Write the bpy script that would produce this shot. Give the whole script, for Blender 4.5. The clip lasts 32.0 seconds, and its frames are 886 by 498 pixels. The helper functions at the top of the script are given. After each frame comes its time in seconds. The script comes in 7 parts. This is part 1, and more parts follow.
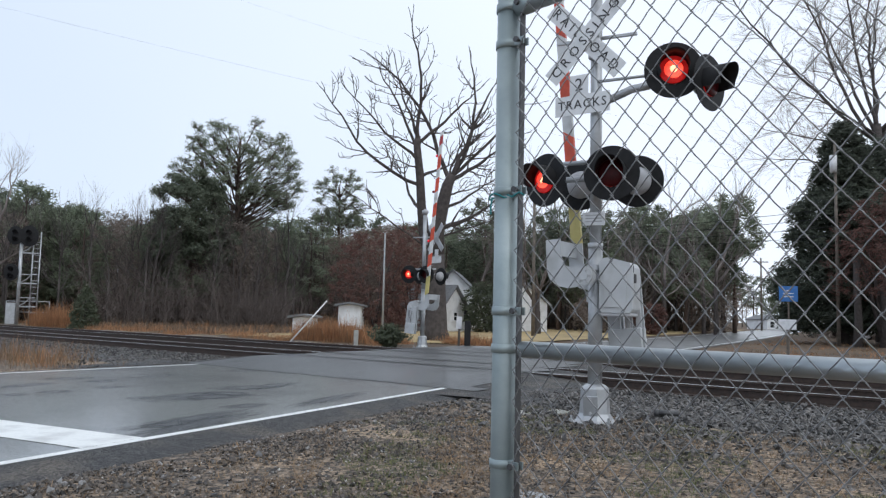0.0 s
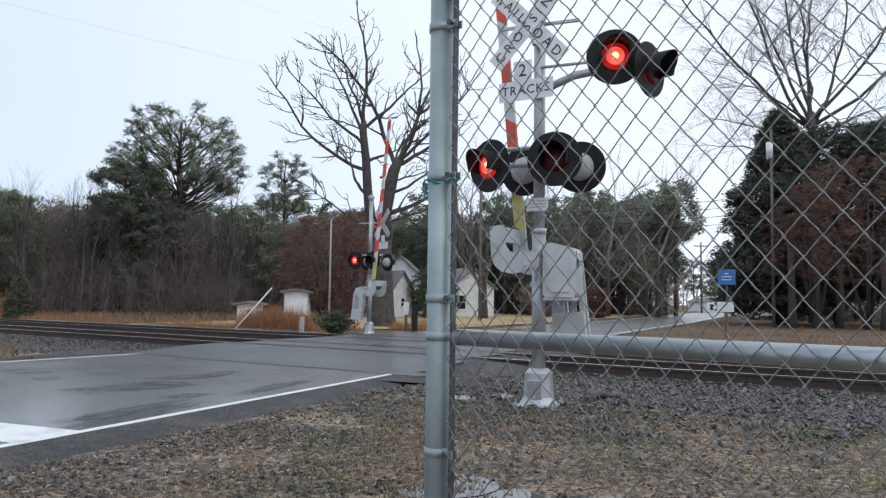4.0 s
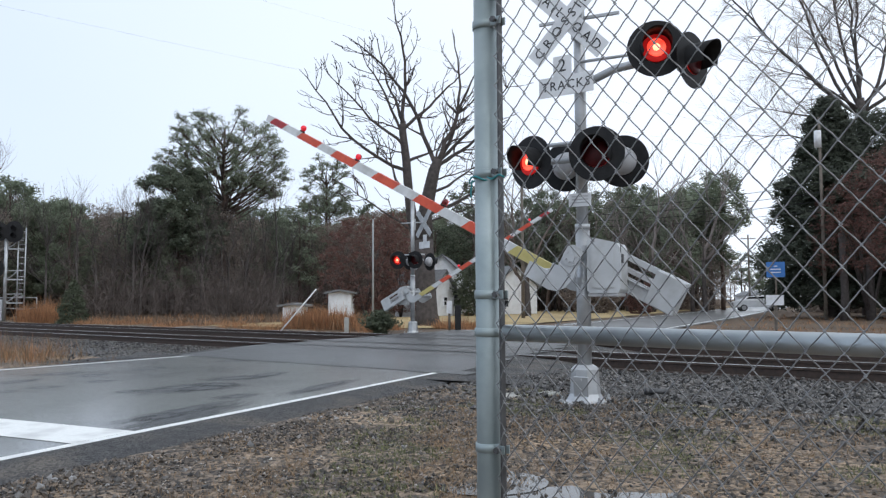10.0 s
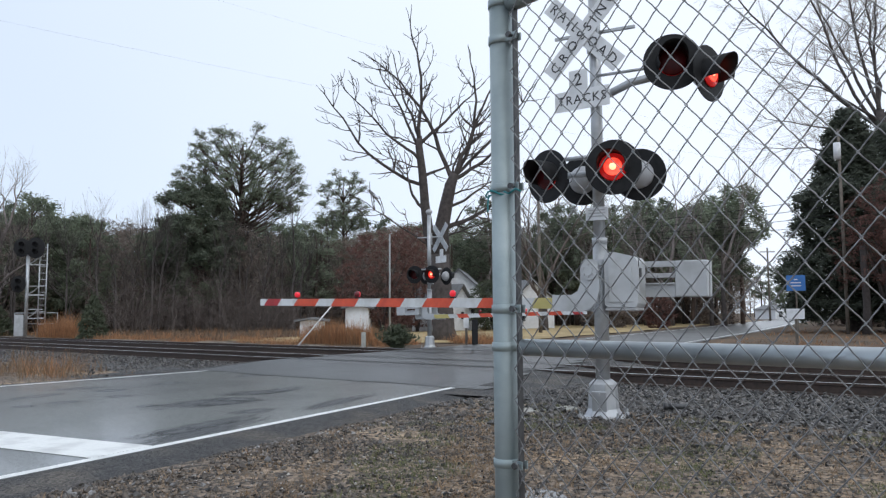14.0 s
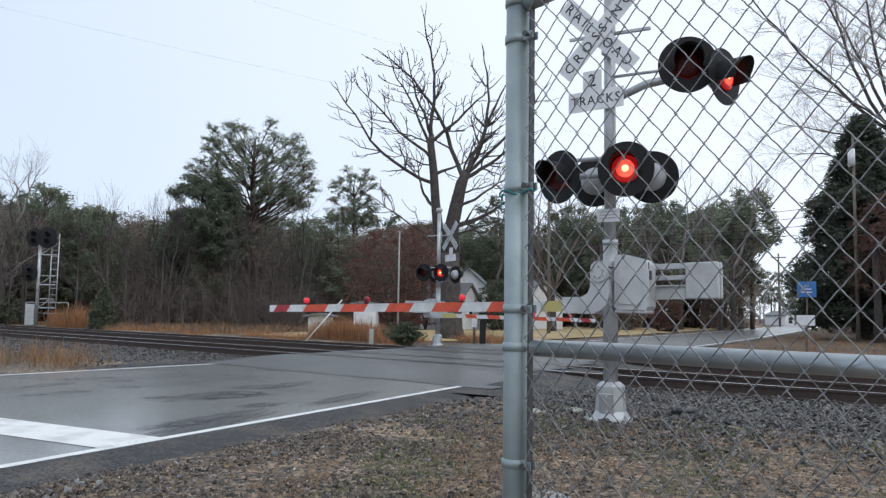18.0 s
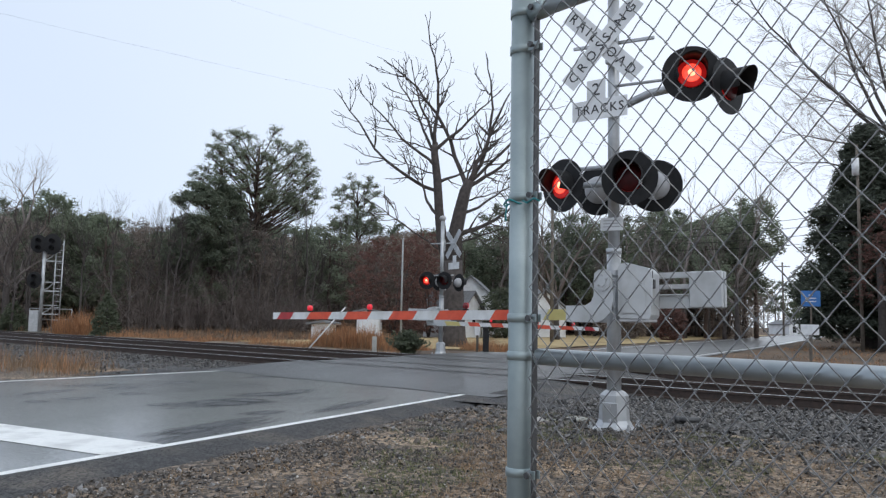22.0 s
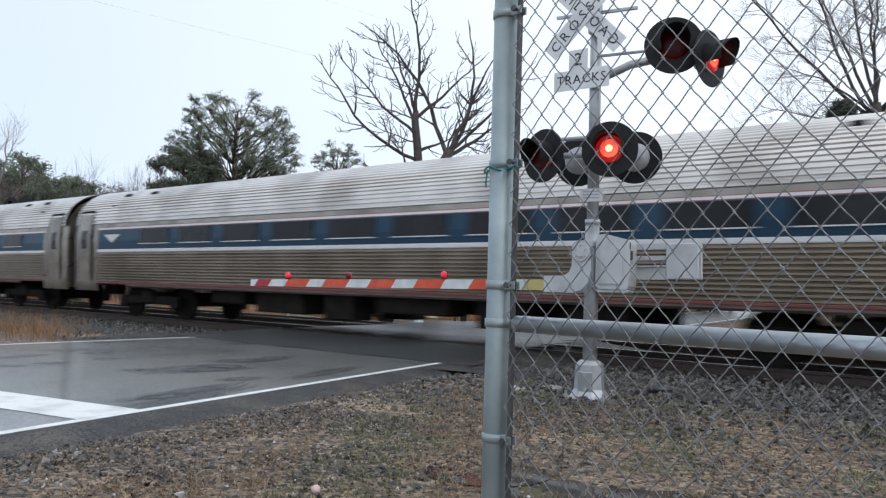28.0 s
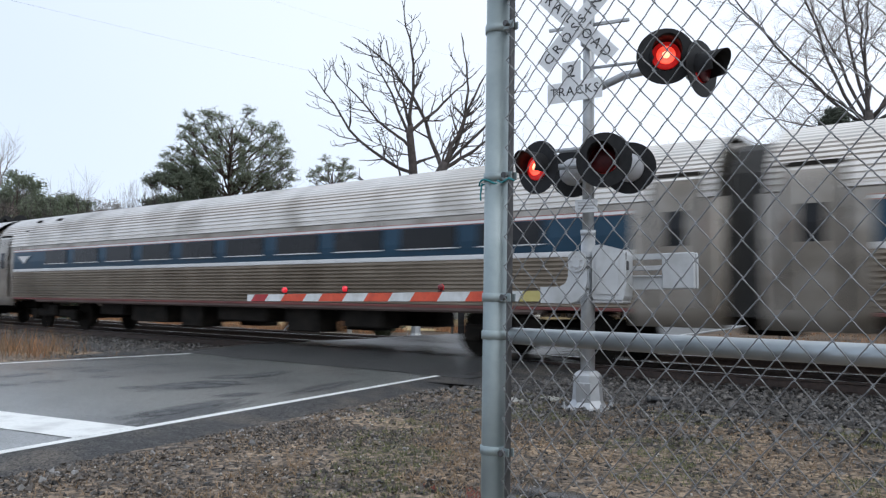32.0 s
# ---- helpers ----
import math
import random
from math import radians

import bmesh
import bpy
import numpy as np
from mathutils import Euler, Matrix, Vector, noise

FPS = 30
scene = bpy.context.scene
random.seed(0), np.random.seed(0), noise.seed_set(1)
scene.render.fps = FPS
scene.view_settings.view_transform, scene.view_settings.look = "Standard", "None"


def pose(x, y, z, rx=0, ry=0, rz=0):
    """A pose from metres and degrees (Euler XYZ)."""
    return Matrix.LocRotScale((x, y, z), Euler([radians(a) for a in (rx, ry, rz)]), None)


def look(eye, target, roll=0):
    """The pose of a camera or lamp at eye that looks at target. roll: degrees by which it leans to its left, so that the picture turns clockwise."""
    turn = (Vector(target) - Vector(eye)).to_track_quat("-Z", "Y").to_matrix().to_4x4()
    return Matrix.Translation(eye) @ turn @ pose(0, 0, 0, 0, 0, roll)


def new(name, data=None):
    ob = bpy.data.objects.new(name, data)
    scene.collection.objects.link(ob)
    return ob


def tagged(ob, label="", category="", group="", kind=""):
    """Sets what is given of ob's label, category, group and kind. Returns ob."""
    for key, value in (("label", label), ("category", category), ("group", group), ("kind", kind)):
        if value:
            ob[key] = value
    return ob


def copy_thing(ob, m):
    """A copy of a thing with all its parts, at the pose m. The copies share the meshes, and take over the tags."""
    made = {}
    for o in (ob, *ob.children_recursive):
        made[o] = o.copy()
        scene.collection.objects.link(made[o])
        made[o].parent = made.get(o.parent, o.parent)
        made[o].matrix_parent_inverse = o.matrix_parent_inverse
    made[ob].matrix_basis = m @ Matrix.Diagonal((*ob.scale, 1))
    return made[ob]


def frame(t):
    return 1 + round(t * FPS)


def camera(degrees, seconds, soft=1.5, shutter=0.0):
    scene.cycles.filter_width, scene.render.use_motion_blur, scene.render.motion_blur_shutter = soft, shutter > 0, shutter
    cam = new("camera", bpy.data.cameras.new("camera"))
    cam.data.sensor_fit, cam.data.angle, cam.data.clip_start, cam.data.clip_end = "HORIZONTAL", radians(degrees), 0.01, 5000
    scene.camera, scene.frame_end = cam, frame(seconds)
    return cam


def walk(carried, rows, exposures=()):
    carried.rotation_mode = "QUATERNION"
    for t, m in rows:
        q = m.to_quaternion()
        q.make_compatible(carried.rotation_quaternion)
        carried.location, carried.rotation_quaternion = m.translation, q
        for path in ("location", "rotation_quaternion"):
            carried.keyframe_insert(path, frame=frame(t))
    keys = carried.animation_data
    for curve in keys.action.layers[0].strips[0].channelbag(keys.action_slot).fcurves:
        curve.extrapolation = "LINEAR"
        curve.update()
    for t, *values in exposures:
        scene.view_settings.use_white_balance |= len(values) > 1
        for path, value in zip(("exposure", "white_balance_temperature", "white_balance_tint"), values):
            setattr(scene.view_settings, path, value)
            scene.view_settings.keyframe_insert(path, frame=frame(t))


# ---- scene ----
# ---- camera ----
cam = camera(60.0, 32.0, soft=1.3, shutter=0.25)
PATH = [  # seconds, eye, yaw, pitch, roll
    (0, -0.009, -0.013, 1.148, 0.166, 4.958, -1.272),
    (0.5, -0.007, -0.014, 1.148, -0.548, 5.054, -1.157),
    (1, -0.002, -0.015, 1.149, -1.389, 5.295, -0.918),
    (1.5, 0.007, -0.009, 1.151, -3.239, 5.491, -0.152),
    (2, 0.015, 0.002, 1.154, -5.092, 5.194, 0.552),
    (2.5, 0.020, 0.013, 1.156, -5.753, 4.849, 1.086),
    (3, 0.025, 0.018, 1.157, -5.409, 4.403, 0.853),
    (3.5, 0.029, 0.018, 1.156, -4.516, 4.092, -0.116),
    (5.5, 0.017, 0.004, 1.151, -1.869, 3.585, -0.228),
    (6, 0.017, 0.001, 1.151, -1.268, 3.259, -0.099),
    (6.5, 0.017, -0.002, 1.149, -0.902, 3.179, -0.012),
    (7, 0.017, -0.002, 1.148, -0.634, 3.264, 0.372),
    (7.5, 0.016, -0.000, 1.148, -0.393, 3.421, 0.529),
    (8, 0.014, 0.002, 1.148, -0.283, 3.624, 0.479),
    (8.5, 0.013, 0.004, 1.147, -0.386, 3.643, 0.423),
    (9, 0.011, 0.005, 1.148, -0.367, 3.645, 0.222),
    (9.5, 0.010, 0.005, 1.148, -0.450, 3.625, 0.141),
    (10, 0.011, 0.006, 1.149, -0.539, 3.835, 0.290),
    (10.5, 0.011, 0.005, 1.149, -0.690, 4.088, 0.252),
    (11, 0.011, 0.005, 1.149, -0.754, 4.338, 0.413),
    (11.5, 0.011, 0.005, 1.149, -0.872, 4.538, 0.430),
    (12, 0.012, 0.006, 1.149, -0.644, 4.692, 0.551),
    (12.5, 0.013, 0.007, 1.149, -0.254, 4.799, 0.846),
    (13, 0.012, 0.007, 1.149, 0.159, 4.901, 0.725),
    (13.5, 0.011, 0.005, 1.150, 0.530, 4.907, 0.680),
    (14, 0.010, 0.004, 1.149, 0.713, 4.917, 0.402),
    (14.5, 0.010, 0.004, 1.148, 0.865, 4.912, 0.366),
    (16.5, 0.004, -0.000, 1.149, 1.338, 4.818, -0.347),
    (17, 0.004, 0.003, 1.148, 1.239, 4.860, -0.640),
    (17.5, 0.004, 0.008, 1.148, 1.264, 4.765, -0.747),
    (18, 0.003, 0.008, 1.149, 1.310, 4.801, -0.877),
    (18.5, 0.002, 0.004, 1.149, 1.437, 4.844, -0.797),
    (19, 0.001, 0.001, 1.150, 1.504, 4.929, -0.663),
    (19.5, 0.001, 0.000, 1.150, 1.564, 5.069, -0.735),
    (20, 0.000, 0.001, 1.150, 1.631, 5.184, -0.859),
    (20.5, -0.000, 0.003, 1.150, 1.664, 5.258, -0.862),
    (21, 0.000, 0.004, 1.150, 1.688, 5.310, -0.870),
    (21.5, 0.000, 0.003, 1.151, 1.617, 5.319, -1.000),
    (22, -0.001, -0.002, 1.151, 1.536, 5.380, -1.092),
    (22.5, -0.001, -0.006, 1.150, 1.517, 5.405, -1.088),
    (23, -0.002, -0.008, 1.150, 1.509, 5.440, -1.155),
    (23.5, -0.002, -0.009, 1.150, 1.452, 5.484, -1.160),
    (24, -0.001, -0.009, 1.149, 1.395, 5.452, -1.082),
    (24.5, 0.000, -0.007, 1.149, 1.298, 5.322, -1.020),
    (25, 0.002, -0.002, 1.148, 1.048, 5.159, -0.946),
    (25.5, 0.003, 0.002, 1.146, 0.779, 4.898, -1.065),
    (26, 0.003, 0.005, 1.144, 0.425, 4.480, -1.173),
    (26.5, 0.003, 0.007, 1.143, 0.099, 3.980, -1.276),
    (28.5, -0.002, 0.010, 1.144, -0.049, 3.064, -1.832),
    (29, -0.002, 0.009, 1.144, -0.012, 3.049, -1.817),
    (29.5, -0.002, 0.009, 1.145, 0.036, 3.217, -1.704),
    (30, -0.003, 0.012, 1.146, 0.068, 3.382, -1.508),
    (30.5, -0.003, 0.014, 1.147, 0.065, 3.650, -1.176),
    (31, -0.001, 0.013, 1.146, -0.015, 3.869, -1.098),
    (31.5, -0.000, 0.009, 1.145, -0.135, 4.018, -1.023),
    (32, -0.000, -0.001, 1.145, -0.303, 4.081, -0.961),
]
EXPOSURES = [(0, 0.06), (2, 0.0), (3, 0.02), (6, 0.15), (9, 0.16), (11, 0.11), (13, 0.06), (17, 0.06), (24, 0.02), (26, 0.05), (28.5, 0.17), (30, 0.2), (32, 0.15)]
walk(cam, [(t, pose(x, y, z, 90 + pitch, roll, yaw)) for t, x, y, z, yaw, pitch, roll in PATH], EXPOSURES)

# ---- world and sun: bright overcast after rain ----
world = bpy.data.worlds.new("overcast")
scene.world = world
world.use_nodes = True
wn, wl = world.node_tree.nodes, world.node_tree.links
bgn = wn["Background"]
sky = wn.new("ShaderNodeTexSky")
sky.sky_type, sky.sun_disc = "NISHITA", False
sky.sun_elevation, sky.sun_rotation = radians(48), radians(150)
dim = wn.new("ShaderNodeVectorMath")
dim.operation = "SCALE"
dim.inputs["Scale"].default_value = 0.09
wl.new(sky.outputs[0], dim.inputs[0])
cloud = wn.new("ShaderNodeTexNoise")
cloud.inputs["Scale"].default_value, cloud.inputs["Detail"].default_value = 1.3, 3
cramp = wn.new("ShaderNodeValToRGB")
cramp.color_ramp.elements[0].position, cramp.color_ramp.elements[1].position = 0.2, 0.75
cramp.color_ramp.elements[0].color, cramp.color_ramp.elements[1].color = (0.68, 0.8, 1.0, 1), (0.98, 1.07, 1.2, 1)
# the cloud is thinner, and so brighter, on the sun's side
way = wn.new("ShaderNodeTexCoord")
side = wn.new("ShaderNodeVectorMath")
side.operation = "DOT_PRODUCT"
side.inputs[1].default_value = (0.93, -0.15, 0.33)
wl.new(way.outputs["Generated"], side.inputs[0])
thin = wn.new("ShaderNodeMapRange")
thin.inputs["From Min"].default_value, thin.inputs["From Max"].default_value = -0.75, 0.35
wl.new(side.outputs["Value"], thin.inputs["Value"])
both = wn.new("ShaderNodeMix")
both.inputs["Factor"].default_value = 0.62
wl.new(cloud.outputs["Fac"], both.inputs["A"])
wl.new(thin.outputs[0], both.inputs["B"])
wl.new(both.outputs["Result"], cramp.inputs[0])
veil = wn.new("ShaderNodeMix")
veil.data_type = "RGBA"
veil.inputs["Factor"].default_value = 0.9
wl.new(dim.outputs[0], veil.inputs["A"])
wl.new(cramp.outputs[0], veil.inputs["B"])
wl.new(veil.outputs["Result"], bgn.inputs["Color"])
bgn.inputs["Strength"].default_value = 1.0
sun = new("sun", bpy.data.lights.new("sun", "SUN"))
sun.data.energy, sun.data.angle, sun.data.color = 0.5, radians(25), (1, 1, 0.98)
sun.matrix_world = look((8, -14, 18), (0, 0, 0))


# ---- materials ----
def surf(name, c1, c2, scale=8.0, rough=(0.5, 0.7), metal=0.0, bump=0.0, bscale=60.0, stain=None, sscale=1.2, vary=0.0, island=False, spec=0.5, glow=0.0, coat=0.0, pebble=None, leaf=0.0, coat_rough=0.14):
    m = bpy.data.materials.new(name)
    m.use_nodes = True
    N, L = m.node_tree.nodes, m.node_tree.links
    b = N["Principled BSDF"]
    co = N.new("ShaderNodeTexCoord")
    n1 = N.new("ShaderNodeTexNoise")
    n1.inputs["Scale"].default_value, n1.inputs["Detail"].default_value = scale, 6
    L.new(co.outputs["Object"], n1.inputs["Vector"])
    r1 = N.new("ShaderNodeValToRGB")
    r1.color_ramp.elements[0].position, r1.color_ramp.elements[1].position = 0.32, 0.68
    r1.color_ramp.elements[0].color, r1.color_ramp.elements[1].color = (*c1, 1), (*c2, 1)
    L.new(n1.outputs["Fac"], r1.inputs[0])
    col = r1.outputs[0]
    if stain:
        n2 = N.new("ShaderNodeTexNoise")
        n2.inputs["Scale"].default_value, n2.inputs["Detail"].default_value = sscale, 4
        L.new(co.outputs["Object"], n2.inputs["Vector"])
        r2 = N.new("ShaderNodeMapRange")
        r2.inputs["From Min"].default_value, r2.inputs["From Max"].default_value = 0.48, 0.7
        L.new(n2.outputs["Fac"], r2.inputs["Value"])
        mx = N.new("ShaderNodeMix")
        mx.data_type = "RGBA"
        L.new(r2.outputs[0], mx.inputs["Factor"])
        L.new(col, mx.inputs["A"])
        mx.inputs["B"].default_value = (*stain, 1)
        col = mx.outputs["Result"]
    peb = None
    if pebble:
        vo = N.new("ShaderNodeTexVoronoi")
        vo.inputs["Scale"].default_value = pebble[0]
        L.new(co.outputs["Object"], vo.inputs["Vector"])
        bw = N.new("ShaderNodeRGBToBW")
        L.new(vo.outputs["Color"], bw.inputs[0])
        pm = N.new("ShaderNodeMapRange")
        pm.inputs["From Min"].default_value, pm.inputs["From Max"].default_value = 0.2, 0.8
        pm.inputs["To Min"].default_value, pm.inputs["To Max"].default_value = 1 - pebble[1], 1 + pebble[1] * 1.3
        L.new(bw.outputs[0], pm.inputs["Value"])
        pv = N.new("ShaderNodeHueSaturation")
        L.new(pm.outputs[0], pv.inputs["Value"])
        L.new(col, pv.inputs["Color"])
        col, peb = pv.outputs[0], vo.outputs["Distance"]
    if vary:
        hv = N.new("ShaderNodeHueSaturation")
        if island:
            src = N.new("ShaderNodeNewGeometry").outputs["Random Per Island"]
        else:
            src = N.new("ShaderNodeObjectInfo").outputs["Random"]
        mr = N.new("ShaderNodeMapRange")
        mr.inputs["To Min"].default_value, mr.inputs["To Max"].default_value = 1 - vary, 1 + vary
        L.new(src, mr.inputs["Value"])
        L.new(mr.outputs[0], hv.inputs["Value"])
        L.new(col, hv.inputs["Color"])
        col = hv.outputs[0]
    L.new(col, b.inputs["Base Color"])
    rr = N.new("ShaderNodeMapRange")
    rr.inputs["To Min"].default_value, rr.inputs["To Max"].default_value = rough
    L.new(n1.outputs["Fac"], rr.inputs["Value"])
    L.new(rr.outputs[0], b.inputs["Roughness"])
    b.inputs["Metallic"].default_value = metal
    b.inputs["Specular IOR Level"].default_value = spec
    b.inputs["Coat Weight"].default_value = coat
    b.inputs["Coat Roughness"].default_value = coat_rough
    if bump:
        n3 = N.new("ShaderNodeTexNoise")
        n3.inputs["Scale"].default_value, n3.inputs["Detail"].default_value = bscale, 5
        L.new(co.outputs["Object"], n3.inputs["Vector"])
        bp = N.new("ShaderNodeBump")
        bp.inputs["Strength"].default_value, bp.inputs["Distance"].default_value = bump, 0.02
        if peb:
            mm = N.new("ShaderNodeMath")
            mm.operation = "SUBTRACT"
            L.new(n3.outputs["Fac"], mm.inputs[0])
            L.new(peb, mm.inputs[1])
            L.new(mm.outputs[0], bp.inputs["Height"])
        else:
            L.new(n3.outputs["Fac"], bp.inputs["Height"])
        L.new(bp.outputs[0], b.inputs["Normal"])
    if leaf:
        tl = N.new("ShaderNodeBsdfTranslucent")
        L.new(col, tl.inputs["Color"])
        ms = N.new("ShaderNodeMixShader")
        ms.inputs[0].default_value = leaf
        L.new(b.outputs[0], ms.inputs[1])
        L.new(tl.outputs[0], ms.inputs[2])
        L.new(ms.outputs[0], N["Material Output"].inputs["Surface"])
    if glow:
        L.new(col, b.inputs["Emission Color"])
        b.inputs["Emission Strength"].default_value = glow
    return m


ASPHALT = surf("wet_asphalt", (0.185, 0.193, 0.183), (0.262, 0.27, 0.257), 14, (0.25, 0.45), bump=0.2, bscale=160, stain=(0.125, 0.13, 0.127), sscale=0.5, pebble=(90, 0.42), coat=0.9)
WETROAD = surf("soaked_old_asphalt", (0.13, 0.132, 0.134), (0.18, 0.182, 0.184), 3, (0.32, 0.5), bump=0.1, bscale=90, stain=(0.09, 0.09, 0.09), sscale=0.4, coat=0.9, coat_rough=0.26)
# newer asphalt, its colour lowered further for the shadow under the train
PATCH = surf("new_wet_asphalt", (0.052, 0.053, 0.053), (0.076, 0.078, 0.078), 12, (0.25, 0.45), bump=0.2, bscale=160, stain=(0.045, 0.046, 0.047), sscale=0.6, pebble=(110, 0.35), coat=0.15)
CRACK = surf("tar_crack", (0.02, 0.02, 0.022), (0.03, 0.03, 0.032), 20, (0.3, 0.5))
PAINT = surf("road_paint", (0.78, 0.79, 0.76), (0.88, 0.88, 0.85), 25, (0.35, 0.5), bump=0.15, bscale=200, stain=(0.58, 0.58, 0.56), sscale=3)
DIRT = surf("wet_dirt_verge", (0.048, 0.036, 0.026), (0.2, 0.15, 0.106), 9, (0.55, 0.9), bump=1.0, bscale=50, stain=(0.25, 0.18, 0.115), sscale=0.9, pebble=(30, 0.85))
FIELD = surf("winter_field", (0.085, 0.055, 0.033), (0.15, 0.095, 0.055), 0.8, (0.8, 0.95), bump=0.6, bscale=20, stain=(0.055, 0.042, 0.028), sscale=0.25)
LAWN = surf("dormant_lawn", (0.36, 0.26, 0.12), (0.46, 0.35, 0.18), 1.5, (0.8, 0.95), bump=0.5, bscale=25, stain=(0.26, 0.19, 0.09), sscale=0.3)
BALLAST = surf("ballast_bed", (0.02, 0.018, 0.016), (0.06, 0.055, 0.05), 6, (0.4, 0.8), bump=1.0, bscale=40, stain=(0.05, 0.042, 0.036), sscale=0.8, pebble=(26, 0.8))
STONE = surf("ballast_stone", (0.032, 0.028, 0.025), (0.122, 0.112, 0.102), 9, (0.22, 0.5), vary=0.95, island=True, bump=0.3, bscale=90)
GRIT = surf("verge_grit", (0.03, 0.024, 0.019), (0.142, 0.115, 0.092), 9, (0.25, 0.55), vary=0.95, island=True, bump=0.3, bscale=90)
PEBBLE = surf("verge_pebble", (0.13, 0.125, 0.12), (0.32, 0.31, 0.3), 14, (0.25, 0.5), vary=0.6, bump=0.3, bscale=90)
# colour raised to carry the haze over the far wood
FARWOOD = surf("far_wood_brush", (0.22, 0.2, 0.178), (0.3, 0.275, 0.245), 0.5, (0.8, 0.95), vary=0.35, island=True, leaf=0.5)
PUDDLE = surf("puddle_water", (0.05, 0.045, 0.04), (0.07, 0.062, 0.055), 3, (0.02, 0.06), spec=0.6)
RAILTOP = surf("polished_rail", (0.62, 0.63, 0.64), (0.75, 0.76, 0.77), 12, (0.32, 0.45), metal=1.0)
RAILSIDE = surf("rusty_rail", (0.035, 0.025, 0.02), (0.07, 0.045, 0.035), 14, (0.6, 0.8), bump=0.2)
TIE = surf("oily_tie", (0.03, 0.025, 0.022), (0.07, 0.058, 0.05), 9, (0.6, 0.85), bump=0.5, bscale=30, vary=0.3)
GALV = surf("galvanised_pipe", (0.27, 0.325, 0.33), (0.4, 0.46, 0.465), 9, (0.42, 0.58), metal=0.5, bump=0.06, bscale=80, stain=(0.27, 0.32, 0.33), sscale=5)
GALVRAIL = surf("galvanised_rail", (0.42, 0.455, 0.465), (0.54, 0.575, 0.585), 9, (0.3, 0.45), metal=0.8, bump=0.06, bscale=80, stain=(0.36, 0.375, 0.38), sscale=6)
WIRE = surf("galvanised_wire", (0.14, 0.142, 0.145), (0.3, 0.302, 0.3), 60, (0.25, 0.42), metal=0.85)
# dark steel, deepened to include the fence post's shaded side
DARKBAR = surf("tension_bar_steel", (0.06, 0.06, 0.062), (0.12, 0.12, 0.122), 20, (0.4, 0.6), metal=0.5)
SIGNW = surf("sign_white", (0.7, 0.71, 0.72), (0.78, 0.79, 0.8), 6, (0.4, 0.55), stain=(0.6, 0.61, 0.62), sscale=4)
INK = surf("sign_black", (0.02, 0.02, 0.022), (0.035, 0.035, 0.037), 8, (0.4, 0.6))
BLACK = surf("flat_black_paint", (0.01, 0.01, 0.011), (0.02, 0.02, 0.021), 12, (0.5, 0.7), bump=0.05, spec=0.25)
SILVER = surf("aluminium_paint", (0.42, 0.43, 0.44), (0.52, 0.53, 0.54), 7, (0.32, 0.5), metal=0.6, bump=0.05, stain=(0.35, 0.36, 0.36), sscale=3)
CASE = surf("white_enamel_case", (0.44, 0.455, 0.465), (0.51, 0.525, 0.535), 5, (0.35, 0.5), stain=(0.37, 0.375, 0.37), sscale=3, bump=0.03)
GREYP = surf("grey_dome", (0.4, 0.4, 0.41), (0.5, 0.5, 0.51), 8, (0.4, 0.55))
LIT = surf("lit_red_lens", (1.0, 0.035, 0.02), (1.0, 0.1, 0.06), 9, (0.2, 0.3), glow=1.6)
LITRIM = surf("dim_red_lens", (0.4, 0.01, 0.01), (0.55, 0.015, 0.015), 9, (0.2, 0.3), glow=0.45)
UNLIT = surf("unlit_red_lens", (0.04, 0.004, 0.005), (0.08, 0.006, 0.007), 14, (0.3, 0.45), spec=0.2)
HOT = surf("lamp_filament_glow", (1.0, 0.3, 0.16), (1.0, 0.42, 0.25), 30, (0.2, 0.3), glow=2.6)
TIPRED = surf("arm_lamp_red", (0.6, 0.015, 0.03), (0.75, 0.03, 0.045), 14, (0.2, 0.3), glow=0.45)
ARMDARK = surf("arm_lamp_unlit", (0.13, 0.01, 0.014), (0.2, 0.016, 0.02), 14, (0.2, 0.35))
TIPARM = surf("arm_tip_dark_red", (0.36, 0.025, 0.03), (0.45, 0.035, 0.04), 8, (0.35, 0.5), stain=(0.28, 0.03, 0.03), sscale=6)
REDARM = surf("arm_red_sheeting", (0.6, 0.07, 0.03), (0.7, 0.1, 0.045), 8, (0.35, 0.5), stain=(0.5, 0.07, 0.04), sscale=6)
WHITEARM = surf("arm_white_sheeting", (0.6, 0.61, 0.61), (0.7, 0.71, 0.71), 8, (0.35, 0.5), stain=(0.5, 0.5, 0.48), sscale=5)
YELLOW = surf("fibreglass_yellow", (0.5, 0.42, 0.14), (0.58, 0.5, 0.2), 8, (0.4, 0.6))
# roof fluting: base colour lightened for the sky its ribs reflect
STEEL = surf("skylit_fluting", (0.68, 0.63, 0.57), (0.8, 0.75, 0.69), 1.5, (0.25, 0.4), metal=0.8, stain=(0.44, 0.4, 0.35), sscale=0.6)
# lower sides: grimier, darker and browner than the roof's steel
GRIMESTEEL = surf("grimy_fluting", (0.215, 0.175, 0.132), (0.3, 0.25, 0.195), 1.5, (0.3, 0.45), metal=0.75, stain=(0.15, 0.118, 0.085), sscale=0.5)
SHOULDER = surf("crumbled_asphalt", (0.026, 0.025, 0.025), (0.07, 0.068, 0.066), 7, (0.45, 0.75), bump=0.8, bscale=70, stain=(0.1, 0.086, 0.072), sscale=1.5, pebble=(60, 0.6), spec=0.3)
WATERY = surf("thin_grey_pole", (0.3, 0.31, 0.31), (0.4, 0.41, 0.41), 6, (0.5, 0.7))
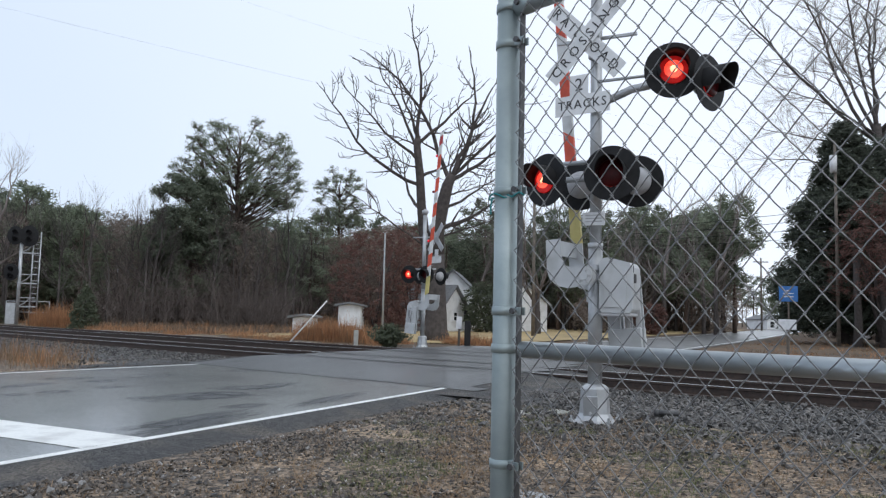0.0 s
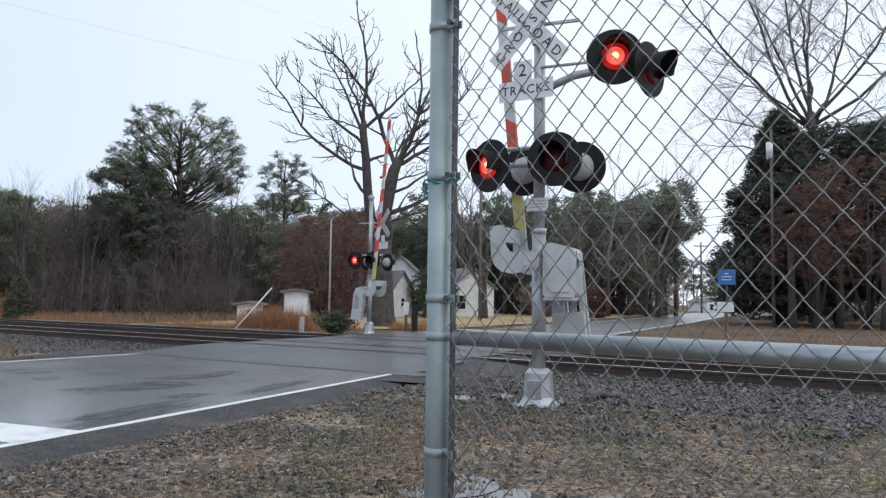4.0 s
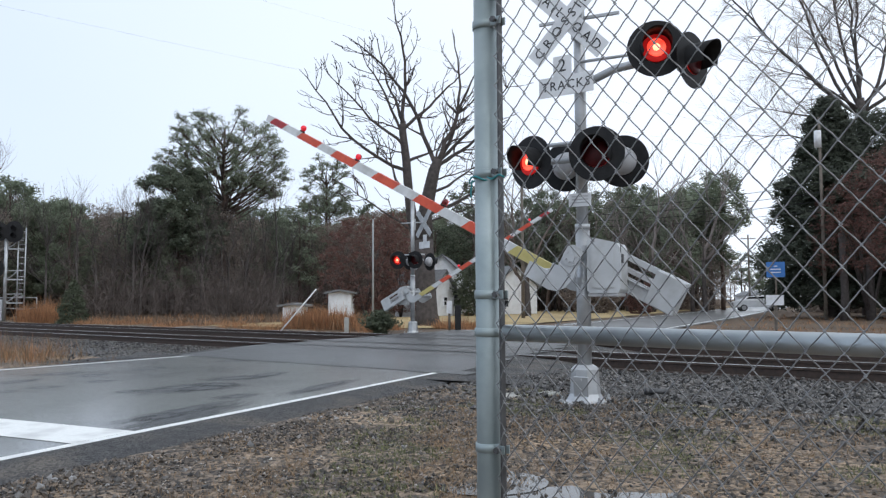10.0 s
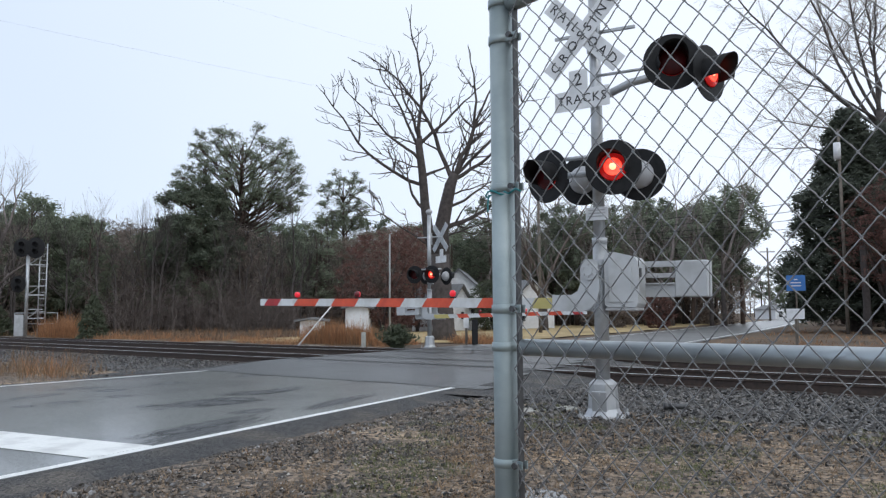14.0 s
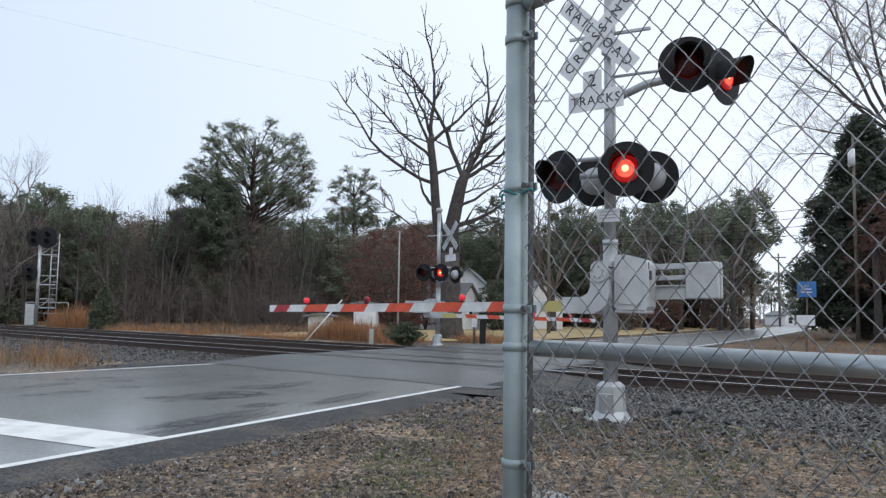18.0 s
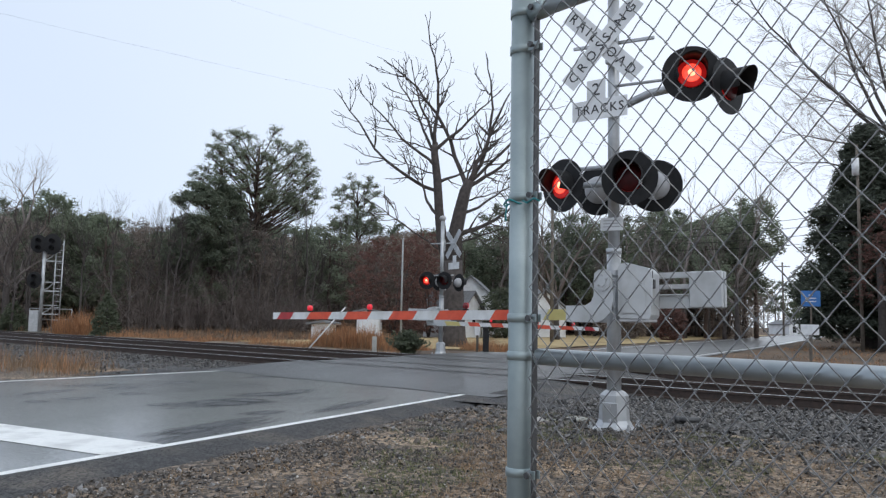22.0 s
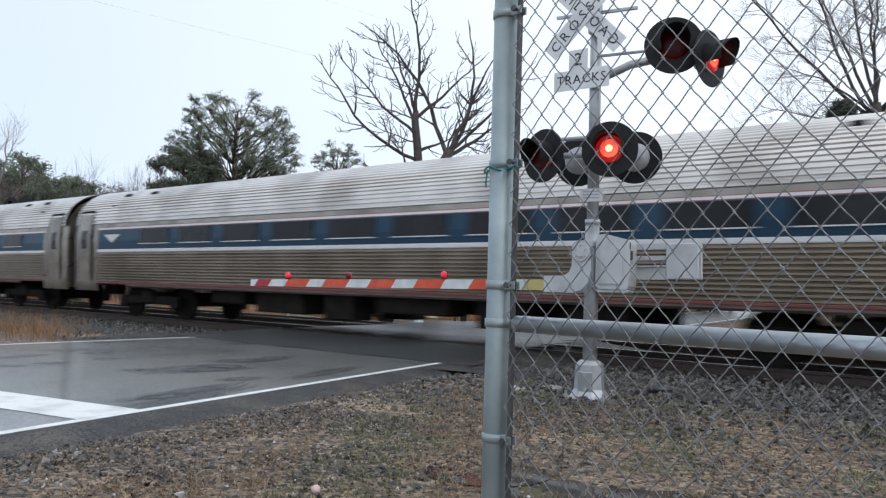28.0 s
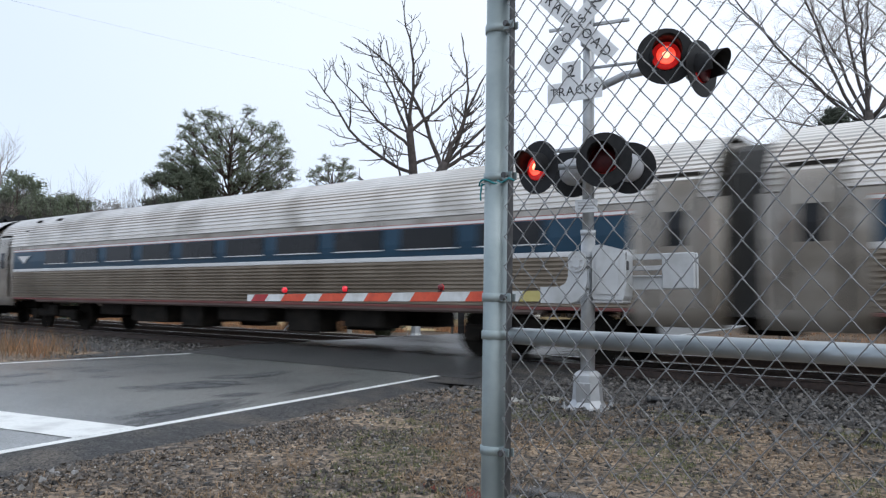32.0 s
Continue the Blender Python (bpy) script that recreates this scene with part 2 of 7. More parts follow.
STEELEND = surf("stainless_end", (0.29, 0.255, 0.215), (0.4, 0.36, 0.31), 2, (0.22, 0.36), metal=0.85, stain=(0.2, 0.17, 0.135), sscale=1.5)
BLUE = surf("band_blue", (0.007, 0.036, 0.068), (0.011, 0.05, 0.09), 2, (0.3, 0.45), spec=0.35)
LOCOBLUE = surf("loco_blue", (0.02, 0.075, 0.26), (0.035, 0.11, 0.33), 2, (0.25, 0.4), coat=0.3)
EMBLEM = surf("loco_dark_emblem", (0.05, 0.06, 0.075), (0.07, 0.085, 0.1), 2, (0.4, 0.5))
SKYBLUE = surf("loco_pale_blue", (0.13, 0.26, 0.5), (0.18, 0.33, 0.58), 2, (0.25, 0.4), coat=0.3)
STRIPER = surf("stripe_red", (0.27, 0.09, 0.075), (0.36, 0.13, 0.1), 2, (0.4, 0.5))
SILLRED = surf("sill_red_grime", (0.13, 0.035, 0.03), (0.2, 0.06, 0.05), 2, (0.5, 0.7))
STRIPEW = surf("stripe_white", (0.62, 0.62, 0.62), (0.72, 0.72, 0.72), 2, (0.4, 0.5))
DARKGLASS = surf("dark_train_glass", (0.012, 0.013, 0.014), (0.022, 0.022, 0.024), 1, (0.22, 0.32), spec=0.25)
# pale base colour stands in for sky reflected in the glass
WINDSHIELD = surf("pale_windshield", (0.45, 0.47, 0.47), (0.55, 0.57, 0.57), 1, (0.05, 0.1), spec=0.8)
RUBBER = surf("black_diaphragm", (0.02, 0.019, 0.017), (0.045, 0.042, 0.038), 6, (0.6, 0.85), bump=0.3)
UNDER = surf("underframe_grime", (0.01, 0.0088, 0.0078), (0.026, 0.022, 0.018), 5, (0.75, 0.95), bump=0.3, spec=0.12)
LOCOGREY = surf("loco_silver", (0.34, 0.335, 0.315), (0.42, 0.415, 0.395), 2, (0.35, 0.5), metal=0.3, stain=(0.27, 0.25, 0.22), sscale=0.8)
HEADLAMP = surf("headlamp_lit", (1, 0.93, 0.9), (1, 0.97, 0.94), 4, (0.2, 0.3), glow=3.5)
BARK = surf("bark_grey", (0.045, 0.037, 0.034), (0.09, 0.076, 0.07), 6, (0.8, 0.95), bump=0.8, bscale=18)
TWIG = surf("twig_brown", (0.085, 0.068, 0.06), (0.15, 0.122, 0.108), 3, (0.8, 0.95), vary=0.25, island=True)
# twig colour paled to stand in for haze on distant trees
HAZETWIG = surf("hazed_winter_twigs", (0.15, 0.128, 0.118), (0.23, 0.198, 0.182), 2, (0.85, 0.95), vary=0.35, island=True)
PINEBARK = surf("pine_bark", (0.06, 0.042, 0.034), (0.12, 0.08, 0.062), 5, (0.8, 0.95), bump=0.8, bscale=14)
# both needle colours lightened, the distance haze being in the colour
NEEDLE = surf("pine_needles", (0.17, 0.2, 0.135), (0.24, 0.27, 0.19), 0.6, (0.6, 0.85), vary=0.4, island=True, leaf=0.5)
DARKNEEDLE = surf("wood_needles", (0.125, 0.148, 0.105), (0.18, 0.205, 0.145), 0.8, (0.65, 0.85), vary=0.45, island=True, leaf=0.5)
CEDAR = surf("dark_cedar", (0.062, 0.074, 0.054), (0.1, 0.114, 0.084), 0.8, (0.65, 0.85), vary=0.5, island=True, leaf=0.4)
RUSTLEAF = surf("rusty_oak_leaves", (0.12, 0.06, 0.048), (0.17, 0.088, 0.07), 0.8, (0.7, 0.9), vary=0.4, island=True, leaf=0.4)
# brush brown lifted for the same haze
BROWNLEAF = surf("brown_brush", (0.2, 0.16, 0.135), (0.28, 0.23, 0.195), 0.7, (0.8, 0.95), vary=0.4, island=True, leaf=0.5)
SEDGE = surf("orange_broom_sedge", (0.34, 0.165, 0.08), (0.48, 0.255, 0.13), 1.5, (0.75, 0.9), vary=0.45, island=True, leaf=0.4)
DEADBRUSH = surf("dead_brush", (0.1, 0.072, 0.05), (0.19, 0.135, 0.092), 2, (0.75, 0.9), vary=0.45, island=True)
STRAW = surf("pale_straw", (0.17, 0.105, 0.06), (0.29, 0.19, 0.11), 2, (0.75, 0.9), vary=0.45, island=True)
DEADGRASS = surf("matted_dead_grass", (0.17, 0.112, 0.064), (0.31, 0.208, 0.122), 2, (0.75, 0.9), vary=0.5, island=True)
CHIP = surf("pale_chips", (0.27, 0.25, 0.225), (0.46, 0.435, 0.4), 14, (0.25, 0.5), vary=0.4, island=True)
GRASS = surf("short_green_grass", (0.1, 0.11, 0.045), (0.165, 0.168, 0.07), 3, (0.6, 0.85), vary=0.4, island=True)
SHRUB = surf("evergreen_shrub", (0.07, 0.085, 0.05), (0.11, 0.125, 0.08), 2, (0.6, 0.85), vary=0.4, island=True, leaf=0.35)
SIDING = surf("white_siding", (0.72, 0.73, 0.74), (0.8, 0.81, 0.82), 2, (0.5, 0.7), stain=(0.62, 0.62, 0.62), sscale=1.5)
SHINGLE = surf("grey_shingles", (0.13, 0.135, 0.14), (0.2, 0.205, 0.21), 5, (0.7, 0.9), bump=0.4, bscale=20)
POLEWOOD = surf("weathered_pole", (0.1, 0.085, 0.07), (0.17, 0.145, 0.12), 5, (0.75, 0.95), bump=0.4, bscale=25)
SIGNBLUE = surf("sign_blue", (0.03, 0.15, 0.42), (0.045, 0.18, 0.48), 4, (0.35, 0.5))
CARPAINT = surf("silver_car_paint", (0.7, 0.71, 0.72), (0.78, 0.79, 0.8), 4, (0.25, 0.35), coat=0.6)
DARKCAR = surf("dark_car_paint", (0.03, 0.035, 0.05), (0.05, 0.055, 0.07), 4, (0.2, 0.3), metal=0.3, coat=0.6)
TYRE = surf("tyre_rubber", (0.02, 0.02, 0.02), (0.035, 0.035, 0.035), 10, (0.7, 0.9))
CONC = surf("old_concrete", (0.36, 0.35, 0.32), (0.48, 0.47, 0.43), 6, (0.7, 0.9), bump=0.4, bscale=40, stain=(0.27, 0.27, 0.22), sscale=3)
TAPE = surf("teal_cord", (0.02, 0.2, 0.22), (0.03, 0.28, 0.3), 9, (0.6, 0.8))


# ---- mesh helpers ----
class Build:
    """Collects vertices and faces of one mesh."""

    def __init__(self):
        self.v, self.f = [], []

    def add(self, verts, faces):
        k = len(self.v)
        self.v += [tuple(p) for p in verts]
        self.f += [tuple(i + k for i in f) for f in faces]
        return self

    def box(self, c, s, m=None, bev=0.0):
        x, y, z = (q / 2 for q in s)
        if bev <= 0:
            p = [Vector((a * x, b * y, d * z)) for a in (-1, 1) for b in (-1, 1) for d in (-1, 1)]
            f = [(0, 1, 3, 2), (4, 6, 7, 5), (0, 4, 5, 1), (2, 3, 7, 6), (0, 2, 6, 4), (1, 5, 7, 3)]
        else:
            e = min(bev, x * 0.9, y * 0.9, z * 0.9)
            p, f = [], []
            for a in (-1, 1):
                for b in (-1, 1):
                    for d in (-1, 1):
                        p += [Vector((a * x, b * (y - e), d * (z - e))), Vector((a * (x - e), b * y, d * (z - e))), Vector((a * (x - e), b * (y - e), d * z))]
            g = lambda a, b, d, k: ((a * 4 + b * 2 + d) * 3 + k)
            for k in range(3):
                for side in (0, 1):
                    q = []
                    for u, w in ((0, 0), (0, 1), (1, 1), (1, 0)):
                        t = [u, w]
                        t.insert(k, side)
                        q.append(g(*t, k))
                    f.append(tuple(q))
            for k in range(3):
                i, j = [n for n in range(3) if n != k]
                for u in (0, 1):
                    for w in (0, 1):
                        t0, t1 = [0, 0, 0], [0, 0, 0]
                        t0[i] = t1[i] = u
                        t0[j] = t1[j] = w
                        t0[k], t1[k] = 0, 1
                        f.append((g(*t0, i), g(*t1, i), g(*t1, j), g(*t0, j)))
            for a in (0, 1):
                for b in (0, 1):
                    for d in (0, 1):
                        f.append((g(a, b, d, 0), g(a, b, d, 1), g(a, b, d, 2)))
        c = Vector(c)
        return self.add([((m @ q) if m else q) + c for q in p], f)

    def tube(self, p0, p1, r0, r1=None, n=10, caps=True):
        r1 = r0 if r1 is None else r1
        p0, p1 = Vector(p0), Vector(p1)
        d = (p1 - p0).normalized()
        a = d.orthogonal().normalized()
        b = d.cross(a)
        ring = [(math.cos(2 * math.pi * i / n), math.sin(2 * math.pi * i / n)) for i in range(n)]
        v = [p0 + r0 * (a * c + b * s) for c, s in ring] + [p1 + r1 * (a * c + b * s) for c, s in ring]
        f = [(i, (i + 1) % n, n + (i + 1) % n, n + i) for i in range(n)]
        if caps:
            f += [tuple(range(n))[::-1], tuple(range(n, 2 * n))]
        return self.add(v, f)

    def path(self, pts, r, n=6):
        """A tube through points, r a number or one for each point."""
        pts = [Vector(p) for p in pts]
        rs = r if isinstance(r, (list, tuple)) else [r] * len(pts)
        v, f = [], []
        a = (pts[1] - pts[0]).orthogonal().normalized()
        for i, p in enumerate(pts):
            d = (pts[min(i + 1, len(pts) - 1)] - pts[max(i - 1, 0)]).normalized()
            a = (a - d * a.dot(d)).normalized()
            b = d.cross(a)
            v += [p + rs[i] * (a * math.cos(2 * math.pi * k / n) + b * math.sin(2 * math.pi * k / n)) for k in range(n)]
        for i in range(len(pts) - 1):
            f += [(i * n + k, i * n + (k + 1) % n, (i + 1) * n + (k + 1) % n, (i + 1) * n + k) for k in range(n)]
        f += [tuple(range(n))[::-1], tuple(range((len(pts) - 1) * n, len(pts) * n))]
        return self.add(v, f)

    def lathe(self, prof, m=None, n=20):
        """Turns (radius, height) about z; m places it."""
        v, f = [], []
        for r, z in prof:
            v += [Vector((r * math.cos(2 * math.pi * k / n), r * math.sin(2 * math.pi * k / n), z)) for k in range(n)]
        for i in range(len(prof) - 1):
            f += [(i * n + k, i * n + (k + 1) % n, (i + 1) * n + (k + 1) % n, (i + 1) * n + k) for k in range(n)]
        f += [tuple(range(n))[::-1], tuple(range((len(prof) - 1) * n, len(prof) * n))]
        return self.add([m @ p for p in v] if m else v, f)

    def prism(self, poly, depth, m=None):
        """A polygon in x, z made thick along y (centred)."""
        n = len(poly)
        v = [Vector((x, -depth / 2, z)) for x, z in poly] + [Vector((x, depth / 2, z)) for x, z in poly]
        f = [tuple(range(n)), tuple(range(n, 2 * n))[::-1]] + [(i, n + i, n + (i + 1) % n, (i + 1) % n) for i in range(n)]
        return self.add([m @ p for p in v] if m else v, f)

    def mesh(self, name, mat, smooth=False):
        me = bpy.data.meshes.new(name)
        me.from_pydata(self.v, [], self.f)
        me.materials.append(mat)
        if smooth:
            me.polygons.foreach_set("use_smooth", [True] * len(me.polygons))
        me.update()
        return me


def part(name, bm, material, parent=None, label="", smooth=False, m=None):
    ob = new(name, bm.mesh(name, material, smooth) if isinstance(bm, Build) else bm)
    if parent:
        ob.parent = parent
    if m is not None:
        ob.matrix_basis = m
    return tagged(ob, label)


def empty(name, m, label, category, group="", kind=""):
    ob = new(name)
    ob.empty_display_size = 0.2
    ob.matrix_basis = m
    return tagged(ob, label, category, group, kind)


def lettering(text, size, gap=1.0):
    cu = bpy.data.curves.new("lettering", "FONT")
    cu.body, cu.size, cu.extrude, cu.align_x, cu.align_y, cu.resolution_u = text, size, 0.002, "CENTER", "CENTER", 2
    cu.space_character = gap
    ob = bpy.data.objects.new("lettering", cu)
    me = bpy.data.meshes.new_from_object(ob)
    bpy.data.objects.remove(ob)
    me.materials.clear()
    me.materials.append(INK)
    return me


# ---- plan: the track line and the road line ----
TA = radians(-38.3)
TO, TU, TN = Vector((0, 15.85, 0)), Vector((math.cos(TA), math.sin(TA), 0)), Vector((-math.sin(TA), math.cos(TA), 0))
RO, RDIR, RLEFT = Vector((-0.01, 12.27, 0)), Vector((0.4385, 0.8987, 0)), Vector((-0.8987, 0.4385, 0))
RAILZ = 0.12


def track(s, n, z=0.0):
    return TO + s * TU + n * TN + Vector((0, 0, z))


def track_n(x, y):
    return (Vector((x, y, 0)) - TO).dot(TN)


def bend(d):
    """How far the road swings to its right beyond the crossing."""
    return 0.022 * max(0.0, d - 10) + 0.02 * max(0.0, min(d - 10, 30)) if d > 10 else 0.0


def road(d, w, z=0.0):
    return RO + d * RDIR + (w - bend(d)) * RLEFT + Vector((0, 0, z))


def road_dw(x, y):
    q = Vector((x, y, 0)) - RO
    d = q.dot(RDIR)
    return d, q.dot(RLEFT) + bend(d)


def road_z(x, y):
    n = track_n(x, y)
    up = max(0.0, min(1.0, (n + 2.85) / 2.4)) * max(0.0, min(1.0, (13.5 - n) / 5.0))
    return 0.115 * up * up * (3 - 2 * up)


def left_w(d):
    return 6.85 - 0.15 * (max(-6.0, min(d, 7.0)) + 0.7) if d < 7 else 5.7


def bearing(deg, dist, z=0.0):
    """Degrees to the right of straight ahead, and metres from the eye's foot."""
    return Vector((dist * math.sin(radians(deg)), dist * math.cos(radians(deg)), z))


def ground_z(x, y):
    d, w = road_dw(x, y)
    n = track_n(x, y)
    z = 0.03 * noise.noise((x * 0.5, y * 0.5, 0)) + 0.015 * noise.noise((x * 2.1, y * 2.1, 3))
    if -0.95 < w < left_w(d) + 0.6:
        z = min(z * 0.4, 0.0) - 0.035 * min(1.0, (w + 0.95) / 0.4)
    if -3.9 < n < 8.5:
        z = min(z, -0.02) - 0.13 * min(1.0, (n + 3.9) / 0.8)
    return z - 0.005


# ---- ground, road, tracks ----
def spread(lo, hi, fine_lo, fine_hi, step):
    out = list(np.arange(fine_lo, fine_hi, step))
    a, k = fine_hi, step
    while a < hi:
        out.append(a)
        k *= 1.35
        a += k
    out.append(hi)
    a, k = fine_lo, step
    while a > lo:
        k *= 1.35
        a -= k
        out.insert(0, max(a, lo))
    return out


def build_ground():
    xs, ys = spread(-2500, 2500, -12, 12, 0.22), spread(-2500, 2500, 1.5, 20, 0.22)
    v = [(x, y, ground_z(x, y) if abs(x) < 120 and -40 < y < 160 else -0.05) for y in ys for x in xs]
    nx = len(xs)
    f = [(j * nx + i, j * nx + i + 1, (j + 1) * nx + i + 1, (j + 1) * nx + i) for j in range(len(ys) - 1) for i in range(nx - 1)]
    me = bpy.data.meshes.new("ground")
    me.from_pydata(v, [], f)
    me.materials.append(DIRT)
    me.materials.append(FIELD)
    idx = []
    for a, b, c, d in f:
        x, y = (v[a][0] + v[c][0]) / 2, (v[a][1] + v[c][1]) / 2
        idx.append(1 if track_n(x, y) > 8 or y > 60 or abs(x) > 40 or y < -20 else 0)
    me.polygons.foreach_set("material_index", idx)
    me.polygons.foreach_set("use_smooth", [True] * len(f))
    tagged(new("ground", me), "wet dirt verge with thin winter grass and gravel", "ground", kind="structure")


def strip(b, d0, d1, w0, w1, lift, step=1.0):
    """A sheet on the road between two lines across it; w0, w1 numbers or functions of d."""
    n = max(1, int((d1 - d0) / step))
    wa = w0 if callable(w0) else (lambda d: w0)
    wb = w1 if callable(w1) else (lambda d: w1)
    cols = 6
    rows = []
    for i in range(n + 1):
        d = d0 + (d1 - d0) * i / n
        for k in range(cols + 1):
            w = wa(d) + (wb(d) - wa(d)) * k / cols
            p = road(d, w)
            rows.append((p.x, p.y, road_z(p.x, p.y) + lift))
    f = [(i * (cols + 1) + k, i * (cols + 1) + k + 1, (i + 1) * (cols + 1) + k + 1, (i + 1) * (cols + 1) + k) for i in range(n) for k in range(cols)]
    return b.add(rows, f)


def build_road():
    rag = lambda d: -0.68 + 0.07 * noise.noise((d * 1.7, 0, 0)) + 0.04 * noise.noise((d * 6, 4, 0)) - (0.5 if d > 0.3 else 0)
    b = Build()
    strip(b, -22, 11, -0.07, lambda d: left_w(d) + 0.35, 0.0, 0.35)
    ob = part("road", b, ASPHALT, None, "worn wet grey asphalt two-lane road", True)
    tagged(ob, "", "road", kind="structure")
    b = Build()
    strip(b, 11, 420, -0.16, lambda d: left_w(d) + 0.35, 0.0, 1.0)
    tagged(part("road_beyond", b, WETROAD, None, "soaked pale grey road leading away from the crossing", True), "", "road", kind="structure")
    b = Build()
    n = 190
    vs = []
    for i in range(n):
        d = -22 + 24.6 * i / (n - 1)
        for k in range(6):
            w = -0.064 + (rag(d) + 0.064) * k / 5
            p = road(d, w)
            vs.append((p.x, p.y, road_z(p.x, p.y) * (1 - 0.12 * k) + 0.001 - 0.012 * (k / 5) ** 2 * 3 + 0.008 * noise.noise((p.x * 9, p.y * 9, 2)) * (k > 0)))
    b.add(vs, [(i * 6 + k, i * 6 + k + 1, (i + 1) * 6 + k + 1, (i + 1) * 6 + k) for i in range(n - 1) for k in range(5)])
    tagged(part("road_shoulder", b, SHOULDER, None, "dark crumbling asphalt shoulder", True), "", "road", kind="structure")
    for wa, wb in ((-0.3, -2.5), (0.45, 1.9)):
        b = Build()
        vs = []
        for i in range(40):
            d = -0.9 + 12.4 * i / 39
            for k in range(5):
                w = wa + (wb - wa) * k / 4 + (left_w(d) if wa > 0 else 0) + 0.06 * noise.noise((d * 2, k, 1))
                p = road(d, w)
                top, n = road_z(p.x, p.y) + 0.002, track_n(p.x, p.y)
                low = -0.09 if -2.6 < n < 8.0 else -0.03
                vs.append((p.x, p.y, top + (low - top) * (k / 4) ** 1.3))
        b.add(vs, [(i * 5 + k, i * 5 + k + 1, (i + 1) * 5 + k + 1, (i + 1) * 5 + k) for i in range(39) for k in range(4)])
        tagged(part("crossing_shoulder", b, SHOULDER, None, "dark asphalt falling away beside the crossing", True), "", "road", kind="structure")
    # newer asphalt over the crossing, with a ragged seam
    b = Build()
    verts, cols = [], 40
    for i in range(cols + 1):
        s = -9.2 + 15.5 * i / cols
        for k in range(29):
            n0 = -2.75 + 0.14 * noise.noise((s * 0.6, 1, 0)) + 0.05 * noise.noise((s * 3, 2, 0))
            n = n0 + (8.2 - n0) * k / 28
            p = track(s, n)
            verts.append((p.x, p.y, road_z(p.x, p.y) + 0.006))
    faces = []
    for i in range(cols):
        for k in range(28):
            p = verts[i * 29 + k]
            d, w = road_dw(p[0], p[1])
            if -0.25 < w < left_w(d) + 0.6:
                faces.append((i * 29 + k, i * 29 + k + 1, (i + 1) * 29 + k + 1, (i + 1) * 29 + k))
    b.add(verts, faces)
    ob = part("crossing_asphalt", b, PATCH, None, "darker new asphalt laid between and beside the rails", True)
    tagged(ob, "", "road", kind="structure")
    b = Build()
    strip(b, -22, 0.5, -0.05, 0.06, 0.004, 0.5)
    tagged(part("edge_line", b, PAINT, None, "white painted road edge line", True), "", "road marking", kind="structure")
    b = Build()
    strip(b, -22, 1.7, lambda d: left_w(d) - 0.05, lambda d: left_w(d) + 0.06, 0.004, 0.5)
    tagged(part("edge_line", b, PAINT, None, "white painted road edge line", True), "", "road marking", kind="structure")
    b = Build()
    strip(b, -6.6, -5.95, 0.062, 3.3, 0.0045, 0.3)
    tagged(part("stop_line", b, PAINT, None, "broad white painted stop line", True), "", "road marking", kind="structure")
    b = Build()
    for d0, d1 in ((16, 400),):
        strip(b, d0, d1, 0.1, 0.2, 0.01, 2)
        strip(b, d0, d1, 5.3, 5.4, 0.01, 2)
    tagged(part("edge_line", b, PAINT, None, "white painted edge lines beyond the tracks", True), "", "road marking", kind="structure")
    # seam and tar cracks
    b = Build()
    rng = random.Random(4)
    pts = []
    for i in range(46):
        s = -5.6 + 0.17 * i
        n0 = -2.78 + 0.14 * noise.noise((s * 0.6, 1, 0)) + 0.05 * noise.noise((s * 3, 2, 0))
        p = track(s, n0)
        pts.append(Vector((p.x, p.y, road_z(p.x, p.y) + 0.008)))
    for p, q in zip(pts, pts[1:]):
        side = (q - p).cross(Vector((0, 0, 1))).normalized() * (0.012 + 0.015 * rng.random())
        b.add([p - side, p + side, q + side, q - side], [(0, 1, 2, 3)])
    tagged(part("seam", b, CRACK, None, "dark tar seam between old and new asphalt"), "", "seam", kind="structure")
    # dark scuffs where tyres turned: along the road, across it, half length, half width, turn
    marks = ((-3.2, 2.16, 0.7, 0.4, -8), (-5.1, 0.3, 1.0, 0.2, 7), (-4.78, 0.62, 0.85, 0.17, 3), (-2.33, 0.55, 0.95, 0.17, 7), (-2.65, 2.01, 0.4, 0.2, -85), (-1.35, 2.29, 0.64, 0.2, 9), (-1.83, 2.41, 0.5, 0.28, -25), (-3.75, 2.57, 0.17, 0.13, 16), (-3.87, 3.98, 0.22, 0.15, -16), (-2.43, 4.8, 0.25, 0.2, -1),
             (-3.5, 5.06, 0.45, 0.15, 6), (-2.41, 5.58, 0.4, 0.2, -17), (-3.6, 0.91, 0.3, 0.18, -10), (-1.16, 4.89, 0.35, 0.15, -2), (0.72, 4.68, 0.28, 0.22, -29), (-3.01, 3.92, 0.18, 0.18, -13), (-4.43, 4.03, 0.15, 0.15, -7), (-5.2, 0.5, 0.3, 0.15, -2), (-3.08, 1.9, 0.42, 0.26, -35))
    rub = surf("rubbed_asphalt", (0.028, 0.03, 0.032), (0.05, 0.053, 0.056), 30, (0.3, 0.5), bump=0.2, bscale=200)
    N, L = rub.node_tree.nodes, rub.node_tree.links
    co = N.new("ShaderNodeTexCoord")
    ln = N.new("ShaderNodeVectorMath")
    ln.operation = "LENGTH"
    L.new(co.outputs["Object"], ln.inputs[0])
    nz = N.new("ShaderNodeTexNoise")
    nz.inputs["Scale"].default_value, nz.inputs["Detail"].default_value = 2.3, 5
    stretch = N.new("ShaderNodeMapping")
    stretch.inputs["Scale"].default_value = (1.3, 4.2, 1.0)
    where = N.new("ShaderNodeObjectInfo")
    L.new(co.outputs["Object"], stretch.inputs["Vector"])
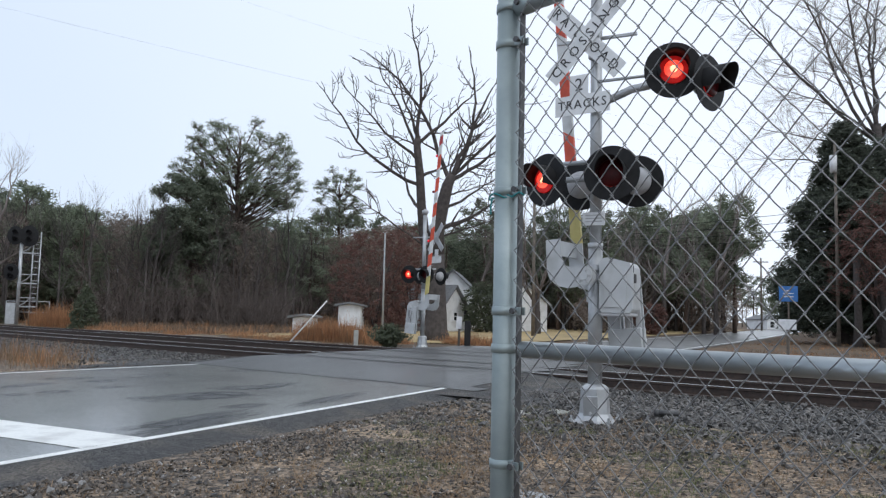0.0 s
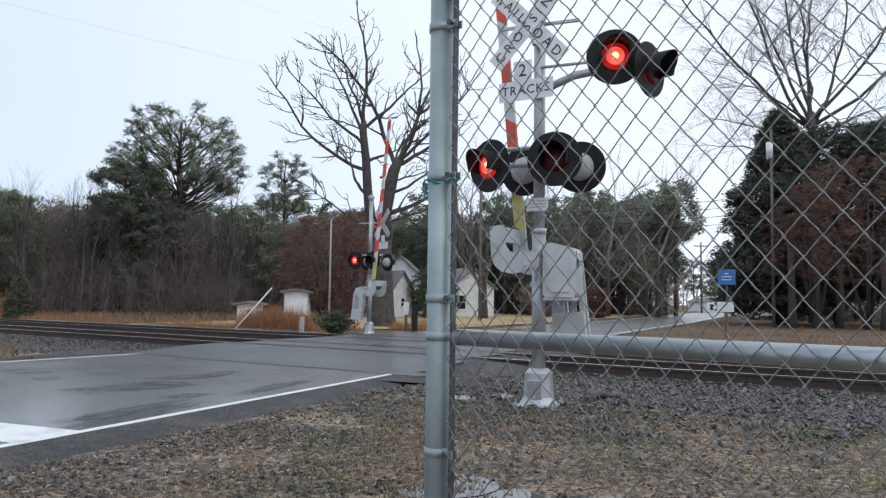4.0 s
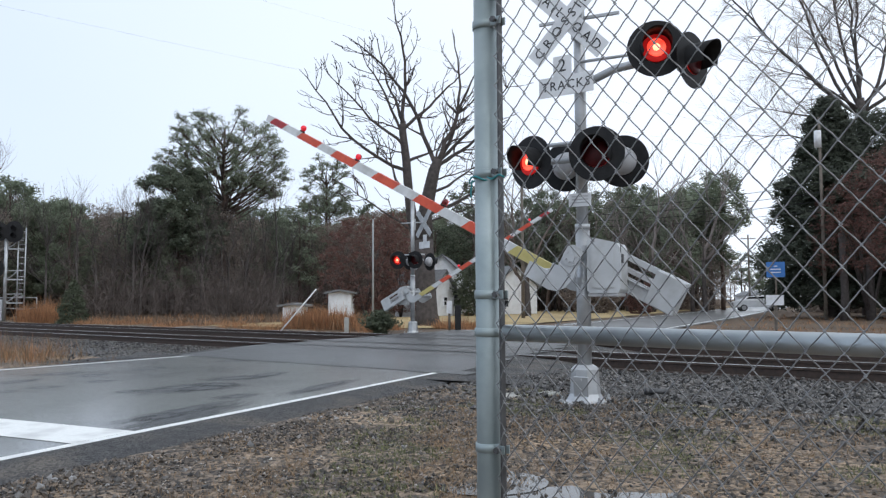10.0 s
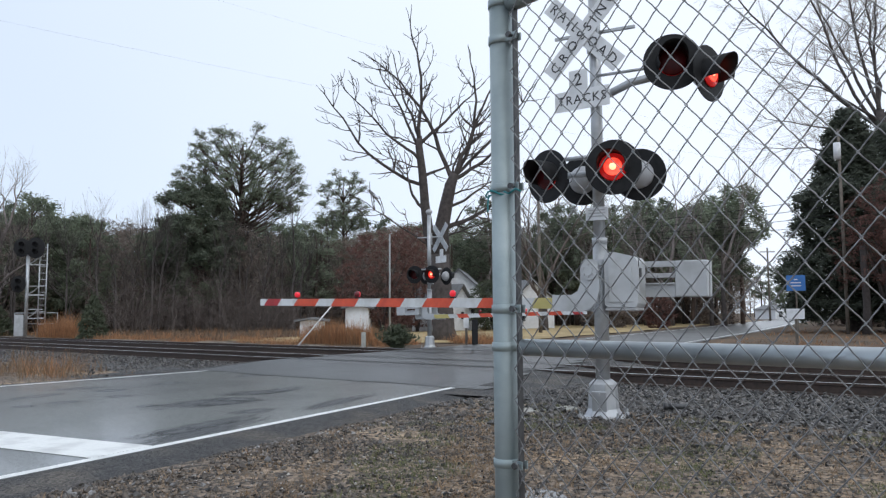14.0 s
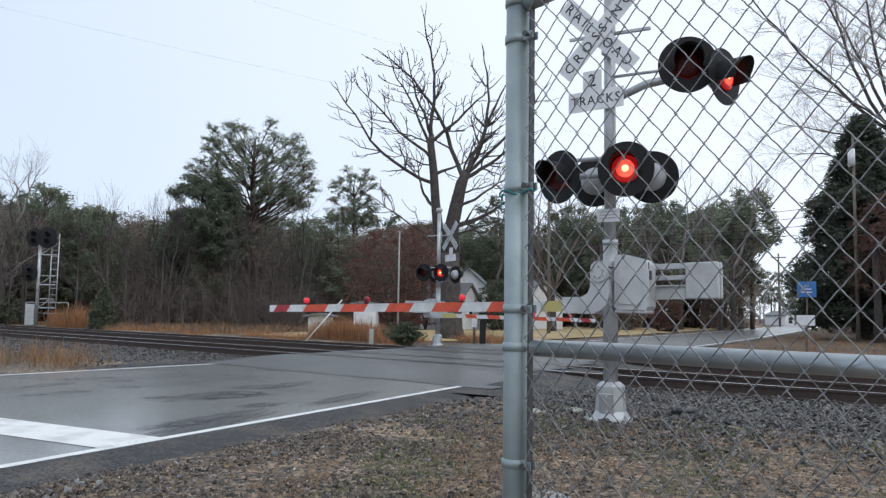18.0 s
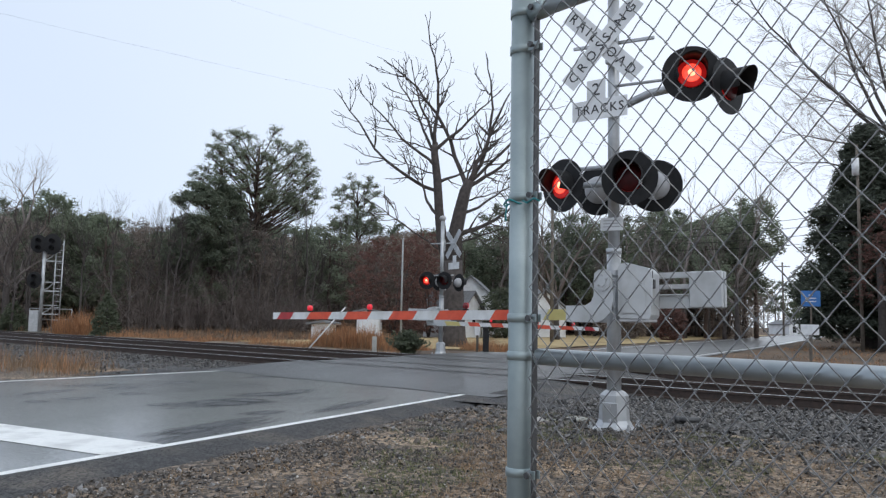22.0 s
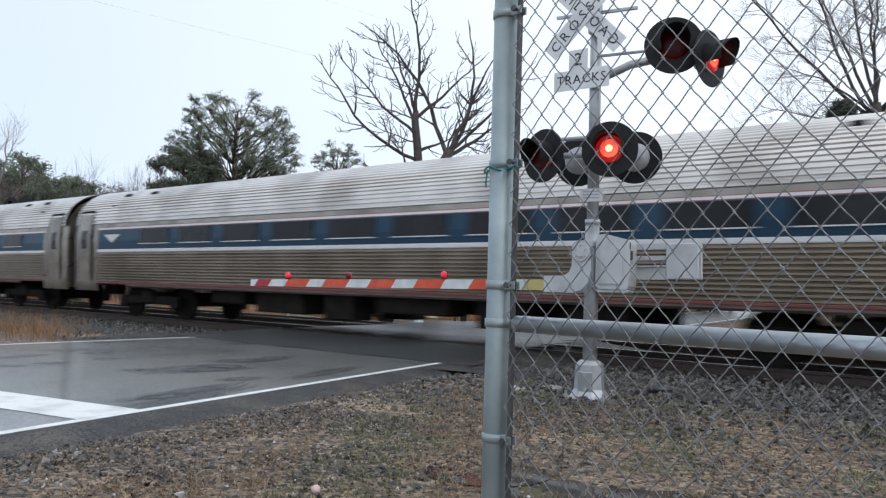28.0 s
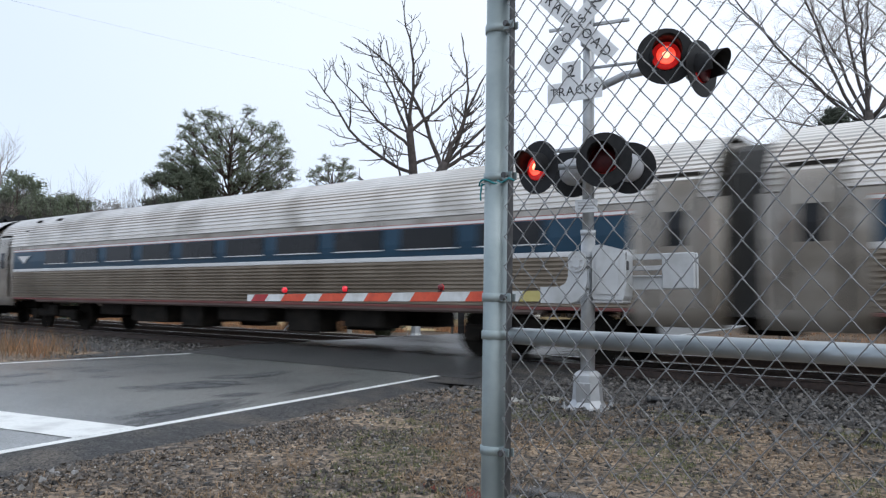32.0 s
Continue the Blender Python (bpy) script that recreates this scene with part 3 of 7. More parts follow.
    L.new(where.outputs["Location"], stretch.inputs["Location"])
    L.new(stretch.outputs[0], nz.inputs["Vector"])
    su = N.new("ShaderNodeMath")
    su.operation = "SUBTRACT"
    rough_edge = N.new("ShaderNodeMath")
    rough_edge.operation = "MULTIPLY"
    rough_edge.inputs[1].default_value = 2.4
    L.new(nz.outputs["Fac"], rough_edge.inputs[0])
    L.new(rough_edge.outputs[0], su.inputs[0])
    L.new(ln.outputs["Value"], su.inputs[1])
    fade = N.new("ShaderNodeMapRange")
    fade.inputs["From Min"].default_value, fade.inputs["From Max"].default_value, fade.inputs["To Max"].default_value = 0.3, 0.95, 0.9
    L.new(su.outputs[0], fade.inputs["Value"])
    clear, mixer = N.new("ShaderNodeBsdfTransparent"), N.new("ShaderNodeMixShader")
    L.new(fade.outputs[0], mixer.inputs[0])
    L.new(clear.outputs[0], mixer.inputs[1])
    L.new(N["Principled BSDF"].outputs[0], mixer.inputs[2])
    L.new(mixer.outputs[0], N["Material Output"].inputs["Surface"])
    patch = Build().add([(math.cos(a), math.sin(a), 0) for a in np.linspace(0, 2 * math.pi, 21)[:-1]], [tuple(range(20))]).mesh("tyre_scuff", rub)
    for i, (d, w, ln, wd, ang) in enumerate(marks):
        p = road(d, w)
        m = Matrix.Translation((p.x, p.y, road_z(p.x, p.y) + 0.0012 + 0.0001 * i)) @ Matrix.Rotation(math.atan2(RDIR.y, RDIR.x) + radians(ang), 4, "Z") @ Matrix.Diagonal((ln * 1.25, wd * 1.25, 1, 1))
        tagged(part("tyre_scuff", patch, None, None, "dark rubbed tyre scuff on the asphalt", m=m), "", "scuff", kind="structure")


RAIL_N = (0.0, 1.505, 3.96, 5.465)


def build_tracks():
    # ballast bed
    b = Build()
    prof = [(-4.2, -0.06), (-2.6, -0.03), (-1.35, -0.07), (-0.5, -0.075), (2.0, -0.08), (2.7, -0.09), (3.4, -0.08), (6.0, -0.075), (7.2, -0.08), (8.8, -0.2)]
    ss = [-900, -300, -120, -60] + [-40 + 0.5 * i for i in range(121)] + [30, 60, 200]
    nn = len(prof)
    v, f = [], []
    for s in ss:
        for n, z in prof:
            p = track(s, n)
            v.append((p.x, p.y, z + (0.03 * noise.noise((p.x * 1.5, p.y * 1.5, 7)) if abs(s) < 41 else 0)))
    for i in range(len(ss) - 1):
        for k in range(nn - 1):
            p = track((ss[i] + ss[i + 1]) / 2, (prof[k][0] + prof[k + 1][0]) / 2)
            d, w = road_dw(p.x, p.y)
            if not (-1.0 < w < left_w(d) + 0.3):
                f.append((i * nn + k, (i + 1) * nn + k, (i + 1) * nn + k + 1, i * nn + k + 1))
    b.add(v, f)
    tagged(part("ballast_bed", b, BALLAST, None, "bed of grey crushed ballast under two tracks", True), "", "ballast", kind="structure")
    head = [(-0.037, 0), (0.037, 0), (0.037, -0.035), (0.01, -0.045), (0.01, -0.15), (0.075, -0.165), (0.075, -0.18), (-0.075, -0.18), (-0.075, -0.165), (-0.01, -0.15), (-0.01, -0.045), (-0.037, -0.035)]
    for nr in RAIL_N:
        rail = empty("rail", pose(0, 0, 0), "rusty steel rail with a polished head", "rail", "rails of the two tracks", "structure")
        b, top = Build(), Build()
        vs = []
        for s in (-950, 220):
            for a, z in head:
                vs.append(track(s, nr + a, RAILZ + z))
        n = len(head)
        b.add(vs, [(i, (i + 1) % n, n + (i + 1) % n, n + i) for i in range(1, n)])
        part("web", b, RAILSIDE, rail)
        top.add([track(-950, nr - 0.036, RAILZ), track(-950, nr + 0.036, RAILZ), track(220, nr + 0.036, RAILZ), track(220, nr - 0.036, RAILZ)], [(0, 1, 2, 3)])
        top.v = [(x, y, z + 0.001) for x, y, z in top.v]
        part("railhead", top, RAILTOP, rail, "polished running surface")
    # flangeway gaps in the crossing
    b = Build()
    for nr in RAIL_N:
        for off in (-0.1, 0.1):
            vs = []
            for i in range(22):
                s = -8.6 + 14.0 * i / 21
                for e in (-0.035, 0.035):
                    p = track(s, nr + off + e)
                    vs.append((p.x, p.y, road_z(p.x, p.y) + 0.009))
            for i in range(21):
                d, w = road_dw(*vs[2 * i][:2])
                if -0.6 < w < left_w(d) + 0.7:
                    b.add([vs[2 * i], vs[2 * i + 1], vs[2 * i + 3], vs[2 * i + 2]], [(0, 1, 2, 3)])
    tagged(part("flangeway", b, CRACK, None, "dark flangeway gaps beside the rails"), "", "gap", kind="structure")
    # ties
    tie = Build().box((0, 0, 0), (0.22, 2.6, 0.16), None, 0.012)
    me = tie.mesh("tie", TIE)
    ground_ties = empty("track_ties", pose(0, 0, 0), "dark creosoted wooden ties in ballast", "ties", kind="structure")
    far = Build()
    rng = random.Random(9)
    for nc in (0.7525, 4.7125):
        for i in range(-150, 120):
            s = i * 0.52
            p = track(s, nc)
            d, w = road_dw(p.x, p.y)
            if -1.3 < w < left_w(d) + 0.6:
                continue
            m = Matrix.Translation((p.x, p.y, -0.145 + 0.012 * rng.random())) @ Matrix.Rotation(TA + rng.uniform(-0.02, 0.02), 4, "Z") @ Matrix.Translation((0, rng.uniform(-0.06, 0.06), 0))
            if -26 < s < 10 and nc < 2:
                part("tie", me, None, ground_ties, m=m)
            else:
                far.box((0, 0, 0), (0.22, 2.6, 0.16))
                for j in range(8):
                    far.v[-8 + j] = tuple(m @ Vector(far.v[-8 + j]))
    tagged(part("far_ties", far, TIE, ground_ties), kind="stuff")


def stone_mesh(b, rng, p, r):
    q = Matrix.Rotation(rng.uniform(0, 6.28), 3, Vector((rng.uniform(-1, 1), rng.uniform(-1, 1), rng.uniform(-1, 1))).normalized())
    sx, sy, sz = r * rng.uniform(0.7, 1.3), r * rng.uniform(0.6, 1.1), r * rng.uniform(0.45, 0.8)
    pts = [(sx, 0, 0), (-sx, 0.2 * sy, 0), (0, sy, 0.1 * sz), (0.2 * sx, -sy, 0), (0, 0.1 * sy, sz), (0, 0, -sz)]
    b.add([q @ Vector(a) + p for a in pts], [(0, 2, 4), (2, 1, 4), (1, 3, 4), (3, 0, 4), (2, 0, 5), (1, 2, 5), (3, 1, 5), (0, 3, 5)])


def surface_z(x, y):
    n = track_n(x, y)
    if -4.2 < n < 8.8:
        return -0.05
    return ground_z(x, y)


def scatter_stones():
    rng = random.Random(21)
    b = Build()
    for k in range(26000):
        s, n = rng.uniform(-30, 11), rng.triangular(-5.2, 2.6, -2.0)
        if rng.random() < 0.4:
            s, n = rng.uniform(-2, 9), rng.triangular(-6.2, -0.5, -1.8)
        p = track(s, n)
        d, w = road_dw(p.x, p.y)
        if -0.8 < w < left_w(d) + 0.25 or any(abs(n - q) < 0.12 for q in RAIL_N):
            continue
        if n < -4.2 and s > -3 and rng.random() < 0.4:
            continue
        stone_mesh(b, rng, Vector((p.x, p.y, surface_z(p.x, p.y) + rng.uniform(-0.005, 0.03))), rng.uniform(0.022, 0.05))
    tagged(part("ballast_stones", b, STONE, None, "loose grey crushed ballast stones"), "", "stones", kind="stuff")
    b = Build()
    for k in range(34000):
        d, w = rng.uniform(-10, 0.8), -0.62 - abs(rng.gauss(0, 2.2))
        p = road(d, w)
        if (p.xy - Vector((0.1, 1.9))).length < 0.3 or p.y < 2.5 or track_n(p.x, p.y) > -2.9:
            continue
        if noise.noise((p.x * 1.1, p.y * 1.1, 5)) < rng.uniform(-0.28, 0.2):
            continue
        stone_mesh(b, rng, Vector((p.x, p.y, ground_z(p.x, p.y) + 0.003)), rng.choice((0.007, 0.009, 0.012, 0.014, 0.021)) * rng.uniform(0.7, 1.4))
    tagged(part("verge_grit", b, GRIT, None, "dark broken grit along the asphalt edge"), "", "stones", kind="stuff")
    b = Build()
    for k in range(1700):
        d, w = rng.uniform(-9, 0.5), -0.75 - abs(rng.gauss(0, 2.0))
        p = road(d, w)
        if p.y > 2.6 and track_n(p.x, p.y) < -2.9:
            stone_mesh(b, rng, Vector((p.x, p.y, ground_z(p.x, p.y) + 0.006)), rng.uniform(0.005, 0.013))
    tagged(part("pale_chips", b, CHIP, None, "scattered pale stone chips on the verge"), "", "stones", kind="stuff")
    b = Build()
    for k in range(15000):
        p = track(rng.uniform(-2.5, 9), -4.0 - abs(rng.gauss(0, 1.7)))
        d, w = road_dw(p.x, p.y)
        if w > -1.3 or p.y < 2.0 or noise.noise((p.x * 0.9, p.y * 0.9, 15)) < rng.uniform(-0.45, 0.15):
            continue
        stone_mesh(b, rng, Vector((p.x, p.y, surface_z(p.x, p.y) + 0.004)), rng.uniform(0.008, 0.026))
    tagged(part("washed_gravel", b, STONE, None, "fine grey gravel washed down from the track bed"), "", "stones", kind="stuff")
    bed = empty("verge_gravel", pose(0, 0, 0), "larger loose stones on the verge", "gravel", kind="structure")
    shapes = []
    for k in range(7):
        sb = Build()
        stone_mesh(sb, rng, Vector((0, 0, 0)), 0.026)
        shapes.append(sb.mesh("stone", PEBBLE if k % 3 == 0 else GRIT))
    for k in range(280):
        d, w = rng.uniform(-9, 0.5), -0.75 - abs(rng.gauss(0.25, 0.55))
        p = road(d, w)
        if p.y < 2.6:
            continue
        s = rng.uniform(0.6, 1.6)
        ob = part("stone", rng.choice(shapes), None, bed, m=Matrix.Translation((p.x, p.y, ground_z(p.x, p.y) + 0.006)) @ Matrix.Rotation(rng.uniform(0, 6.28), 4, "Z") @ Matrix.Diagonal((s, s, s, 1)))


def blades(b, rng, p, h, spread_r, count, width=0.006, lean=0.4):
    for _ in range(count):
        a, r = rng.uniform(0, 6.28), spread_r * math.sqrt(rng.random())
        q = Vector(p) + Vector((r * math.cos(a), r * math.sin(a), 0))
        t = Vector((rng.gauss(0, lean), rng.gauss(0, lean), 1)).normalized() * h * rng.uniform(0.5, 1.15)
        e = Vector((math.cos(a * 3), math.sin(a * 3), 0)) * width
        mid = q + t * 0.55 + Vector((0, 0, 0.06 * h))
        b.add([q - e, q + e, mid + e * 0.7, mid - e * 0.7, q + t], [(0, 1, 2, 3), (3, 2, 4)])


def build_grass():
    rng = random.Random(31)
    green, straw = Build(), Build()
    for k in range(24000):
        d, w = rng.uniform(-10.5, 0.5), -0.85 - 6.5 * rng.random()
        p = road(d, w)
        if p.y < 2.0 or track_n(p.x, p.y) > -4.0:
            continue
        v = noise.noise((p.x * 0.8, p.y * 0.8, 11))
        q = (p.x, p.y, ground_z(p.x, p.y) - 0.003)
        if w > -1.9 + 0.5 * noise.noise((p.x * 2, p.y * 2, 6)) and rng.random() < 0.8:
            continue
        if v > 0.05 and p.x > -1.0 + 0.6 * v and rng.random() < 0.8:
            blades(green, rng, q, rng.uniform(0.02, 0.06), 0.05, 5, 0.003, 0.8)
        elif (v < 0.1 or p.x < -0.9) and rng.random() < (0.8 if p.x < 0.4 else 0.3):
            blades(straw, rng, q, rng.uniform(0.03, 0.1), 0.07, 6, 0.0028, 1.6)
    tagged(part("green_grass", green, GRASS, None, "short green winter grass in patches"), "", "grass", kind="stuff")
    tagged(part("dead_grass", straw, DEADGRASS, None, "flattened straw-coloured dead grass"), "", "grass", kind="stuff")
    # broom sedge beyond the tracks and by the road
    sedge, pale = Build(), Build()
    spots = [(*bearing(a, q).xy, r, h, e) for a, q, r, h, e in ((-26.9, 53, 1.7, 2.3, 1.6), (-9.0, 33, 1.2, 1.6, 1.4), (-7.6, 32.5, 1.1, 1.5, 1.3), (-5.0, 31.5, 1.3, 0.7, 0.9), (2.6, 31, 1.3, 0.9, 0.9), (-22.5, 46, 2.4, 0.6, 0.8), (-17.0, 40, 2.6, 0.5, 0.9), (-12.5, 36, 2.0, 0.45, 0.7), (8.2, 32, 1.6, 0.4, 0.6))]
    for x, y, r, h, dens in spots:
        for k in range(int(520 * dens)):
            a, q = rng.uniform(0, 6.28), r * math.sqrt(rng.random())
            dx = Vector((x, y, 0)) + TU * (q * math.cos(a) * 1.3) + TN * (q * math.sin(a) * 0.6)
            if track_n(dx.x, dx.y) < 8.4:
                continue
            blades(sedge if rng.random() < 0.8 else pale, rng, (dx.x, dx.y, -0.1), h * 0.8 * rng.triangular(0.25, 1.25, 0.7) * (0.75 + 0.5 * noise.noise((dx.x * 1.1, dx.y * 1.1, 8))), 0.25, 7, 0.008, 0.22)
    for k in range(5200):
        s, n = rng.uniform(-60, 14), 8.9 + abs(rng.gauss(0, 3.5))
        p = track(s, n)
        d, w = road_dw(p.x, p.y)
        if -2 < w < 8.5 or noise.noise((p.x * 0.35, p.y * 0.35, 9)) < rng.uniform(-0.3, 0.3):
            continue
        blades(pale if rng.random() < 0.6 else sedge, rng, (p.x, p.y, -0.15), rng.uniform(0.12, 0.5), 0.3, 7, 0.01, 0.45)
    for k in range(2200):
        d, w = rng.uniform(11, 48), -1.2 - 16 * rng.random()
        p = road(d, w)
        if track_n(p.x, p.y) > 9 and noise.noise((p.x * 0.3, p.y * 0.3, 2)) > rng.uniform(-0.3, 0.3):
            blades(pale if rng.random() < 0.55 else sedge, rng, (p.x, p.y, -0.05), rng.uniform(0.08, 0.3), 0.3, 7, 0.01, 0.7)
    # weeds by the near track
    for k in range(130):
        p = track(rng.gauss(-7.0, 0.9), rng.gauss(-5.4, 0.5))
        d, w = road_dw(p.x, p.y)
        if w > left_w(d) + 0.3:
            blades(pale if k % 5 else sedge, rng, (p.x, p.y, -0.05), rng.uniform(0.25, 0.75), 0.15, 9, 0.004, 0.35)
    brush = Build()
    for k in range(4200):
        p = bearing(rng.uniform(-33, -4), rng.uniform(38, 62), -0.12)
        if track_n(p.x, p.y) < 9.5 or noise.noise((p.x * 0.3, p.y * 0.3, 19)) < rng.uniform(-0.5, 0.3):
            continue
        blades(brush if rng.random() < 0.75 else sedge, rng, p, rng.uniform(0.15, 0.75), 0.4, 7, 0.014, 0.7)
    tagged(part("dead_brush", brush, DEADBRUSH, None, "tangled dull brown weeds before the wood"), "", "weeds", kind="stuff")
    tagged(part("broom_sedge", sedge, SEDGE, None, "tall orange broom sedge beyond the tracks"), "", "grass", kind="stuff")
    tagged(part("straw_grass", pale, STRAW, None, "pale dry straw grass beyond the tracks"), "", "grass", kind="stuff")
    # dormant lawn across the road
    b = Build()
    vs, fs = [], []
    for i in range(30):
        for k in range(12):
            d, w = 17 + i * 3.2, 7.2 + k * 1.25
            p = road(d, w)
            vs.append((p.x, p.y, ground_z(p.x, p.y) + 0.03))
    fs = [(i * 12 + k, i * 12 + k + 1, (i + 1) * 12 + k + 1, (i + 1) * 12 + k) for i in range(29) for k in range(11)]
    b.add(vs, fs)
    tagged(part("lawn", b, LAWN, None, "tan dormant lawn beyond the crossing", True), "", "lawn", kind="structure")


def build_puddles():
    for x, y, rx, ry in ((0.32, 4.95, 0.4, 0.34), (1.35, 4.5, 1.1, 0.4)):
        b = Build()
        n = 28
        low = min(ground_z(x + u * rx * 0.5, y + v * ry * 0.5) for u in (-1, 0, 1) for v in (-1, 0, 1)) + 0.007
        vs = [(x, y, low)] + [(x + rx * math.cos(2 * math.pi * i / n), y + ry * math.sin(2 * math.pi * i / n), low) for i in range(n)]
        b.add(vs, [(0, 1 + i, 1 + (i + 1) % n) for i in range(n)])
        tagged(part("puddle", b, PUDDLE, None, "shallow rain puddle on the verge"), "", "puddle", kind="structure")


def build_slab():
    ball = Build().lathe([(0.004, -0.026), (0.016, -0.021), (0.025, -0.009), (0.0265, 0.0), (0.025, 0.009), (0.016, 0.021), (0.004, 0.026)], None, 16)
    pink = surf("pale_pink_plastic", (0.62, 0.4, 0.4), (0.7, 0.48, 0.47), 6, (0.35, 0.5))
    tagged(part("ball", ball, pink, None, "small pale pink ball lying in the dead grass", True, Matrix.Translation((-0.67, 4.36, ground_z(-0.67, 4.36) + 0.024))), "", "ball")
    b = Build().box((0, 0, 0), (1.0, 0.36, 0.12), None, 0.02)
    tagged(part("concrete_slab", b, CONC, None, "old concrete footing beside the signal base", m=Matrix.Translation((1.05, 9.42, -0.045)) @ Matrix.Rotation(radians(18), 4, "Z")), "", "footing")
    pipe = Build().tube((-0.14, 0, 0), (0.14, 0, 0), 0.035, n=12).tube((-0.15, 0, 0), (-0.1, 0, 0), 0.045, n=12)
    tagged(part("pipe_offcut", pipe, DARKBAR, None, "short black pipe offcut lying on the ballast", True, Matrix.Translation((2.75, 9.6, 0.01)) @ Matrix.Rotation(radians(-8), 4, "Z")), "", "pipe")


# ---- the fence beside the camera ----
FP, FD = Vector((0.142, 1.945, 0)), Vector((0.696, -0.718, 0))


def build_fence():
    fence = empty("chain_link_fence", Matrix.Translation(FP) @ Matrix.Rotation(math.atan2(FD.y, FD.x), 4, "Z"), "galvanised chain-link fence with pipe post and rails", "fence")
    for x0 in (0.0, 2.9):
        b = Build().tube((x0, 0, -0.15), (x0, 0, 2.02), 0.0302, n=28)
        b.lathe([(0.034, 2.0), (0.034, 2.03), (0.026, 2.05), (0.008, 2.065)], Matrix.Translation((x0, 0, 0)), 24)
        part("post", b, GALV, fence, "weathered galvanised round post", True)
    for z, x1, tilt in ((1.069, 2.87, 0.0), (1.95, 2.87, 0.0)):
        b = Build().tube((0.075 if z > 1.5 else 0.06, 0, z), (x1, 0, z), 0.0203, n=20)
        part("rail", b, GALVRAIL, fence, "horizontal galvanised pipe rail", True)
        if z < 1.5:
            continue
        b = Build().lathe([(0.012, 0.03), (0.0235, 0.032), (0.024, 0.07), (0.0225, 0.08), (0.021, 0.082)], Matrix.Translation((0, 0, z)) @ Matrix.Rotation(math.pi / 2, 4, "Y"), 20)
        part("rail_cup", b, GALV, fence, "", True)
    for z in (1.953, 1.855, 1.468, 1.163, 1.069, 0.785, 0.4):
        band = part("tension_band", Build().lathe([(0.0305, z - 0.011), (0.0335, z - 0.01), (0.0335, z + 0.01), (0.0305, z + 0.011)], None, 28), GALV, fence, "", True)
        if z != 1.069:
            b = Build().box((0.045, 0.006, z), (0.034, 0.004, 0.02), None, 0.001)
            b.box((0.045, -0.012, z), (0.034, 0.004, 0.02), None, 0.001)
            part("lug", b, GALV, band)
            part("bolt", Build().tube((0.048, -0.028, z), (0.048, 0.016, z), 0.004, n=8).tube((0.048, -0.03, z), (0.048, -0.023, z), 0.008, n=6), DARKBAR, band)
    # the bar's dark colour also carries the shade along the post
    part("tension_bar", Build().box((0.05, -0.003, 1.03), (0.006, 0.017, 1.86), None, 0.001), DARKBAR, fence, "flat tension bar, darkened for the shade beside the post")
    # woven wires
    c, half = 0.03197, 0.037
    b = Build()
    wires = int(2.8 / c)
    rng = random.Random(3)
    z0 = 0.1302
    rows_n = int(1.86 / half)
    for i in range(wires):
        pts, last = [], None
        for k in range(rows_n + 1):
            side = (i + k) % 2
            sg = 1 if side else -1
            x = max(0.053, 0.1066 + c * (i + side - 2) + 0.00035 * (k - 24) + 0.0011 * rng.uniform(-1, 1))
            y = -0.024 + 0.0032 * sg
            z = z0 + k * half + 0.0008 * rng.uniform(-1, 1)
            e = 0.0046
            if last:
                lx, lz = last
                pts += [(lx + (x - lx) * u + 0.0006 * w * sg, -0.024 - 0.001 * w, lz + (z - lz) * u) for u, w in ((0.33, -1), (0.67, 1))]
            pts += [(x - sg * 0.0052, y - 0.0018, z - e), (x + sg * 0.0012, y, z), (x - sg * 0.0052, y + 0.0018, z + e)]
            last = (x, z)
        b.path(pts, 0.00142, 6)
    part("wire_mesh", b, WIRE, fence, "woven diamond mesh of galvanised wire", True)
    b = Build()
    z = 1.455
    b.path([(-0.01 + 0.034 * math.cos(a), 0.034 * math.sin(a) - 0.004, z + 0.006 * math.sin(3 * a)) for a in np.linspace(0.3, 6.2, 18)], 0.0025, 6)
    b.path([(0.03, -0.03, z), (0.05, -0.036, z - 0.008), (0.07, -0.032, z + 0.002), (0.085, -0.03, z - 0.006)], 0.0025, 6)
    b.path([(-0.028, -0.024, z), (-0.031, -0.026, z - 0.03), (-0.026, -0.03, z - 0.045)], 0.0022, 6)
    part("cord", b, TAPE, fence, "frayed teal cord tied round the post", True)


# ---- crossing signals ----
A_DIR = RLEFT.copy()
FLASH0, FLASH = 0.43, 0.6145
ARM_ANGLES = [(0.0, 85), (3.5, 85), (4.4, 82.5), (5.5, 74.8), (6.0, 70.3), (6.5, 66.0), (7.0, 61.6), (7.5, 56.6), (8.0, 51.5), (8.5, 46.7), (9.0, 41.7), (9.5, 35.0), (10.0, 27.4), (10.5, 18.3), (11.0, 10.7), (11.5, 9.7), (12.0, 8.8), (12.5, 6.9), (13.0, 4.9), (13.5, 2.9), (14.0, 1.0), (14.5, 0.2), (16.5, -0.8), (32.0, -0.8)]
MOVERS = []


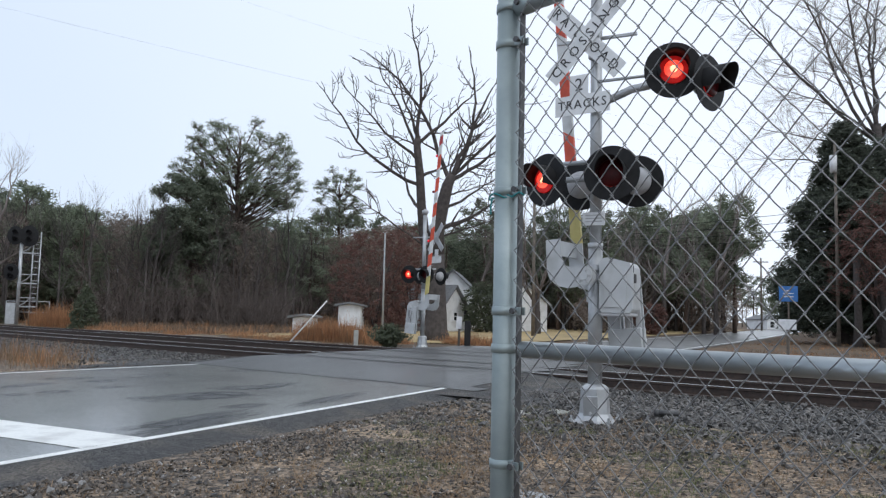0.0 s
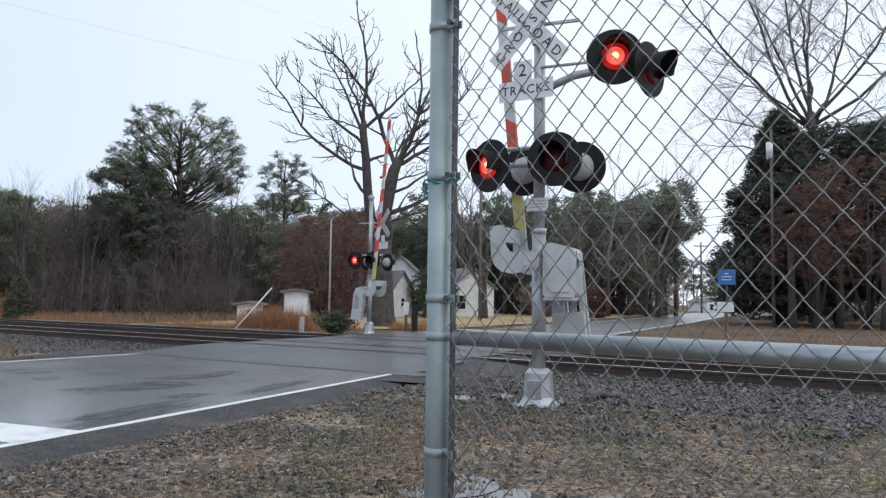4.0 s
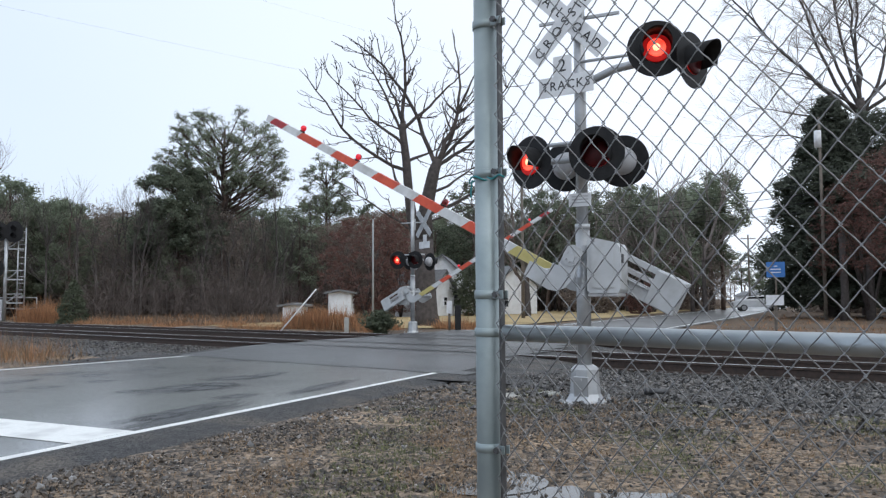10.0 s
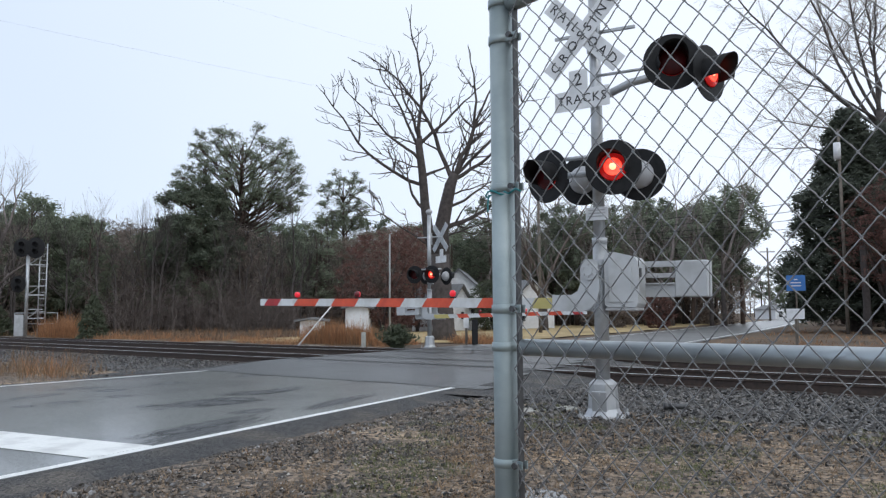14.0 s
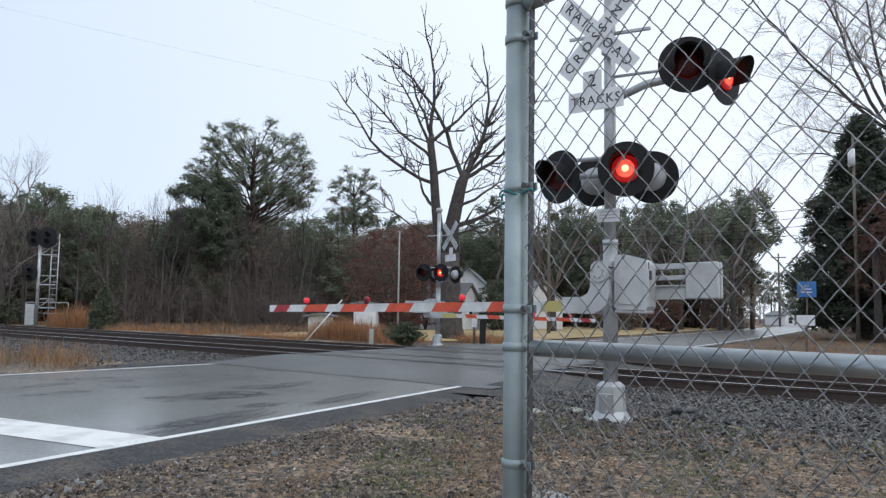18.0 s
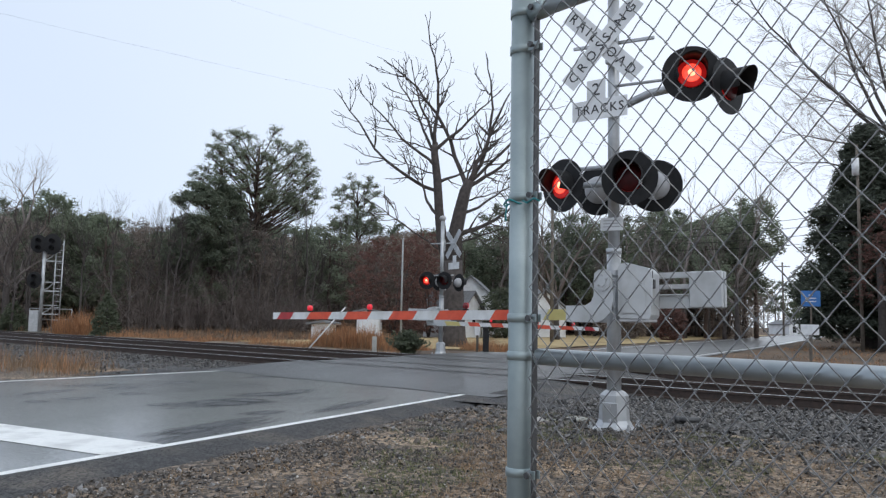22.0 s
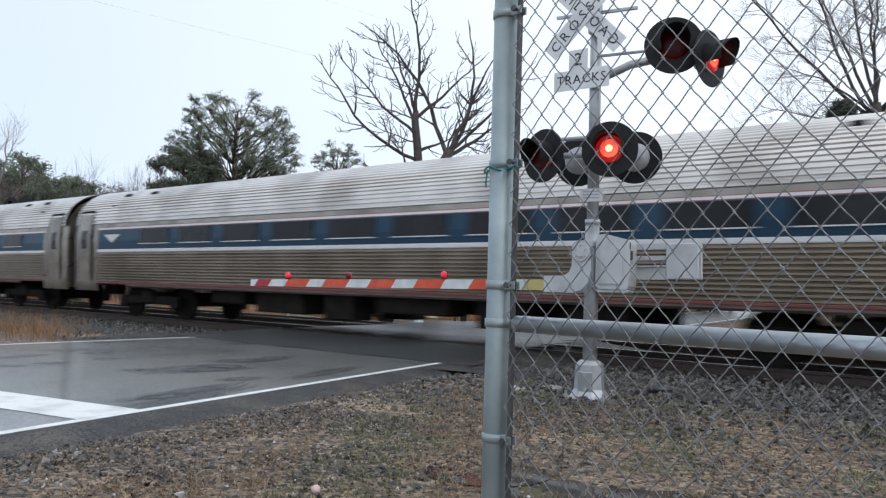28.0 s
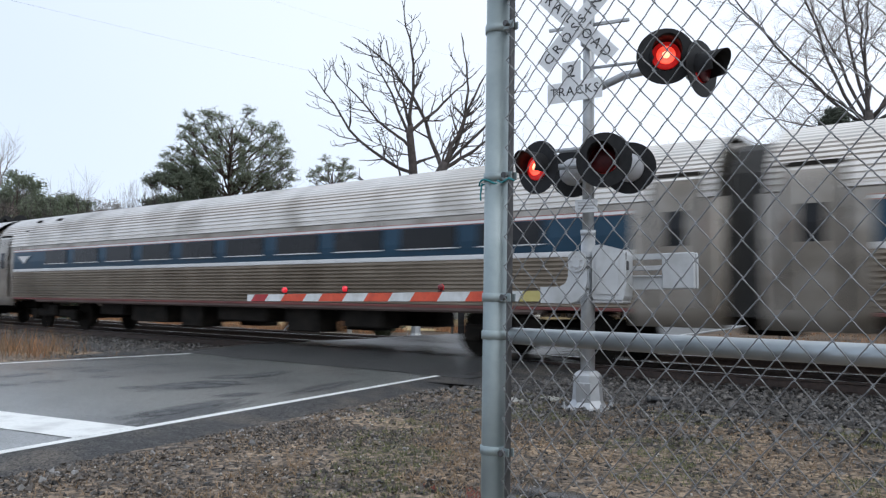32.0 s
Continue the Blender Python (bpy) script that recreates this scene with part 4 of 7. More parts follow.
def lamp_head(parent, m, phase, rear_grey=True):
    """A flashing light unit that faces +y of m."""
    unit = part("lamp_unit", Build().lathe([(0.02, -0.16), (0.09, -0.15), (0.14, -0.1), (0.165, -0.03), (0.165, 0.0)], m @ Matrix.Rotation(-math.pi / 2, 4, "X"), 28), GREYP, parent, "grey domed lamp housing", True)
    to = m @ Matrix.Rotation(-math.pi / 2, 4, "X")
    part("background", Build().lathe([(0.158, 0.0), (0.3, 0.0), (0.305, 0.006), (0.3, 0.012), (0.158, 0.012), (0.158, 0.0)], to, 40), BLACK, unit, "round black background disc")
    hood = Build()
    n, v, f = 22, [], []
    for k, (r, y) in enumerate(((0.168, 0.01), (0.162, 0.15), (0.155, 0.31), (0.15, 0.31), (0.157, 0.15), (0.162, 0.01))):
        for i in range(n + 1):
            a = radians(-28 + 236 * i / n)
            cut = 1.0 if k in (0, 5) else 0.68 + 0.32 * max(0.0, math.sin(a))
            v.append(m @ Vector((r * math.cos(a), 0.01 + (y - 0.01) * cut, r * math.sin(a))))
    for k in range(5):
        f += [(k * (n + 1) + i, k * (n + 1) + i + 1, (k + 1) * (n + 1) + i + 1, (k + 1) * (n + 1) + i) for i in range(n)]
    hood.add(v, f)
    part("hood", hood, BLACK, unit, "black visor over the lens", True)
    # the lens turns its lit or its dark face outward
    lens = new("lens")
    lens.parent = parent
    dome = [(0.152, 0.004), (0.14, 0.014), (0.1, 0.027), (0.05, 0.034), (0.012, 0.036)]
    part("lit_face", Build().lathe(dome, Matrix.Rotation(-math.pi / 2, 4, "X"), 28), LITRIM, lens, "dimmer rim of the glowing lens", True)
    part("bulb_glow", Build().lathe([(0.098, 0.029), (0.08, 0.034), (0.05, 0.038), (0.012, 0.04)], Matrix.Rotation(-math.pi / 2, 4, "X"), 24), LIT, lens, "glowing red centre", True)
    part("filament_glow", Build().lathe([(0.04, 0.0395), (0.02, 0.043), (0.006, 0.044)], Matrix.Rotation(-math.pi / 2, 4, "X"), 16), HOT, lens, "brighter orange filament glow", True)
    part("dark_face", Build().lathe(dome, Matrix.Rotation(math.pi / 2, 4, "X"), 28), UNLIT, lens, "unlit dark red lens", True)
    base = m @ Matrix.Translation((0, 0.02, 0))
    lens.matrix_basis = base
    MOVERS.append((lens, flash_rows(base, phase)))
    return unit


def flash_rows(base, phase):
    """phase 0 is lit in the first interval."""
    out, on = [(0.0, base @ pose(0, 0, 0, 0, 0, 0 if phase == 0 else 180))], phase == 0
    k = 0
    turn = 0 if phase == 0 else 180
    while True:
        t = FLASH0 + k * FLASH
        if t > 31.8:
            break
        f = round(t * 30) - 1
        f -= f % 30 - 27 if f % 30 > 27 else 0
        for j, a in enumerate((0, 60, 120, 180)):
            out.append((round((f + j) / 30, 4), base @ pose(0, 0, 0, 0, 0, turn + a)))
        turn += 180
        k += 1
    out.append((32.0, base @ pose(0, 0, 0, 0, 0, turn)))
    return out


def crossbuck(parent, m):
    for ang, word, y in ((-45, "CROSSING", 0.014), (46, "RAILROAD", 0.0)):
        q = m @ Matrix.Translation((0, y, 0)) @ Matrix.Rotation(radians(-ang), 4, "Y")
        b = Build().box((0, 0, 0), (1.22, 0.006, 0.212), None, 0.002)
        b.v = [tuple(q @ Vector(p)) for p in b.v]
        blade = part("crossbuck_blade", b, SIGNW, parent, "white crossbuck blade with black letters")
        back = Build().box((0, -0.006, 0), (1.2, 0.004, 0.196), None, 0.001)
        back.v = [tuple(q @ Vector(p)) for p in back.v]
        part("back_plate", back, SILVER, blade, "bare aluminium back")
        text = part("letters", lettering(word, 0.165, 1.55), None, blade)
        text.matrix_basis = q @ Matrix.Translation((0, 0.005, -0.004)) @ Matrix.Rotation(math.pi, 4, "Z") @ Matrix.Rotation(math.pi / 2, 4, "X") @ Matrix.Diagonal((1.0, 1.0, 1, 1))


def crossing_signal(m, label, detailed=True, drop=0.0, sign_x=0.1, sign_turn=-8, gate_drop=0.0):
    """x points along the lowered arm, y towards oncoming traffic."""
    sig = empty("crossing_signal", m, label, "crossing signal", "crossing signals")
    # pedestal
    b = Build()
    b.box((0, 0, 0.015), (0.5, 0.5, 0.03), None, 0.006)
    prof = [(0.235, 0.03), (0.21, 0.05), (0.172, 0.12), (0.16, 0.3), (0.158, 0.39), (0.13, 0.42), (0.1, 0.44)]
    b.lathe(prof, Matrix.Rotation(math.pi / 8, 4, "Z"), 8)
    ped = part("pedestal", b, SILVER, sig, "cast aluminium-painted base junction box")
    hatch = part("hatch", Build().box((0, 0.172, 0.21), (0.17, 0.02, 0.22), Matrix.Rotation(-0.1, 3, "X"), 0.006), SILVER, ped, "bolted cover plate")
    for hz in (0.13, 0.29):
        part("bolt", Build().tube((0, 0.18, hz), (0, 0.2, hz), 0.016, n=6), GREYP, hatch)
    for sx in (-1, 1):
        for sy in (-1, 1):
            part("anchor_bolt", Build().tube((sx * 0.21, sy * 0.21, 0.03), (sx * 0.21, sy * 0.21, 0.1), 0.014, n=8).tube((sx * 0.21, sy * 0.21, 0.03), (sx * 0.21, sy * 0.21, 0.06), 0.03, n=6), SILVER, ped)
    part("mast", Build().tube((0, 0, 0.4), (0, 0, 2.0), 0.08, n=24).tube((0, 0, 2.0), (0, 0, 4.95 - 1.4 * drop), 0.066, n=24).tube((0, 0, 1.97), (0, 0, 2.03), 0.086, n=24), SILVER, sig, "round aluminium-painted steel mast", True)
    bell = part("bell", Build().lathe([(0.02, 0), (0.05, 0.03), (0.1, 0.06), (0.12, 0.11), (0.1, 0.17), (0.04, 0.2), (0.01, 0.205)], Matrix.Translation((0, 0, 4.95 - 1.4 * drop)), 20), GREYP, sig, "grey warning bell on the mast top", True)
    # gate mechanism
    gz = 1.54 - gate_drop
    c = Build().prism([(-0.44, -0.3), (-0.46, -0.26), (-0.46, 0.2), (-0.43, 0.25), (-0.2, 0.31), (-0.13, 0.3), (-0.1, 0.26), (-0.1, -0.27), (-0.13, -0.3)], 0.42, Matrix.Translation((0, 0, gz)))
    case = part("gate_mechanism", c, CASE, sig, "white gate mechanism case bolted to the mast")
    part("door", Build().prism([(-0.4, -0.24), (-0.4, 0.17), (-0.2, 0.24), (-0.15, 0.22), (-0.15, -0.24)], 0.02, Matrix.Translation((0, 0.216, gz))), CASE, case, "raised rounded case door")
    part("hinge", Build().tube((-0.465, 0.2, gz - 0.16), (-0.465, 0.2, gz + 0.14), 0.012, n=8), CASE, case)
    part("latch", Build().box((-0.468, 0.09, gz + 0.08), (0.024, 0.06, 0.1), None, 0.006), DARKBAR, case, "dark hasp")
    part("lid_seam", Build().box((-0.464, 0.15, gz + 0.12), (0.008, 0.012, 0.2)), DARKBAR, case)
    part("base_flange", Build().box((-0.27, 0.0, gz - 0.32), (0.34, 0.4, 0.04), None, 0.01), GREYP, case)
    for z in (gz - 0.18, gz + 0.18):
        part("clamp", Build().tube((0, 0, z), (0, 0, z + 0.06), 0.1, n=20), SILVER, case)
    # the arm turns on the mechanism's shaft
    pivot = Matrix.Translation((0.0, 0.0, 1.64 - gate_drop)) @ Matrix.Rotation(-0.143, 4, "Z")
    arm = new("gate_arm")
    arm.parent = sig
    off = -0.35
    br = Build()
    poly = [(-0.1, 0.09), (-0.05, 0.13), (0.05, 0.13), (0.1, 0.09), (0.11, -0.15), (0.14, -0.22), (0.21, -0.26), (0.45, -0.26), (0.45, -0.44), (0.1, -0.45), (0.0, -0.42), (-0.08, -0.34), (-0.12, -0.2)]
    for y in (0.3, -0.3):
        br.prism(poly, 0.016, Matrix.Translation((0, y, 0)))
    br.box((0.36, 0, -0.35), (0.18, 0.6, 0.03), None, 0.004)
    br.tube((0, -0.34, 0), (0, 0.34, 0), 0.05, n=16)
    plate = part("arm_bracket", br, CASE, arm, "white painted arm support plates")
    part("hub", Build().tube((0, 0.306, 0), (0, 0.33, 0), 0.1, n=24), CASE, plate, "round bolted hub")
    for bx, bz in ((-0.06, 0.03), (0.06, 0.03), (0.0, -0.06), (0.0, 0.07), (-0.05, -0.04), (0.05, -0.04)):
        part("bolt", Build().tube((bx, 0.328, bz), (bx, 0.345, bz), 0.013, n=6), GREYP, plate)
    # counterweights swing on the shaft's far end, behind the case
    shaft = Matrix.Translation((-0.24, 0.0, 1.6 - gate_drop)) @ Matrix.Rotation(-0.143, 4, "Z")
    weights = new("counterweight_frame")
    weights.parent = sig
    part("shaft", Build().tube((0, -0.36, 0), (0, 0.0, 0), 0.04, n=14), CASE, weights, "", True)
    for y in (-0.25, -0.34):
        out = 0.016 if y > -0.3 else -0.016
        mid, inner = -0.53, 0.06
        span, centre = inner - mid, (inner + mid) / 2
        cw = Build().prism([(mid, 0.16), (inner, 0.16), (inner, -0.24), (mid, -0.24), (mid, -0.1), (inner - 0.16, -0.1), (inner - 0.16, 0.1), (mid, 0.1)], 0.02, Matrix.Translation((0, y, 0)))
        frame_side = part("counterweight_arm", cw, CASE, weights, "white slotted counterweight arm")
        part("adjuster", Build().box((centre - 0.08, y, 0.0), (span - 0.16, 0.016, 0.05), None, 0.004).tube((centre - 0.08, y - 0.03, 0.0), (centre - 0.08, y + 0.03, 0.0), 0.022, n=8), GREYP, frame_side, "grey adjusting rod and bolt")
        part("shelf", Build().box((centre - 0.08, y + out, -0.092), (span - 0.16, 0.05, 0.016), None, 0.003), CASE, frame_side)
        part("counterweight", Build().box((-0.71, y + out, -0.04), (0.36, 0.045, 0.4), None, 0.012), CASE, weights, "white cast counterweight plate")
    weights.matrix_basis = shaft
    MOVERS.append((weights, [(t, shaft @ pose(0, 0, 0, 0, -a, 0)) for t, a in ARM_ANGLES]))
    # pole of the arm in striped sheeting
    x0, x1 = 0.46, 5.988
    h = lambda x: 0.135 + (0.105 - 0.135) * (x - x0) / (x1 - x0)
    edges, x, red = [], x1, False
    lens_list = [0.133, 0.307, 0.358, 0.463, 0.322, 0.47, 0.405, 0.438, 0.38, 0.452, 0.44, 0.42, 0.36, 1.0]
    for ln in lens_list:
        xe = max(x - ln, x0)
        edges.append((x, xe, red))
        x, red = xe, not red
        if x <= x0 + 0.02:
            break
    ay = -0.345
    for xa, xb, is_red in edges:
        sh = -0.09
        pts = [(xa - (0 if xa > x1 - 0.01 else sh * 0.5), off - h(xa) / 2), (xa + (0 if xa > x1 - 0.01 else sh * 0.5), off + h(xa) / 2), (xb + sh * 0.5, off + h(xb) / 2), (xb - sh * 0.5, off - h(xb) / 2)]
        mat = YELLOW if xb < 0.8 else ((TIPARM if xa > x1 - 0.2 else REDARM) if is_red else WHITEARM)
        part("arm_stripe", Build().prism(pts, 0.045, Matrix.Translation((0, ay, 0))), mat, arm)
    # the tip lamp burns steadily; the other two turn their lit or their dark half to the road in turn
    for lx, phase in ((5.175, None), (3.942, 0), (2.254, 1)):
        at = Matrix.Translation((lx, ay, off + h(lx) / 2))
        part("lamp_base", Build().box((lx, ay, off + h(lx) / 2 + 0.01), (0.07, 0.05, 0.02), None, 0.004), BLACK, arm)
        bulb = Build().lathe([(0.01, 0.004), (0.01, 0.022), (0.03, 0.026), (0.042, 0.04), (0.046, 0.065), (0.04, 0.09), (0.024, 0.104), (0.006, 0.108)], Matrix.Identity(4), 16)
        lamp = part("arm_lamp", bulb, TIPRED, arm, "small round glowing red arm lamp" if phase is None else "small round flashing red arm lamp", True, at)
        if phase is not None:
            lamp.data.materials.append(ARMDARK)
            for pg in lamp.data.polygons:
                pg.material_index = int(pg.center.y < 0)
            MOVERS.append((lamp, flash_rows(at, phase)))
    arm.matrix_basis = pivot
    MOVERS.append((arm, [(t, pivot @ pose(0, 0, 0, 0, -a, 0)) for t, a in ARM_ANGLES]))
    # lower lamps on a cross arm
    cross = part("cross_arm", Build().tube((-0.45, 0.02, 2.97 - drop), (0.45, 0.02, 2.97 - drop), 0.025, n=12).tube((0, -0.3, 2.78 - drop), (0, 0.3, 2.78 - drop), 0.05, n=12).tube((-0.4, 0, 2.78 - drop), (0.4, 0, 2.78 - drop), 0.035, n=12), SILVER, sig, "lamp cross arm clamped to the mast", True)
    lamp_head(sig, Matrix.Translation((0.49, 0.33, 2.73 - drop)) @ Matrix.Rotation(radians(-24), 4, "Z"), 0)
    lamp_head(sig, Matrix.Translation((-0.27, 0.36, 2.76 - drop)) @ Matrix.Rotation(radians(6), 4, "Z"), 1)
    lamp_head(sig, Matrix.Translation((0.27, -0.33, 2.77 - drop)) @ Matrix.Rotation(radians(176), 4, "Z"), 1)
    lamp_head(sig, Matrix.Translation((-0.4, -0.33, 2.78 - drop)) @ Matrix.Rotation(radians(184), 4, "Z"), 0)
    # small plate
    plate = part("number_plate", Build().box((0, 0.085, 2.3), (0.26, 0.006, 0.15), None, 0.002), SIGNW, sig, "small white notice plate with dark bars")
    for z in (2.34, 2.305, 2.27):
        part("bar", Build().box((0, 0.09, z), (0.19, 0.004, 0.014)), GREYP, plate)
    # sign faces
    ct = Matrix.Translation((sign_x, 0.12, 4.4 - 2.4 * drop)) @ Matrix.Rotation(radians(sign_turn), 4, "Z")
    crossbuck(sig, ct)
    part("sign_bracket", Build().box((0.0, 0.08, 4.36 - 2.4 * drop), (0.14, 0.06, 0.4), None, 0.01).box((0, 0.02, 4.42 - 2.4 * drop), (0.95, 0.03, 0.04), None, 0.006), SILVER, sig)
    q = Matrix.Translation((sign_x + 0.04, 0.1, 3.64 - 2.4 * drop)) @ Matrix.Rotation(radians(sign_turn - 1), 4, "Z")
    face = Build().box((0, 0, 0), (0.686, 0.006, 0.235), None, 0.002).box((0.04, 0, 0.235), (0.235, 0.006, 0.235), None, 0.002)
    face.v = [tuple(q @ Vector(p)) for p in face.v]
    tr = part("track_count_sign", face, SIGNW, sig, "white sign reading 2 TRACKS")
    for word, x, z, size in (("TRACKS", 0, 0, 0.15), ("2", 0.04, 0.23, 0.21)):
        text = part("letters", lettering(word, size, 1.15 if len(word) > 1 else 1.0), None, tr)
        text.matrix_basis = q @ Matrix.Translation((x, 0.005, z)) @ Matrix.Rotation(math.pi, 4, "Z") @ Matrix.Rotation(math.pi / 2, 4, "X")
    if detailed:
        # side lamps on a bracket
        part("side_bracket", Build().path([(-0.03, 0.05, 3.62), (-0.45, 0.2, 3.72), (-0.85, 0.28, 3.74)], 0.045, 12).tube((-0.8, 0.28, 3.73), (-0.95, 0.3, 3.75), 0.06, n=12).path([(-0.03, 0.05, 3.9), (-0.7, 0.25, 3.84)], 0.018, 8).tube((-0.9, 0.2, 3.9), (-1.3, 0.12, 3.88), 0.022, n=8), SILVER, sig, "tubular side lamp bracket", True)
        lamp_head(sig, Matrix.Translation((-0.93, 0.36, 3.83)) @ Matrix.Rotation(radians(14), 4, "Z"), 0)
        lamp_head(sig, Matrix.Translation((-1.27, 0.2, 3.7)) @ Matrix.Rotation(radians(67), 4, "Z"), 1)
    return sig


# ---- the train ----
V_TRAIN, S_NOSE, T_NOSE = 31.15, -14.1, 26.5
Z0 = RAILZ


def along(b, prof, x0, x1, caps=True):
    """Pulls a profile of (y, z) along x."""
    n = len(prof)
    v = [(x0, y, z) for y, z in prof] + [(x1, y, z) for y, z in prof]
    f = [(i, i + 1, n + i + 1, n + i) for i in range(n - 1)]
    if caps:
        f += [tuple(range(n)), tuple(range(n, 2 * n))]
    return b.add(v, f)


def side_y(z):
    """Half width of the coach shell at a height over the rail."""
    if z < 1.0:
        return 1.52
    if z < 2.3:
        return 1.52 + 0.08 * (z - 1.0) / 1.3
    if z < 2.65:
        return 1.6 - 0.03 * (z - 2.3) / 0.35
    t = min(1.0, (z - 2.65) / 1.2)
    return 1.57 * math.sqrt(max(0.0, 1 - t ** 2.3)) if t < 1 else 0.0


def ribbed(zs, ribs, depth):
    """Profile between two heights with raised ribs."""
    z0, z1 = zs
    pts = []
    step = (z1 - z0) / ribs
    for i in range(ribs):
        a = z0 + i * step
        pts += [(side_y(a), a), (side_y(a) + depth, a + step * 0.18), (side_y(a) + depth, a + step * 0.6), (side_y(a), a + step * 0.78)]
    pts.append((side_y(z1), z1))
    return pts


def bogie(b_parent, x, name="truck"):
    b = Build()
    for sy in (-1, 1):
        b.box((x, sy * 1.08, 0.52), (2.9, 0.16, 0.24), None, 0.04)
        for dx in (-1.3, 1.3):
            b.box((x + dx, sy * 1.1, 0.47), (0.34, 0.22, 0.34), None, 0.04)
        b.box((x, sy * 1.15, 0.62), (0.6, 0.2, 0.4), None, 0.05)
    b.box((x, 0, 0.6), (0.7, 2.1, 0.3), None, 0.04)
    tr = part(name, b, UNDER, b_parent, "grimy steel truck frame")
    for dx in (-1.3, 1.3):
        w = Build()
        for sy in (-1, 1):
            q = Matrix.Translation((x + dx, sy * 0.7525, 0.46)) @ Matrix.Rotation(math.pi / 2, 4, "X")
            w.lathe([(0.08, -0.07), (0.4, -0.06), (0.46, -0.065), (0.46, 0.055), (0.42, 0.06), (0.4, 0.03), (0.12, 0.05), (0.08, 0.075)], q, 28)
        w.tube((x + dx, -0.7, 0.46), (x + dx, 0.7, 0.46), 0.08, n=10)
        part("wheelset", w, UNDER, tr, "dark steel wheels on an axle")


